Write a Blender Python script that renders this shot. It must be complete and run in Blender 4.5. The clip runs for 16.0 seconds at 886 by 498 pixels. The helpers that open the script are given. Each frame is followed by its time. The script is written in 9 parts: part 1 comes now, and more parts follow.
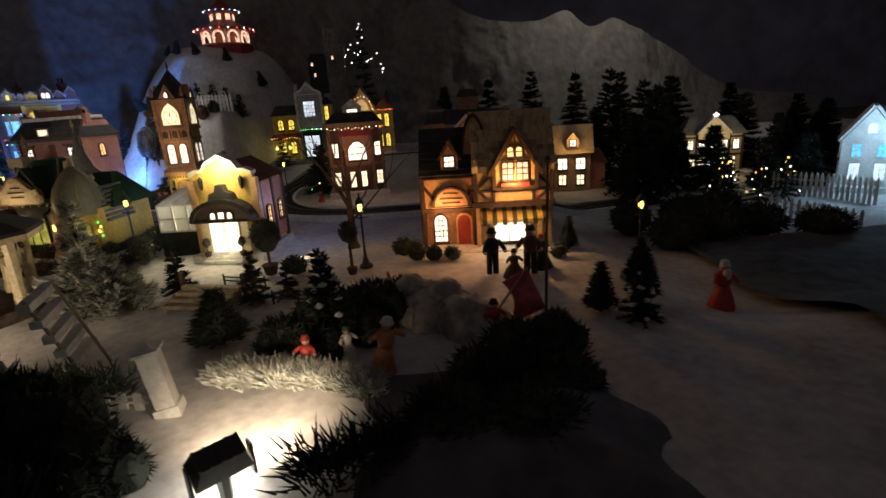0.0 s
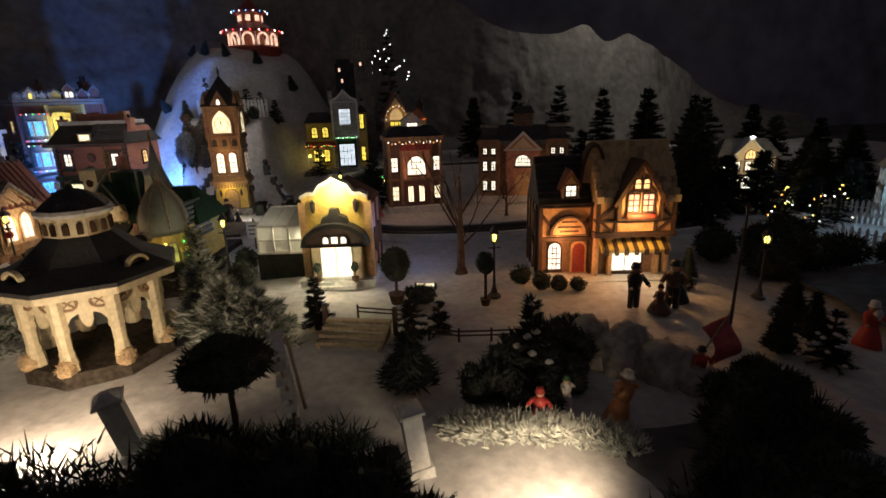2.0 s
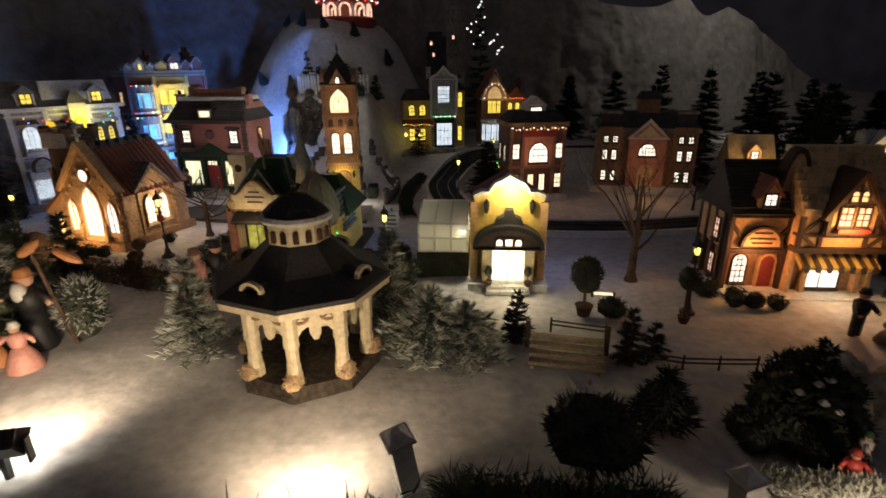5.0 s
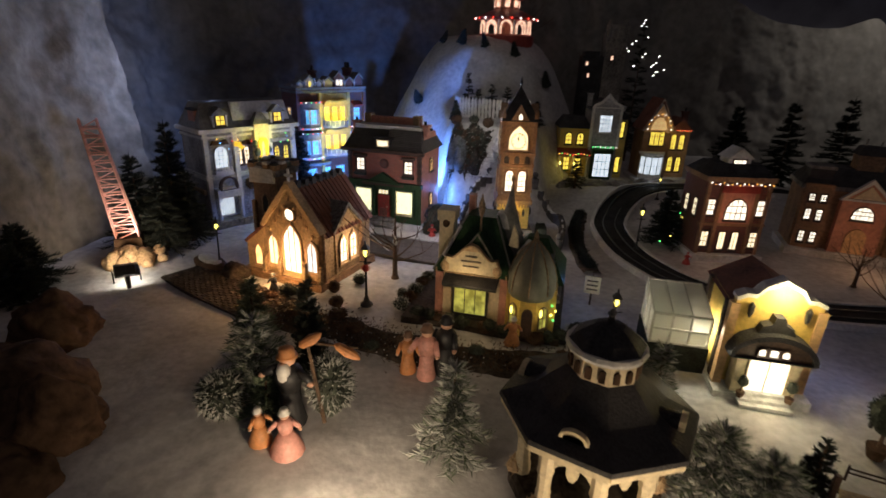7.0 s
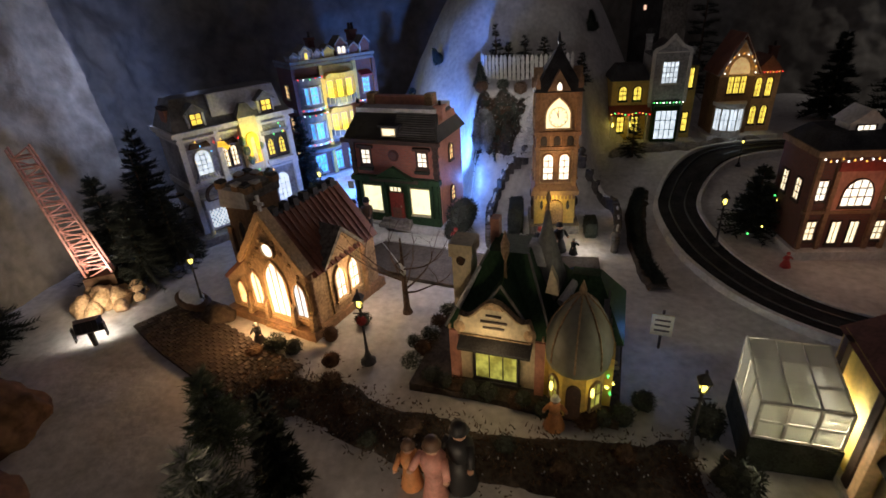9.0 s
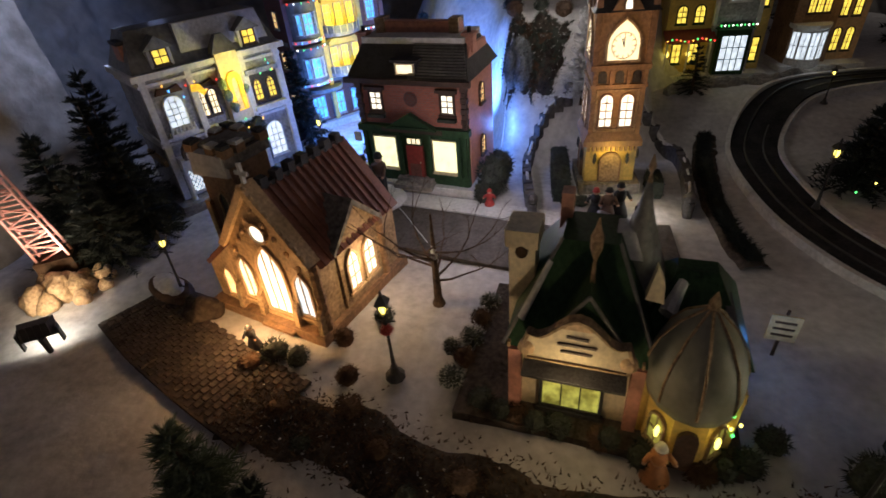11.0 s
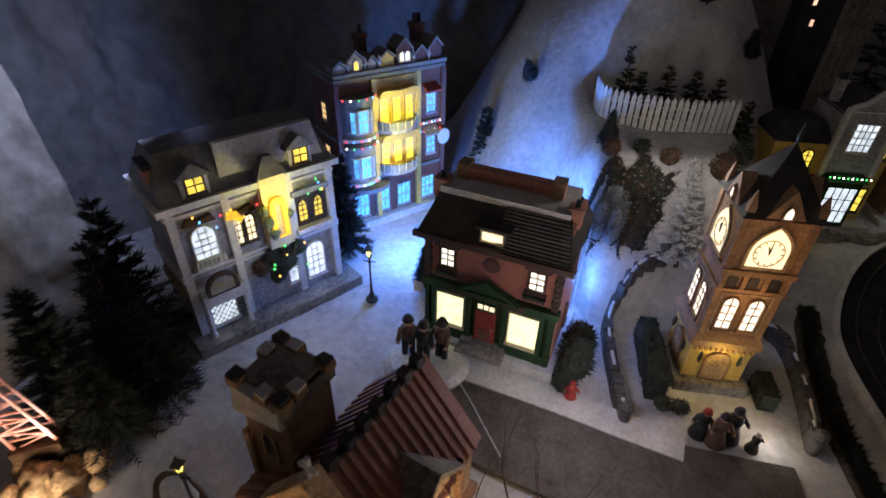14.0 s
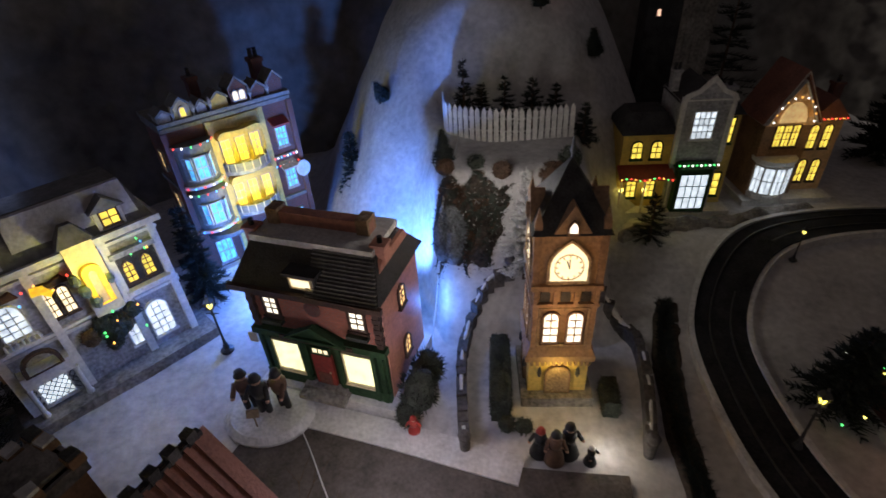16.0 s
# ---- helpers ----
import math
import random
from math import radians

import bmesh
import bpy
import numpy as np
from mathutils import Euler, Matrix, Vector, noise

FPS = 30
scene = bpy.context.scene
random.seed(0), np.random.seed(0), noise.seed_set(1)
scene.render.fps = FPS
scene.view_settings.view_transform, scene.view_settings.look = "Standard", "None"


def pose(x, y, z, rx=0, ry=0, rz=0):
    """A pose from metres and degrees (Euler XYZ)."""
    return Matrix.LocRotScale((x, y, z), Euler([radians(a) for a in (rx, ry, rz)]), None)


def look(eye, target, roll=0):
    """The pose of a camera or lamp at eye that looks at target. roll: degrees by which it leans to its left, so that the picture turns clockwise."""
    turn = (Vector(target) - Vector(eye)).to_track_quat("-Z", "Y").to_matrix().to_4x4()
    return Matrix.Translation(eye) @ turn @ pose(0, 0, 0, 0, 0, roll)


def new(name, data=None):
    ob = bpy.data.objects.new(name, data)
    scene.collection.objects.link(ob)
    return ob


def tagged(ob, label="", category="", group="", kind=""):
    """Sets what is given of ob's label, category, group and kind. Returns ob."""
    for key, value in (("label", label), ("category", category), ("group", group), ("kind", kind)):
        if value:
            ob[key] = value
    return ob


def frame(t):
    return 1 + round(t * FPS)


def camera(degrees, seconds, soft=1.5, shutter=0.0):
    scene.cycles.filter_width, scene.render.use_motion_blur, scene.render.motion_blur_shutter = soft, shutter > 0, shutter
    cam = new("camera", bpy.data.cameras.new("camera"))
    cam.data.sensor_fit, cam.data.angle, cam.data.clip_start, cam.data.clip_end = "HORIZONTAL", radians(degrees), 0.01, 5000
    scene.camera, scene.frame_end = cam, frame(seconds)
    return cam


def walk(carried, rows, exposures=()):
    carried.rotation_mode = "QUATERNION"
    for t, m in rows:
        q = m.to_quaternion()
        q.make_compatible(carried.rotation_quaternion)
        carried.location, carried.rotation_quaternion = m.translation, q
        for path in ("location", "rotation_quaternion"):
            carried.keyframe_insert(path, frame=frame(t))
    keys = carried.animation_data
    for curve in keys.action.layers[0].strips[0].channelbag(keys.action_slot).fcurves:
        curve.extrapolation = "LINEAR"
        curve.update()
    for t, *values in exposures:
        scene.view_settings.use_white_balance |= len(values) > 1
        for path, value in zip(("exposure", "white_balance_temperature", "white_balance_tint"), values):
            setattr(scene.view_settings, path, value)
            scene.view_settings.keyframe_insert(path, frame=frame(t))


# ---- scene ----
cam = camera(82, 16.0, 1.6, 0.4)
PATH = [
    (0, (-0.0855, -0.0330, 0.1651), (-0.0345, 0.7335, -0.0584), -3.80),
    (0.5, (-0.1292, -0.0154, 0.1707), (-0.0654, 0.7498, -0.0539), -3.23),
    (1, (-0.1819, -0.0057, 0.1742), (-0.1105, 0.7584, -0.0517), -2.06),
    (1.5, (-0.2188, 0.0052, 0.1813), (-0.1405, 0.7678, -0.0474), -1.72),
    (2, (-0.2531, 0.0020, 0.2016), (-0.1508, 0.7626, -0.0244), -1.77),
    (2.5, (-0.2567, 0.0322, 0.2192), (-0.1864, 0.7882, -0.0327), -1.50),
    (3, (-0.2722, 0.0561, 0.2113), (-0.1736, 0.8049, -0.0525), -2.07),
    (3.5, (-0.3223, 0.0595, 0.2003), (-0.1963, 0.8024, -0.0684), -1.38),
    (6, (-0.4689, 0.0616, 0.2491), (-0.4692, 0.8147, -0.0209), -0.07),
    (6.5, (-0.5302, 0.0946, 0.2593), (-0.5446, 0.8517, 0.0013), 0.28),
    (7, (-0.5790, 0.1313, 0.3057), (-0.6346, 0.8755, 0.0173), 1.93),
    (7.5, (-0.5741, 0.1842, 0.3160), (-0.6643, 0.9073, -0.0141), 0.83),
    (8, (-0.5590, 0.2157, 0.3416), (-0.6686, 0.9359, 0.0110), -0.83),
    (10.5, (-0.5744, 0.4435, 0.3208), (-0.7125, 1.0905, -0.1290), -7.08),
    (11, (-0.6170, 0.4436, 0.3105), (-0.7470, 1.0882, -0.1451), -5.38),
    (11.5, (-0.6557, 0.4597, 0.3088), (-0.7634, 1.0954, -0.1647), -3.65),
    (12, (-0.7021, 0.4733, 0.3093), (-0.8062, 1.1061, -0.1690), -1.61),
    (12.5, (-0.7244, 0.5000, 0.3288), (-0.8222, 1.1349, -0.1480), 0.09),
    (13, (-0.7375, 0.5392, 0.3555), (-0.8371, 1.1789, -0.1145), 1.17),
    (13.5, (-0.7389, 0.5763, 0.3857), (-0.8472, 1.2232, -0.0724), 2.22),
    (14, (-0.7343, 0.6180, 0.4112), (-0.8456, 1.2660, -0.0447), 1.67),
    (14.5, (-0.7070, 0.6563, 0.4134), (-0.8086, 1.3116, -0.0340), 0.64),
    (15, (-0.6779, 0.6763, 0.4260), (-0.7739, 1.3346, -0.0184), -0.31),
    (15.5, (-0.6239, 0.6862, 0.4267), (-0.7175, 1.3385, -0.0270), -2.86),
    (16, (-0.5875, 0.6677, 0.4289), (-0.6625, 1.3228, -0.0242), -3.76),
]
walk(cam, [(t, look(eye, target, roll)) for t, eye, target, roll in PATH])

# ---- world and large lights ----
world = bpy.data.worlds.new("night")
scene.world = world
world.use_nodes = True
world.node_tree.nodes["Background"].inputs["Color"].default_value = (1.0, 0.83, 0.88, 1)
world.node_tree.nodes["Background"].inputs["Strength"].default_value = 0.041


def lamp(name, kind, place, color, power, size=0.01, target=None, cone=90, blend=0.6):
    data = bpy.data.lights.new(name, kind)
    data.color, data.energy = color, power
    if kind == "AREA":
        data.size = size
    else:
        data.shadow_soft_size = size
    if kind == "SPOT":
        data.spot_size, data.spot_blend = radians(cone), blend
    ob = new(name, data)
    ob.matrix_world = look(place, target) if target else Matrix.Translation(place)
    return ob


WARM, AMBER, YELLOW = (1.0, 0.75, 0.49), (1.0, 0.55, 0.20), (1.0, 0.78, 0.10)
COOL, PINK = (0.75, 0.88, 1.0), (1.0, 0.35, 0.30)
# floodlights on the ground
lamp("flood_beam", "SPOT", (-0.172, 0.182, 0.026), WARM, 0.52, 0.010, (-0.176, 0.210, 0.000), 110, 0.8)
lamp("flood_beam", "SPOT", (-0.657, 0.336, 0.030), WARM, 0.84, 0.010, (-0.672, 0.390, 0.008), 146, 0.9)
lamp("flood_beam", "SPOT", (-0.467, 0.276, 0.027), WARM, 0.66, 0.010, (-0.470, 0.334, 0.014), 150, 0.8)
lamp("flood_beam", "SPOT", (-1.046, 0.722, 0.032), WARM, 0.42, 0.010, (-1.092, 0.790, 0.030), 105, 0.8)
# lamps in and on the houses, with unseen points added as fill
lamp("gable_lamp", "POINT", (-0.297, 0.562, 0.108), (1.0, 0.82, 0.44), 0.13, 0.004)
lamp("porch_lamp", "POINT", (-0.303, 0.538, 0.030), (1.0, 0.84, 0.52), 0.042, 0.006)
lamp("lantern_lamp", "POINT", (-0.523, 1.004, 0.050), (1.0, 0.70, 0.16), 0.022, 0.004)
# two unseen points before the tower face, added to warm it
lamp("facade_lamp", "POINT", (-0.522, 0.994, 0.120), AMBER, 0.028, 0.006)
lamp("clock_lamp", "POINT", (-0.522, 0.994, 0.178), AMBER, 0.014, 0.006)
# added fill points for the church's warm glow and the snow beside it
lamp("church_lamp", "POINT", (-0.850, 0.730, 0.030), (1.0, 0.54, 0.21), 0.19, 0.006)
lamp("church_lamp", "POINT", (-0.745, 0.790, 0.050), (1.0, 0.66, 0.36), 0.075, 0.006)
lamp("sign_lamp", "POINT", (-0.592, 0.648, 0.060), (1.0, 0.70, 0.36), 0.026, 0.005)
# unseen fill point over the square; no lamp post stands here
lamp("street_light", "POINT", (-0.660, 0.905, 0.090), (0.86, 0.80, 0.98), 0.19, 0.008)
# unseen fill points before the half-timbered house, adding to its window glow
lamp("gable_lamp", "POINT", (0.030, 0.497, 0.075), (1.0, 0.50, 0.16), 0.105, 0.004)
lamp("shop_lamp", "POINT", (0.022, 0.486, 0.026), WARM, 0.026, 0.006)
lamp("arch_lamp", "POINT", (-0.045, 0.525, 0.045), (1.0, 0.42, 0.15), 0.070, 0.004)
lamp("hill_spot", "SPOT", (-0.704, 1.140, 0.036), (0.09, 0.26, 1.0), 5.6, 0.008, (-0.715, 1.42, 0.20), 96)
lamp("street_spot", "POINT", (-0.872, 1.175, 0.055), (0.09, 0.26, 1.0), 1.05, 0.01)
# unseen blue fill over the white house's yard
lamp("yard_lamp", "POINT", (-0.930, 1.020, 0.110), (0.26, 0.40, 1.0), 0.12, 0.01)
lamp("cliff_spot", "SPOT", (-1.085, 0.800, 0.034), (1.0, 0.90, 0.80), 0.46, 0.012, (-1.205, 0.870, 0.55), 112, 0.9)
lamp("wall_lamp", "POINT", (-0.225, 0.605, 0.060), (0.42, 0.54, 1.0), 0.034, 0.006)
# added point in mid-air without a fixture, brightening bank, terrace and fence
lamp("garden_lamp", "POINT", (-0.592, 1.105, 0.215), (1.0, 0.93, 0.88), 0.17, 0.012)
# added blue point standing in for house light spilling into the corner
lamp("corner_spot", "POINT", (-0.654, 1.108, 0.050), (0.10, 0.28, 1.0), 0.16, 0.008)
lamp("backyard_lamp", "POINT", (-1.110, 1.110, 0.215), (0.40, 0.52, 1.0), 0.035, 0.01)
# unseen fill for blue light spilling onto the rock from the tall house
lamp("rock_spot", "SPOT", (-1.098, 1.040, 0.250), (0.46, 0.56, 1.0), 1.05, 0.02, (-1.240, 1.010, 0.250), 165, 0.6)
lamp("greenhouse_lamp", "POINT", (-0.344, 0.624, 0.050), (1.0, 0.92, 0.66), 0.22, 0.004)
lamp("balcony_lamp", "POINT", (-0.896, 1.246, 0.165), (1.0, 0.85, 0.05), 0.12, 0.006)
lamp("balcony_lamp", "POINT", (-0.896, 1.246, 0.104), (1.0, 0.85, 0.05), 0.08, 0.006)
lamp("party_lamp", "POINT", (-0.965, 1.030, 0.145), (1.0, 0.80, 0.05), 0.09, 0.004)
# yellow fill added before the lit porch
lamp("yard_lamp", "POINT", (-0.380, 1.285, 0.085), YELLOW, 0.008, 0.004)
# points added before the far houses' fronts to strengthen their window glow
lamp("gable_lamp", "POINT", (-0.150, 1.340, 0.150), (1.0, 0.60, 0.12), 0.009, 0.006)
lamp("window_lamp", "POINT", (-0.185, 1.320, 0.075), COOL, 0.007, 0.006)
lamp("window_lamp", "POINT", (-0.180, 0.912, 0.085), (1.0, 0.50, 0.28), 0.035, 0.006)
lamp("porch_lamp", "POINT", (0.030, 0.918, 0.050), (1.0, 0.52, 0.24), 0.032, 0.006)
lamp("carousel_lamp", "POINT", (-0.545, 1.500, 0.400), PINK, 0.10, 0.01)
lamp("blue_house_lamp", "POINT", (0.675, 0.705, 0.080), (0.45, 0.75, 1.0), 0.40, 0.01)
lamp("side_lamp", "POINT", (-0.448, 0.725, 0.050), (0.10, 0.35, 1.0), 0.010, 0.005)
# unseen fill before cottage and star house
lamp("cottage_lamp", "POINT", (0.255, 0.972, 0.070), (1.0, 0.62, 0.24), 0.035, 0.005)
lamp("star_house_lamp", "POINT", (0.600, 1.020, 0.060), (1.0, 0.72, 0.35), 0.09, 0.006)
lamp("path_lamp", "POINT", (-0.482, 0.958, 0.018), (1.0, 0.95, 0.85), 0.020, 0.003)
# added fill spot from behind the camera, brightening the mountains
lamp("mountain_flood", "SPOT", (-0.60, -0.55, 1.30), (1.0, 0.90, 0.80), 0.9, 0.05, (0.1, 1.75, 0.62), 70, 0.9)
lamp("ridge_flood", "SPOT", (0.66, 1.56, 1.00), (1.0, 0.90, 0.80), 9.0, 0.03, (0.68, 1.84, 0.40), 92, 1.0)


# ---- materials ----
def mat(name, color, rough=0.7, scale=300.0, spread=0.35, bump=0.15, metal=0.0, second=None, random=0.0, coat=0.0):
    spread = min(0.85, spread * 1.5)
    m = bpy.data.materials.new(name)
    m.use_nodes = True
    n, l = m.node_tree.nodes, m.node_tree.links
    b = n["Principled BSDF"]
    b.inputs["Roughness"].default_value, b.inputs["Metallic"].default_value = rough, metal
    b.inputs["Coat Weight"].default_value = coat
    tc = n.new("ShaderNodeTexCoord")
    fine, broad = n.new("ShaderNodeTexNoise"), n.new("ShaderNodeTexNoise")
    fine.inputs["Scale"].default_value, broad.inputs["Scale"].default_value = scale, scale * 0.13
    fine.inputs["Detail"].default_value, broad.inputs["Detail"].default_value = 5, 3
    l.new(tc.outputs["Object"], fine.inputs["Vector"])
    l.new(tc.outputs["Object"], broad.inputs["Vector"])
    ramp = n.new("ShaderNodeValToRGB")
    dark = [c * (1 - spread) for c in color]
    light = second or [min(1, c * (1 + spread * 0.6)) for c in color]
    ramp.color_ramp.elements[0].color, ramp.color_ramp.elements[1].color = (*dark, 1), (*light, 1)
    ramp.color_ramp.elements[0].position, ramp.color_ramp.elements[1].position = 0.3, 0.7
    mix = n.new("ShaderNodeMath")
    mix.operation = "MULTIPLY_ADD"
    mix.inputs[1].default_value, mix.inputs[2].default_value = 0.5, 0.0
    half = n.new("ShaderNodeMath")
    half.operation = "MULTIPLY_ADD"
    half.inputs[1].default_value = 0.5
    l.new(fine.outputs["Fac"], mix.inputs[0])
    l.new(broad.outputs["Fac"], half.inputs[0])
    l.new(mix.outputs[0], half.inputs[2])
    last = half.outputs[0]
    if random:
        info, add = n.new("ShaderNodeObjectInfo"), n.new("ShaderNodeMath")
        add.operation = "MULTIPLY_ADD"
        add.inputs[1].default_value = random
        l.new(info.outputs["Random"], add.inputs[0])
        l.new(last, add.inputs[2])
        last = add.outputs[0]
    l.new(last, ramp.inputs["Fac"])
    l.new(ramp.outputs["Color"], b.inputs["Base Color"])
    if bump:
        bp = n.new("ShaderNodeBump")
        bp.inputs["Strength"].default_value, bp.inputs["Distance"].default_value = bump, 0.002
        l.new(fine.outputs["Fac"], bp.inputs["Height"])
        l.new(bp.outputs["Normal"], b.inputs["Normal"])
    return m


def brick_mat(name, color, mortar, size=0.006):
    m = mat(name, color, 0.75, 400, 0.3, 0.1)
    n, l = m.node_tree.nodes, m.node_tree.links
    b = n["Principled BSDF"]
    ramp = b.inputs["Base Color"].links[0].from_node
    tc = n.new("ShaderNodeTexCoord")
    sep, add, com = n.new("ShaderNodeSeparateXYZ"), n.new("ShaderNodeMath"), n.new("ShaderNodeCombineXYZ")
    l.new(tc.outputs["Object"], sep.inputs[0])
    l.new(sep.outputs["X"], add.inputs[0])
    l.new(sep.outputs["Y"], add.inputs[1])
    l.new(add.outputs[0], com.inputs["X"])
    l.new(sep.outputs["Z"], com.inputs["Y"])
    br = n.new("ShaderNodeTexBrick")
    br.inputs["Scale"].default_value = 1.0
    br.inputs["Brick Width"].default_value, br.inputs["Row Height"].default_value = size, size * 0.45
    br.inputs["Mortar Size"].default_value = size * 0.06
    br.inputs["Mortar"].default_value = (*mortar, 1)
    l.new(com.outputs[0], br.inputs["Vector"])
    l.new(ramp.outputs["Color"], br.inputs["Color1"])
    br.inputs["Color2"].default_value = (*[c * 0.7 for c in color], 1)
    l.new(br.outputs["Color"], b.inputs["Base Color"])
    return m


def glow(name, color, strength, mottled=0.0, scale=150.0):
    m = bpy.data.materials.new(name)
    m.use_nodes = True
    n, l = m.node_tree.nodes, m.node_tree.links
    b = n["Principled BSDF"]
    b.inputs["Base Color"].default_value = (*[0.6 * c for c in color], 1)
    b.inputs["Emission Color"].default_value = (*color, 1)
    b.inputs["Emission Strength"].default_value = strength
    if mottled:
        tc, no, mr = n.new("ShaderNodeTexCoord"), n.new("ShaderNodeTexNoise"), n.new("ShaderNodeMapRange")
        no.inputs["Scale"].default_value = scale
        mr.inputs["From Min"].default_value, mr.inputs["From Max"].default_value = 0.35, 0.65
        mr.inputs["To Min"].default_value, mr.inputs["To Max"].default_value = strength * (1 - mottled), strength
        l.new(tc.outputs["Object"], no.inputs["Vector"])
        l.new(no.outputs["Fac"], mr.inputs["Value"])
        l.new(mr.outputs["Result"], b.inputs["Emission Strength"])
    return m


SNOW = mat("cotton_snow", (0.55, 0.535, 0.53), 0.9, 120, 0.24, 0.4, second=(0.69, 0.675, 0.66))
SNOWCAP = mat("painted_snow", (0.66, 0.65, 0.63), 0.6, 240, 0.25, 0.7, second=(0.80, 0.79, 0.77))
ROCKSHEET = mat("crumpled_rock_sheet", (0.24, 0.230, 0.212), 0.85, 46, 0.30, 0.7)
CLIFFSHEET = mat("crumpled_brown_sheet", (0.27, 0.240, 0.195), 0.85, 60, 0.36, 1.0)
# backdrop colour is a paler grey-blue, to lift the blacks of the background
NAVY = mat("grey_blue_backdrop", (0.34, 0.35, 0.42), 0.9, 8, 0.4, 0.2)
BLACKSHEET = mat("black_sheet", (0.13, 0.13, 0.135), 0.9, 60, 0.4, 0.3)
STONE = mat("grey_stone", (0.26, 0.24, 0.215), 0.8, 220, 0.6, 0.6)
DARKSTONE = mat("dark_stone", (0.11, 0.10, 0.095), 0.8, 220, 0.6, 0.6)
PALEROCK = mat("pale_grey_rock", (0.44, 0.41, 0.36), 0.85, 110, 0.6, 0.8)
BROWNSTONE = mat("brown_stone", (0.30, 0.18, 0.10), 0.7, 260, 0.45, 0.4)
SANDSTONE = mat("tan_stone", (0.46, 0.28, 0.14), 0.7, 330, 0.65, 0.7, second=(0.60, 0.42, 0.24))
SANDTRIM = mat("pale_tan_stone", (0.60, 0.42, 0.24), 0.7, 330, 0.35, 0.5)
TOWERSTONE = mat("tower_stone", (0.36, 0.22, 0.12), 0.65, 260, 0.4, 0.35)
CREAM = mat("cream_paint", (0.68, 0.58, 0.38), 0.55, 260, 0.25, 0.2)
YELLOWPAINT = mat("yellow_paint", (0.72, 0.52, 0.14), 0.55, 260, 0.25, 0.2)
WHITEPAINT = mat("white_paint", (0.70, 0.68, 0.64), 0.5, 260, 0.25, 0.2)
GREYPAINT = mat("grey_stucco", (0.40, 0.39, 0.40), 0.6, 240, 0.55, 0.4, second=(0.58, 0.57, 0.58))
REDBRICK = brick_mat("red_brick", (0.50, 0.16, 0.10), (0.28, 0.18, 0.14))
PINKPAINT = mat("salmon_paint", (0.52, 0.24, 0.17), 0.6, 240, 0.3, 0.2)
DARKBRICK = brick_mat("dark_brick", (0.20, 0.07, 0.05), (0.12, 0.09, 0.08))
ORANGEPLASTER = mat("ochre_plaster", (0.72, 0.46, 0.23), 0.6, 240, 0.3, 0.2)
TIMBER = mat("dark_timber", (0.075, 0.042, 0.028), 0.6, 400, 0.5, 0.3)
WOOD = mat("weathered_wood", (0.26, 0.20, 0.13), 0.7, 350, 0.5, 0.4, random=0.2)
GREENPAINT = mat("dark_green_paint", (0.035, 0.075, 0.035), 0.5, 260, 0.4, 0.2)
REDPAINT = mat("red_paint", (0.32, 0.045, 0.032), 0.5, 260, 0.3, 0.15)
SLATE = mat("dark_slate", (0.048, 0.047, 0.048), 0.55, 500, 0.5, 0.4, random=0.15)
GREYSLATE = mat("grey_slate", (0.115, 0.112, 0.108), 0.5, 500, 0.5, 0.4, random=0.15)
BROWNROOF = mat("red_brown_roof", (0.20, 0.085, 0.060), 0.65, 350, 0.45, 0.4, random=0.2)
THATCH = mat("tan_shingle", (0.52, 0.40, 0.24), 0.75, 300, 0.5, 0.5, random=0.3)
LEAD = mat("grey_lead", (0.20, 0.20, 0.19), 0.55, 200, 0.4, 0.2)
DOMECLOTH = mat("grey_green_dome", (0.24, 0.24, 0.19), 0.5, 120, 0.25, 0.15)
IRON = mat("black_iron", (0.035, 0.035, 0.036), 0.45, 300, 0.3, 0.1)
CABLE = mat("white_cable", (0.6, 0.6, 0.6), 0.5, 200, 0.1, 0.0)
TRACK = mat("black_track", (0.028, 0.028, 0.030), 0.85, 350, 0.5, 0.3)
ASPHALT = mat("grey_road", (0.12, 0.104, 0.092), 0.75, 300, 0.35, 0.4)
PAVER = mat("brown_paver", (0.058, 0.046, 0.040), 0.95, 300, 0.5, 0.5, random=0.3)
SOIL = mat("dark_soil", (0.060, 0.046, 0.036), 0.95, 210, 0.6, 0.9, second=(0.13, 0.105, 0.085))
BARK = mat("bark", (0.12, 0.08, 0.055), 0.8, 400, 0.5, 0.5)
FIR = mat("dark_fir", (0.034, 0.040, 0.034), 0.7, 500, 0.5, 0.2)
BUSH = mat("dark_bush", (0.060, 0.068, 0.054), 0.8, 500, 0.5, 0.3)
FROST = mat("frosted_needles", (0.28, 0.31, 0.27), 0.7, 260, 0.65, 0.2, second=(0.78, 0.80, 0.76))
GARLAND = mat("frosted_garland", (0.10, 0.13, 0.085), 0.7, 160, 0.65, 0.2, second=(0.66, 0.68, 0.62))
FROSTDARK = mat("frost_flecked_needles", (0.05, 0.06, 0.055), 0.8, 420, 0.6, 0.2, second=(0.26, 0.28, 0.30))
GREENFIR = mat("green_fir", (0.05, 0.10, 0.045), 0.7, 400, 0.5, 0.2, second=(0.22, 0.27, 0.18))
BROWNROCK = mat("brown_rock", (0.12, 0.072, 0.045), 0.85, 90, 0.6, 0.8)
FLAGRED = mat("faded_red_cloth", (0.62, 0.13, 0.14), 0.8, 200, 0.3, 0.2)
REDLATTICE = mat("red_lattice", (0.70, 0.34, 0.28), 0.5, 300, 0.3, 0.1)
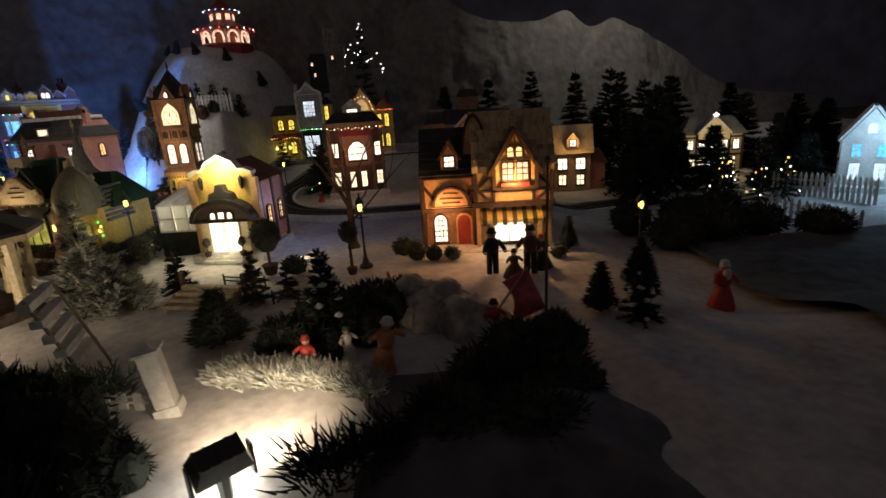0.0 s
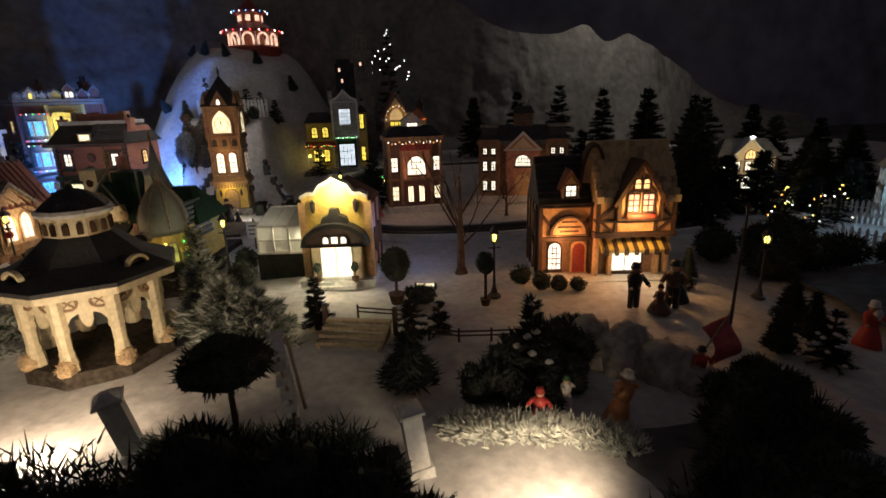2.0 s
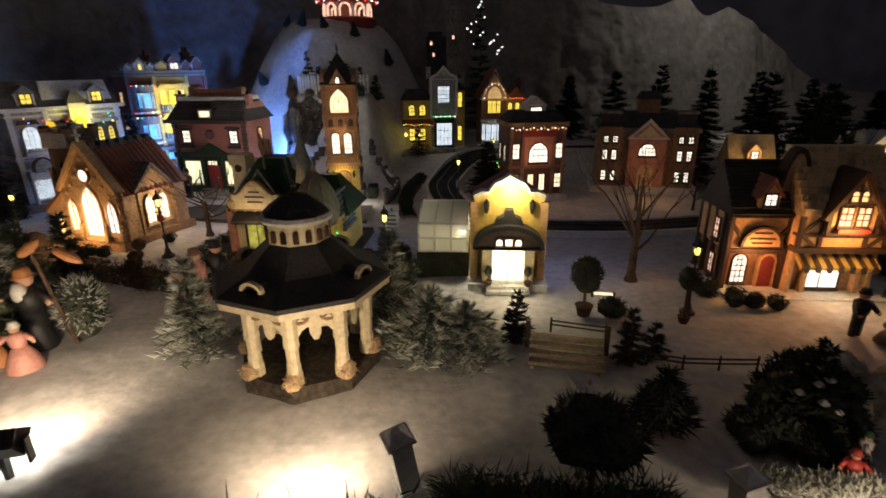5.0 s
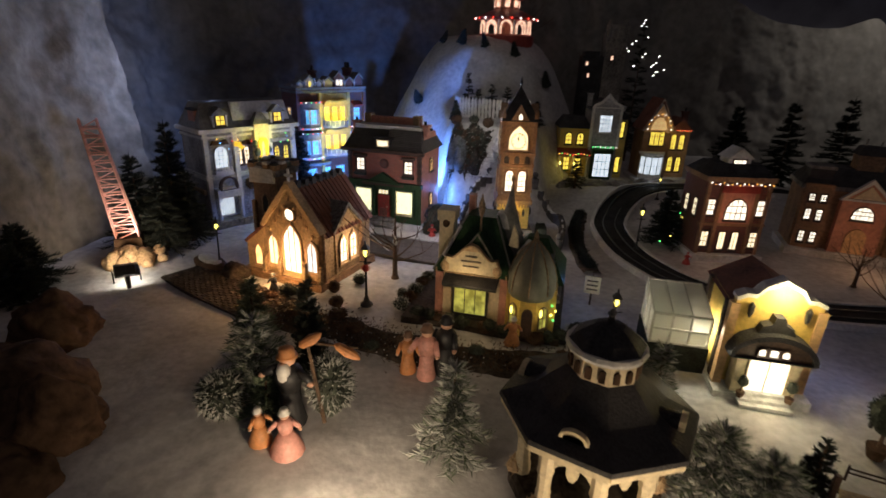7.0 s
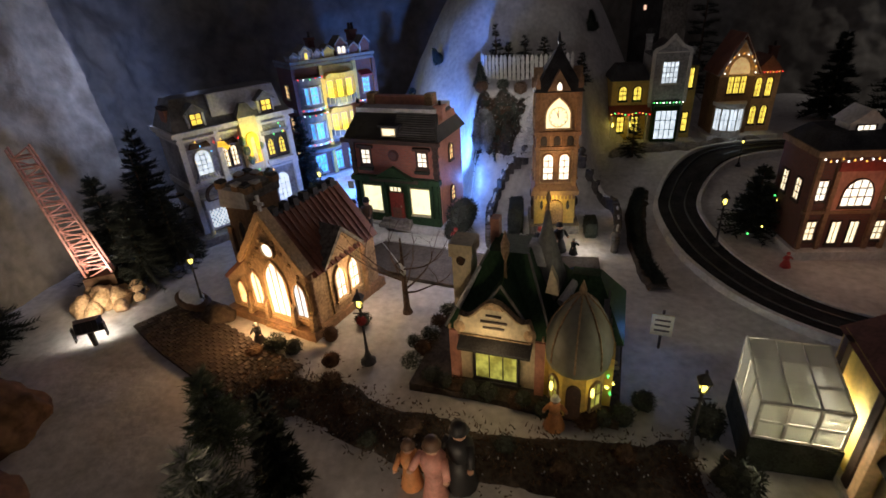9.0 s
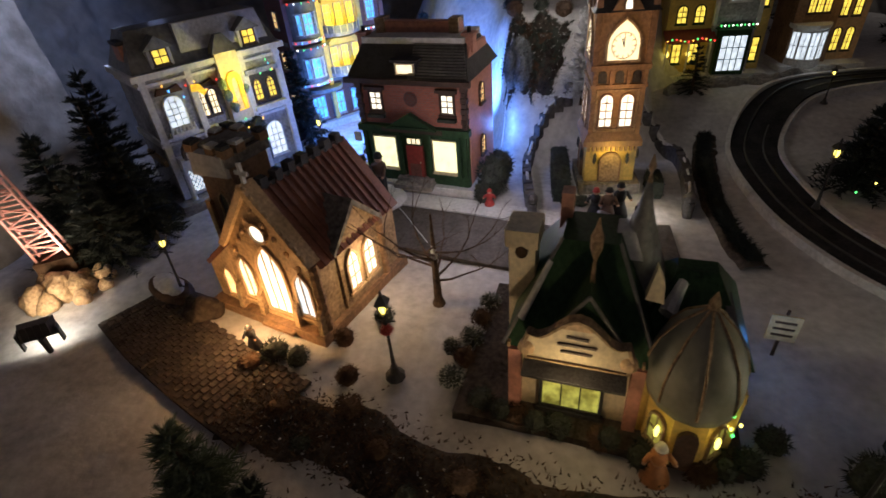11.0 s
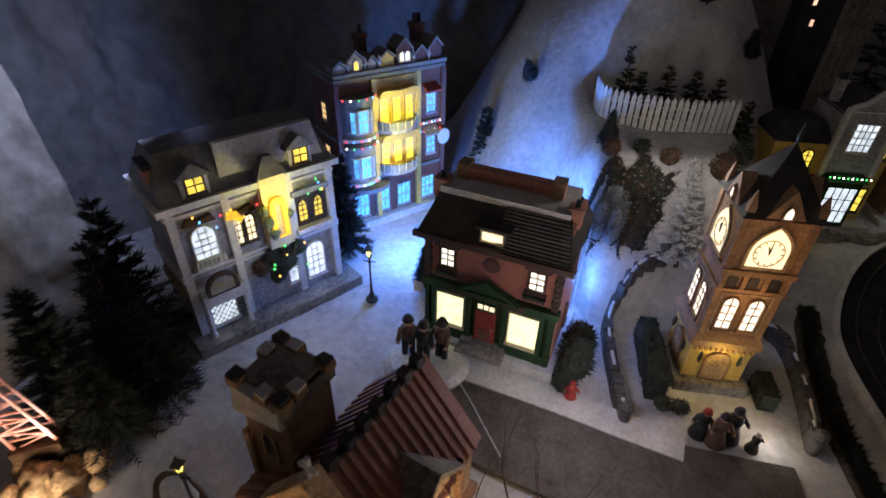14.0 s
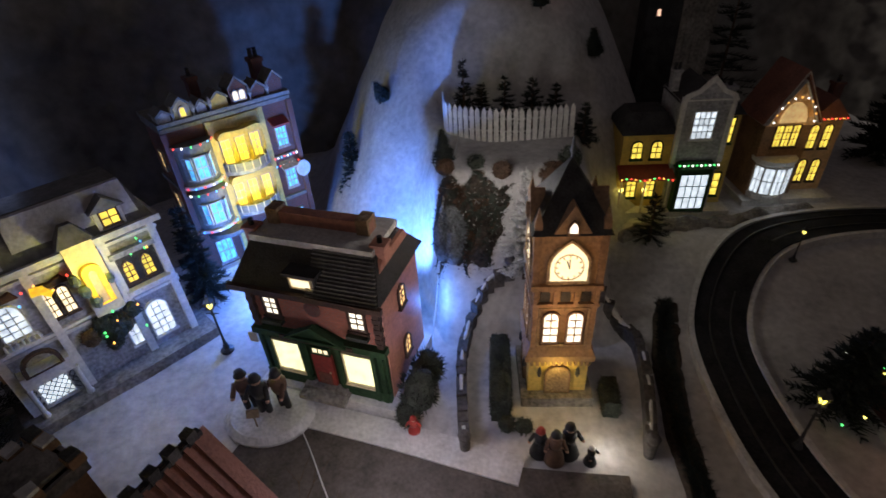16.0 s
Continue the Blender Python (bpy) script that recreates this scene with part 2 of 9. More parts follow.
for m in (SNOW, ROCKSHEET, CLIFFSHEET, NAVY, BLACKSHEET, SOIL, PAVER, TRACK, ASPHALT, BARK, FIR, BUSH, BROWNROCK, SLATE, GREENPAINT):
    m.node_tree.nodes["Principled BSDF"].inputs["Specular IOR Level"].default_value = 0.12
GLASS = bpy.data.materials.new("clear_glass")
GLASS.use_nodes = True
_g = GLASS.node_tree.nodes["Principled BSDF"]
_g.inputs["Transmission Weight"].default_value, _g.inputs["Roughness"].default_value = 0.55, 0.35
_g.inputs["Base Color"].default_value = (0.88, 0.87, 0.80, 1)
SKIN, COATBLACK, COATRED, COATBROWN, COATWHITE, COATGREEN, COATORANGE, COATPINK = (
    mat(n, c, 0.55, 300, 0.25, 0.1) for n, c in (
        ("doll_skin", (0.55, 0.32, 0.22)), ("doll_black", (0.018, 0.018, 0.02)), ("doll_red", (0.45, 0.05, 0.04)),
        ("doll_brown", (0.13, 0.07, 0.045)), ("doll_white", (0.70, 0.68, 0.64)), ("doll_green", (0.05, 0.14, 0.06)),
        ("doll_orange", (0.60, 0.26, 0.10)), ("doll_pink", (0.62, 0.30, 0.25))))
PANE_WARM = glow("lit_window_warm", (1.0, 0.84, 0.55), 1.7, 0.35)
PANE_AMBER = glow("lit_window_amber", (1.0, 0.62, 0.25), 2.0, 0.5)
PANE_WHITE = glow("lit_window_white", (1.0, 0.91, 0.74), 1.9, 0.35)
PANE_COOL = glow("lit_window_cool", (0.80, 0.90, 1.0), 1.3, 0.5)
PANE_YELLOW = glow("lit_window_yellow", (1.0, 0.74, 0.10), 1.5, 0.5)
PANE_BLUE = glow("lit_window_blue", (0.14, 0.56, 1.0), 1.5, 0.6)
PANE_CREAM = glow("lit_shop_window", (1.0, 0.96, 0.58), 1.4, 0.3)
PANE_CLOCK = glow("lit_clock_face", (1.0, 0.86, 0.55), 1.2, 0.1)
PANE_AMBER_DIM = glow("lit_clock_surround", (1.0, 0.66, 0.28), 0.55, 0.4)
PANE_GREEN = glow("lit_green_window", (0.72, 0.70, 0.14), 0.55, 0.85)
PANE_PINK = glow("lit_pink_window", (1.0, 0.60, 0.42), 1.6, 0.6)
BULB = glow("lamp_bulb", (1.0, 0.80, 0.15), 4.0)
BULB_RED, BULB_GREEN, BULB_WHITE = glow("bulb_red", (1, 0.06, 0.04), 3.0), glow("bulb_green", (0.1, 1, 0.2), 2.5), glow("bulb_white", (1, 0.95, 0.9), 4.0)
BULB_ORANGE, BULB_BLUE = glow("bulb_orange", (1, 0.45, 0.08), 3.0), glow("bulb_blue", (0.1, 0.4, 1), 3.0)
FLOODFACE = glow("flood_lens", (1.0, 0.93, 0.78), 30.0)


# ---- mesh helpers ----
def part(name, bm, material, parent=None, label="", smooth=False):
    me = bpy.data.meshes.new(name)
    bmesh.ops.recalc_face_normals(bm, faces=bm.faces)
    bm.to_mesh(me)
    bm.free()
    for m in material if isinstance(material, (list, tuple)) else [material]:
        me.materials.append(m)
    if smooth:
        for p in me.polygons:
            p.use_smooth = True
    ob = new(name, me)
    if parent:
        ob.parent = parent
    if label:
        ob["label"] = label
    return ob


def pieces(name, bm, material, parent, label=""):
    """Each separate body of a bmesh as a part of its own."""
    todo = set(bm.verts)
    while todo:
        stack, body = [todo.pop()], []
        while stack:
            v = stack.pop()
            body.append(v)
            for e in v.link_edges:
                o = e.other_vert(v)
                if o in todo:
                    todo.remove(o)
                    stack.append(o)
        one = bmesh.new()
        twin = {v: one.verts.new(v.co) for v in body}
        for f in {f for v in body for f in v.link_faces}:
            one.faces.new([twin[v] for v in f.verts]).material_index = f.material_index
        part(name, one, material, parent, label)
    bm.free()


def thing(name, x, y, z, yaw, label, category, group="", kind=""):
    ob = new(name)
    ob.empty_display_size = 0.01
    ob.matrix_world = pose(x, y, z, 0, 0, yaw)
    return tagged(ob, label, category, group, kind)


def box(bm, x0, x1, y0, y1, z0, z1, m=None, mi=0):
    vs = [bm.verts.new((m or Matrix()) @ Vector((x, y, z))) for x in (x0, x1) for y in (y0, y1) for z in (z0, z1)]
    for q in ((0, 1, 3, 2), (4, 6, 7, 5), (0, 4, 5, 1), (2, 3, 7, 6), (0, 2, 6, 4), (1, 5, 7, 3)):
        bm.faces.new([vs[i] for i in q]).material_index = mi
    return bm


def slab(bm, pts, y0, y1, m=None, mi=0):
    """A polygon of x, z points pushed from y0 to y1."""
    m = m or Matrix()
    a = [bm.verts.new(m @ Vector((x, y0, z))) for x, z in pts]
    b = [bm.verts.new(m @ Vector((x, y1, z))) for x, z in pts]
    bm.faces.new(a).material_index = mi
    bm.faces.new(b[::-1]).material_index = mi
    for i in range(len(pts)):
        j = (i + 1) % len(pts)
        bm.faces.new((a[j], a[i], b[i], b[j])).material_index = mi
    return bm


def ring(bm, outer, inner, y0, y1, m=None, mi=0):
    m = m or Matrix()
    n = len(outer)
    rows = [[bm.verts.new(m @ Vector((x, y, z))) for x, z in pts] for pts, y in ((outer, y0), (inner, y0), (inner, y1), (outer, y1))]
    for k in range(4):
        for i in range(n):
            j = (i + 1) % n
            bm.faces.new((rows[k][i], rows[k][j], rows[(k + 1) % 4][j], rows[(k + 1) % 4][i])).material_index = mi
    return bm


def lathe(bm, profile, n=12, m=None, mi=0, phase=0.0):
    """Turned about z: profile of radius, height, from the bottom up."""
    m = m or Matrix()
    rows = []
    for r, z in profile:
        rows.append([bm.verts.new(m @ Vector((max(r, 1e-5) * math.cos(2 * math.pi * (i + phase) / n), max(r, 1e-5) * math.sin(2 * math.pi * (i + phase) / n), z))) for i in range(n)])
    for a, b in zip(rows, rows[1:]):
        for i in range(n):
            bm.faces.new((a[i], a[(i + 1) % n], b[(i + 1) % n], b[i])).material_index = mi
    bm.faces.new(rows[0][::-1]).material_index = mi
    bm.faces.new(rows[-1]).material_index = mi
    return bm


def rod(bm, a, b, ra, rb, n=6, mi=0):
    a, b = Vector(a), Vector(b)
    q = (b - a).to_track_quat("Z", "Y").to_matrix().to_4x4()
    return lathe(bm, [(ra, 0), (rb, (b - a).length)], n, Matrix.Translation(a) @ q, mi)


def gable(bm, x0, x1, y0, y1, z0, z1, m=None, along="y", over=0.0, mi=0):
    """A gabled block: the ridge runs along y or x."""
    if along == "y":
        return slab(bm, [(x0, z0), (x1, z0), ((x0 + x1) / 2, z1)], y0, y1, m, mi)
    t = (m or Matrix()) @ Matrix(((0, 1, 0, 0), (1, 0, 0, 0), (0, 0, 1, 0), (0, 0, 0, 1)))
    return slab(bm, [(y0, z0), (y1, z0), ((y0 + y1) / 2, z1)], x0, x1, t, mi)


def hip(bm, x0, x1, y0, y1, z0, z1, ix, iy, m=None, mi=0):
    m = m or Matrix()
    a = [bm.verts.new(m @ Vector(p)) for p in ((x0, y0, z0), (x1, y0, z0), (x1, y1, z0), (x0, y1, z0))]
    b = [bm.verts.new(m @ Vector(p)) for p in ((x0 + ix, y0 + iy, z1), (x1 - ix, y0 + iy, z1), (x1 - ix, y1 - iy, z1), (x0 + ix, y1 - iy, z1))]
    for i in range(4):
        bm.faces.new((a[i], a[(i + 1) % 4], b[(i + 1) % 4], b[i])).material_index = mi
    bm.faces.new(a[::-1]).material_index = mi
    bm.faces.new(b).material_index = mi
    return bm


def outline(w, h, arch=0):
    """x, z points of a window's outline standing on z = 0. arch 1: round top, 2: pointed top."""
    hw = w / 2
    if not arch:
        return [(-hw, 0), (hw, 0), (hw, h), (-hw, h)]
    pts = [(-hw, 0), (hw, 0)]
    if arch == 1:
        pts += [(hw * math.cos(a), h - hw + hw * math.sin(a)) for a in np.linspace(0, math.pi, 9)]
    else:
        rise = min(w * 0.95, h * 0.6)
        for s in np.linspace(0, 1, 6):
            pts.append((hw * (1 - s ** 2.1), h - rise + rise * s))
        for s in np.linspace(1, 0, 6)[1:]:
            pts.append((-hw * (1 - s ** 2.1), h - rise + rise * s))
    return pts


def window(parent, x, z, w, h, pane, y=0.0, arch=0, bars=(2, 2), frame_mat=None, m=None, name="window", trim=0.0016, sill=True, label=""):
    """A framed, lit window on a wall whose outside looks to -y."""
    m = (m or Matrix()) @ Matrix.Translation((x, y, z))
    bm, pts = bmesh.new(), outline(w, h, arch)
    big = [(px * (1 + 2 * trim / w), -trim + pz * (1 + 2 * trim / h)) for px, pz in pts]
    ring(bm, big, pts, -0.0022, 0.0005, m)
    bw, gb = 0.0012 if w > 0.012 else 0.0010, bmesh.new()
    for i in range(1, bars[0]):
        bx = -w / 2 + w * i / bars[0]
        top = h if not arch else h * (0.97 - 0.42 * abs(2 * bx / w) ** 2 * (1 if arch == 2 else 0.6))
        box(gb, bx - bw / 2, bx + bw / 2, -0.0016, 0.0003, 0, top, m)
    for j in range(1, bars[1]):
        bz = h * j / bars[1]
        hw = w / 2
        if arch and bz > h * 0.55:
            hw *= 0.8 if bz < h * 0.8 else 0.45
        box(gb, -hw, hw, -0.0016, 0.0003, bz - bw / 2, bz + bw / 2, m)
    fr = part(name, bm, frame_mat or TIMBER, parent, label)
    if sill:
        part("sill", box(bmesh.new(), -w / 2 - 1.6 * trim, w / 2 + 1.6 * trim, -0.0034, 0.0005, -2.2 * trim, -trim * 1.02, m), frame_mat or TIMBER, fr)
    if bars != (1, 1):
        part("muntin_grid", gb, frame_mat or TIMBER, fr)
    part("pane", slab(bmesh.new(), pts, -0.0009, -0.0003, m), pane, fr)
    return fr


def side(x, y, deg):
    """A wall turned by deg about z, standing at x, y of the house."""
    return pose(x, y, 0, 0, 0, deg)


def rough_top(bm, amount, seed=0.0, scale=60.0):
    for v in bm.verts:
        v.co += Vector((noise.noise(v.co * scale + Vector((seed, 0, 0))), noise.noise(v.co * scale + Vector((0, seed + 7, 0))), noise.noise(v.co * scale + Vector((3, 0, seed))))) * amount
    return bm


def smooth_step(a):
    a = min(1.0, max(0.0, a))
    return a * a * (3 - 2 * a)


def ground_z(x, y):
    rise = 0.036 * smooth_step((y - 1.12) / 0.16) * smooth_step((x + 0.62) / 0.12)
    dip = -0.03 * smooth_step((x - 0.09) / 0.12) * smooth_step((y - 0.26) / 0.12)
    return rise + dip


# ---- setting ----
def sheet(nx, ny, x0, x1, y0, y1, height):
    bm = bmesh.new()
    xs, ys = np.linspace(x0, x1, nx), np.linspace(y0, y1, ny)
    grid = [[bm.verts.new((x, y, height(x, y))) for x in xs] for y in ys]
    for j in range(ny - 1):
        for i in range(nx - 1):
            bm.faces.new((grid[j][i], grid[j][i + 1], grid[j + 1][i + 1], grid[j + 1][i]))
    return bm


def ground_height(x, y):
    p = Vector((x, y, 0))
    return ground_z(x, y) - 0.003 + 0.0030 * noise.noise(p * 11) + 0.0008 * noise.noise(p * 42) + 0.0003 * noise.noise(p * 110)


tagged(part("ground", sheet(560, 430, -1.7, 1.6, -0.6, 1.9, ground_height), SNOW, smooth=True), "rumpled white cotton snow blanket over the display", "ground", kind="structure")
bm = bmesh.new()
for a, b in (((-60, 60), (-60, -0.55)), ((-60, 60), (1.85, 60)), ((-60, -1.65), (-0.55, 1.85)), ((1.55, 60), (-0.55, 1.85))):
    box(bm, *a, *b, -0.06, -0.012)
tagged(part("floor", bm, BLACKSHEET), "dark floor round the display table", "floor", kind="structure")
# walls added where only darkness lies behind and beside the display
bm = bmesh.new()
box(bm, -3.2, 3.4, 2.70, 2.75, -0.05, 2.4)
tagged(part("wall_north", bm, NAVY), "grey-blue wall added behind the mountains for the dark background", "wall", kind="structure")
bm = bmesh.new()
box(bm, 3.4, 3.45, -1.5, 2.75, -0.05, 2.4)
tagged(part("wall_east", bm, NAVY), "grey-blue wall added beside the display to close it off", "wall", kind="structure")
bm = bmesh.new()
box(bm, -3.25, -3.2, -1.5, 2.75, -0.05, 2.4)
tagged(part("wall_west", bm, NAVY), "grey-blue wall added beside the display to close it off", "wall", kind="structure")


def spline(points, steps):
    """A smooth curve through plan points, as rows."""
    p = np.array([points[0], *points, points[-1]], float)
    out = []
    for i in range(1, len(p) - 2):
        for s in np.linspace(0, 1, steps, endpoint=False):
            a, b, c, d = p[i - 1], p[i], p[i + 1], p[i + 2]
            out.append(0.5 * (2 * b + (c - a) * s + (2 * a - 5 * b + 4 * c - d) * s * s + (3 * b - a - 3 * c + d) * s ** 3))
    out.append(p[-2])
    return np.array(out)


def mountain(name, stations, rows, seed, fold, label, lean, material):
    """A crumpled sheet: stations of x, y and crest height, leaning back from its foot."""
    curve = spline(stations, 44)
    bm, grid = bmesh.new(), []
    n = len(curve)
    for i, (x, y, top) in enumerate(curve):
        t = curve[min(i + 1, n - 1)] - curve[max(i - 1, 0)]
        nx, ny = -t[1], t[0]
        ln = math.hypot(nx, ny) or 1
        nx, ny = nx / ln, ny / ln
        col = []
        for j in range(rows):
            s = j / (rows - 1)
            p = Vector((x * 2.2, y * 2.2, s * top * 2.2 + seed))
            ridge = 1 - abs(noise.noise(p * 1.5)) * 2
            crease = 1 - abs(noise.noise(p * 4.5 + Vector((5, 1, 0)))) * 2
            calm = 1 - 0.80 * smooth_step((x - 0.05) / 0.45)
            off = lean * s ** 1.2 + calm * (fold * (ridge * 0.9 + crease * 0.22) * (0.3 + 0.7 * s) + fold * 0.25 * noise.noise(p * 11) + fold * 0.07 * (1 - 2 * abs(noise.noise(p * 8 + Vector((2, 7, 1))))) + fold * 0.07 * noise.noise(p * 30) + fold * 0.45 * noise.noise(Vector((x * 17, y * 17, s * 1.3 + seed))) * min(1.0, 3 * s))
            z = top * s + 0.02 * calm * noise.noise(p * 3) * s - 0.02
            col.append(bm.verts.new((x + nx * off, y + ny * off, z)))
        grid.append(col)
    for i in range(n - 1):
        for j in range(rows - 1):
            bm.faces.new((grid[i][j], grid[i + 1][j], grid[i + 1][j + 1], grid[i][j + 1]))
    return tagged(part(name, bm, material, smooth=True), label, "mountain", kind="structure")


mountain("backdrop_mountain", [(-1.345, 0.80, 0.50), (-1.31, 0.95, 0.40), (-1.265, 1.15, 0.42), (-1.20, 1.40, 0.62), (-1.0, 1.62, 0.80), (-0.7, 1.74, 0.86), (-0.35, 1.76, 0.78), (-0.05, 1.74, 0.60), (0.15, 1.71, 0.475), (0.30, 1.69, 0.430),
                               (0.42, 1.70, 0.425), (0.54, 1.72, 0.452), (0.65, 1.76, 0.405), (0.76, 1.80, 0.432), (0.88, 1.87, 0.400), (1.02, 1.97, 0.362), (1.16, 2.06, 0.305), (1.30, 2.12, 0.225), (1.45, 2.16, 0.160), (1.62, 2.18, 0.130), (1.85, 2.18, 0.100)],
         96, 3.0, 0.055, "grey crumpled rock-paper mountain range behind the village", 0.10, ROCKSHEET)
mountain("backdrop_cliff", [(-1.16, 0.36, 0.34), (-1.18, 0.50, 0.62), (-1.195, 0.62, 0.80), (-1.205, 0.74, 0.86), (-1.200, 0.86, 0.80), (-1.185, 0.94, 0.70), (-1.168, 0.995, 0.60)],
         96, 9.0, 0.034, "tall brown-grey crumpled rock-paper cliff", 0.05, CLIFFSHEET)


def hill_height(x, y):
    d = math.hypot((x + 0.590) / 0.345, (y - 1.60) / 0.43)
    p = Vector((x, y, 0))
    dome = 0.345 * smooth_step((1.04 - d) / 0.74)
    dome += (0.010 * noise.noise(Vector((x * 9, y * 4, 2))) + 0.005 * (1 - 2 * abs(noise.noise(Vector((x * 15, y * 4, 5)))))) * smooth_step(dome / 0.08)
    flat = 0.179 * smooth_step((y - 1.085 - 0.085 * smooth_step((-0.635 - x) / 0.05)) / 0.115)
    terrace = smooth_step((x + 0.705) / 0.06) * smooth_step((-0.425 - x) / 0.06) * smooth_step((1.42 - y) / 0.06)
    return dome * (1 - terrace) + flat * terrace + 0.003 * noise.noise(p * 20) - 0.006


tagged(part("snow_hill", sheet(140, 160, -0.97, -0.22, 1.05, 2.05, hill_height), SNOW, smooth=True), "steep snow-covered hill with a flat fenced terrace", "hill", kind="structure")


def land_z(x, y):
    """The top of the snow, on the flat or on the hill."""
    return max(ground_z(x, y), hill_height(x, y)) if y > 1.05 and x < -0.22 else ground_z(x, y)


def band(points, width, lift, thick, material, name, label, category, steps=14):
    """A strip of road along a curve, with a step at both edges."""
    c = spline(points, steps)
    bm, prev = bmesh.new(), None
    for i, (x, y) in enumerate(c):
        t = c[min(i + 1, len(c) - 1)] - c[max(i - 1, 0)]
        t = t / (np.hypot(*t) or 1)
        nx, ny = -t[1], t[0]
        z = ground_z(x, y) + lift
        row = [bm.verts.new((x + nx * o, y + ny * o, z + dz)) for o, dz in ((-width / 2, -thick), (-width / 2, 0), (width / 2, 0), (width / 2, -thick))]
        if prev:
            for k in range(3):
                bm.faces.new((prev[k], row[k], row[k + 1], prev[k + 1]))
        prev = row
    return tagged(part(name, bm, material), label, category, kind="structure")


TRACKLINE = [(0.30, 0.82), (0.12, 0.785), (-0.02, 0.765), (-0.13, 0.765), (-0.22, 0.785), (-0.285, 0.84), (-0.325, 0.93), (-0.335, 1.03), (-0.325, 1.12), (-0.285, 1.205), (-0.22, 1.265), (-0.12, 1.295), (0.0, 1.30), (0.18, 1.29)]
band(TRACKLINE, 0.056, 0.004, 0.012, TRACK, "road", "curved matt black track through the snow", "track")


def offset_line(points, d):
    c = np.array(points)
    t = np.gradient(c, axis=0)
    t /= np.hypot(t[:, 0], t[:, 1])[:, None]
    return [(x - ty * d, y + tx * d) for (x, y), (tx, ty) in zip(c, t)]


for d in (-0.031, 0.031):
    band(offset_line(TRACKLINE, d), 0.006, 0.0065, 0.012, SNOWCAP, "kerb", "low white kerb along the black track", "kerb")
for d in (-0.011, 0.011):
    band(offset_line(TRACKLINE, d), 0.0018, 0.0056, 0.004, IRON, "rail", "thin grey metal rail on the black track", "rail")
band([(-0.83, 0.958), (-0.72, 0.924), (-0.62, 0.897), (-0.54, 0.889), (-0.468, 0.886)], 0.096, 0.0015, 0.008, ASPHALT, "street", "grey-brown village street between snowy pavements", "road")
band([(-0.845, 1.003), (-0.76, 0.985), (-0.68, 0.966), (-0.62, 0.950), (-0.56, 0.934)], 0.030, 0.0035, 0.014, SNOWCAP, "pavement", "snow-covered raised pavement before the red house", "pavement")
band([(-1.00, 0.775), (-0.94, 0.736), (-0.87, 0.697), (-0.80, 0.662)], 0.070, 0.0004, 0.008, PAVER, "path", "brown brick-paved path before the church", "path")


def soil_bed(points, width, label):
    """A rumpled strip of soil with ragged edges that sink under the snow."""
    c = spline(points, 26)
    bm, prev = bmesh.new(), None
    for i, (x, y) in enumerate(c):
        t = c[min(i + 1, len(c) - 1)] - c[max(i - 1, 0)]
        t = t / (np.hypot(*t) or 1)
        row = []
        for j in range(15):
            o = (j / 7 - 1) * width * (0.5 + 0.20 * noise.noise(Vector((x * 22, y * 22, 3 if j < 7 else 8))))
            px, py = x - t[1] * o, y + t[0] * o
            rim = smooth_step(min(j, 14 - j) / 3)
            row.append(bm.verts.new((px, py, ground_z(px, py) - 0.008 + (0.0085 + 0.0035 * noise.noise(Vector((px * 70, py * 70, 1))) + 0.0018 * noise.noise(Vector((px * 190, py * 190, 1)))) * rim)))
        if prev:
            for k in range(14):
                bm.faces.new((prev[k], row[k], row[k + 1], prev[k + 1]))
        prev = row
    return tagged(part("flowerbed", bm, SOIL, smooth=True), label, "flower bed", kind="structure")


BED = [(-0.835, 0.668), (-0.785, 0.656), (-0.735, 0.646), (-0.680, 0.622), (-0.600, 0.604), (-0.500, 0.600), (-0.430, 0.606)]
soil_bed(BED, 0.072, "ragged strip of dark soil and dead leaves")
# dark strip along the track, built the same way as the bed
soil_bed([(-0.370, 1.165), (-0.390, 1.095), (-0.403, 1.028), (-0.409, 0.938), (-0.403, 0.862)], 0.036, "dark ragged strip beside the black track")
# black sheet just above the snow, its left edge wavy
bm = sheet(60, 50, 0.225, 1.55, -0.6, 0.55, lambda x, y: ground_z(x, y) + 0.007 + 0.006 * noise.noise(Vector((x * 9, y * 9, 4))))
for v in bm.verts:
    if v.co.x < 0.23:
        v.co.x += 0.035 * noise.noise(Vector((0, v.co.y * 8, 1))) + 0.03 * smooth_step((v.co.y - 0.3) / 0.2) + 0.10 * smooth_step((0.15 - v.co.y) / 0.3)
tagged(part("black_cover", bm, BLACKSHEET, smooth=True), "black sheet lying over the right front of the snow", "cloth", kind="structure")


# ---- houses ----
def porch_steps(parent, w, n, depth, rise, y=0.0, x=0.0, z=0.0, material=None):
    for i in range(n):
        part("step", box(bmesh.new(), x - w / 2 - 0.002 * (n - i), x + w / 2 + 0.002 * (n - i), y - depth * (n - i), y, z + rise * i, z + rise * (i + 1)), material or STONE, parent)


def chimney(parent, x, y, z, w, h, material, pots=1):
    bm = bmesh.new()
    box(bm, x - w / 2, x + w / 2, y - w / 2, y + w / 2, z, z + h * 0.93)
    box(bm, x - w * 0.62, x + w * 0.62, y - w * 0.62, y + w * 0.62, z + h * 0.86, z + h)
    c = part("chimney", bm, material, parent)
    for i in range(pots):
        px = x + (i - (pots - 1) / 2) * w * 0.5
        part("chimney_pot", lathe(bmesh.new(), [(w * 0.22, z + h), (w * 0.18, z + h * 1.25), (w * 0.22, z + h * 1.3)], 8, Matrix.Translation((px, y, 0))), SLATE, c)


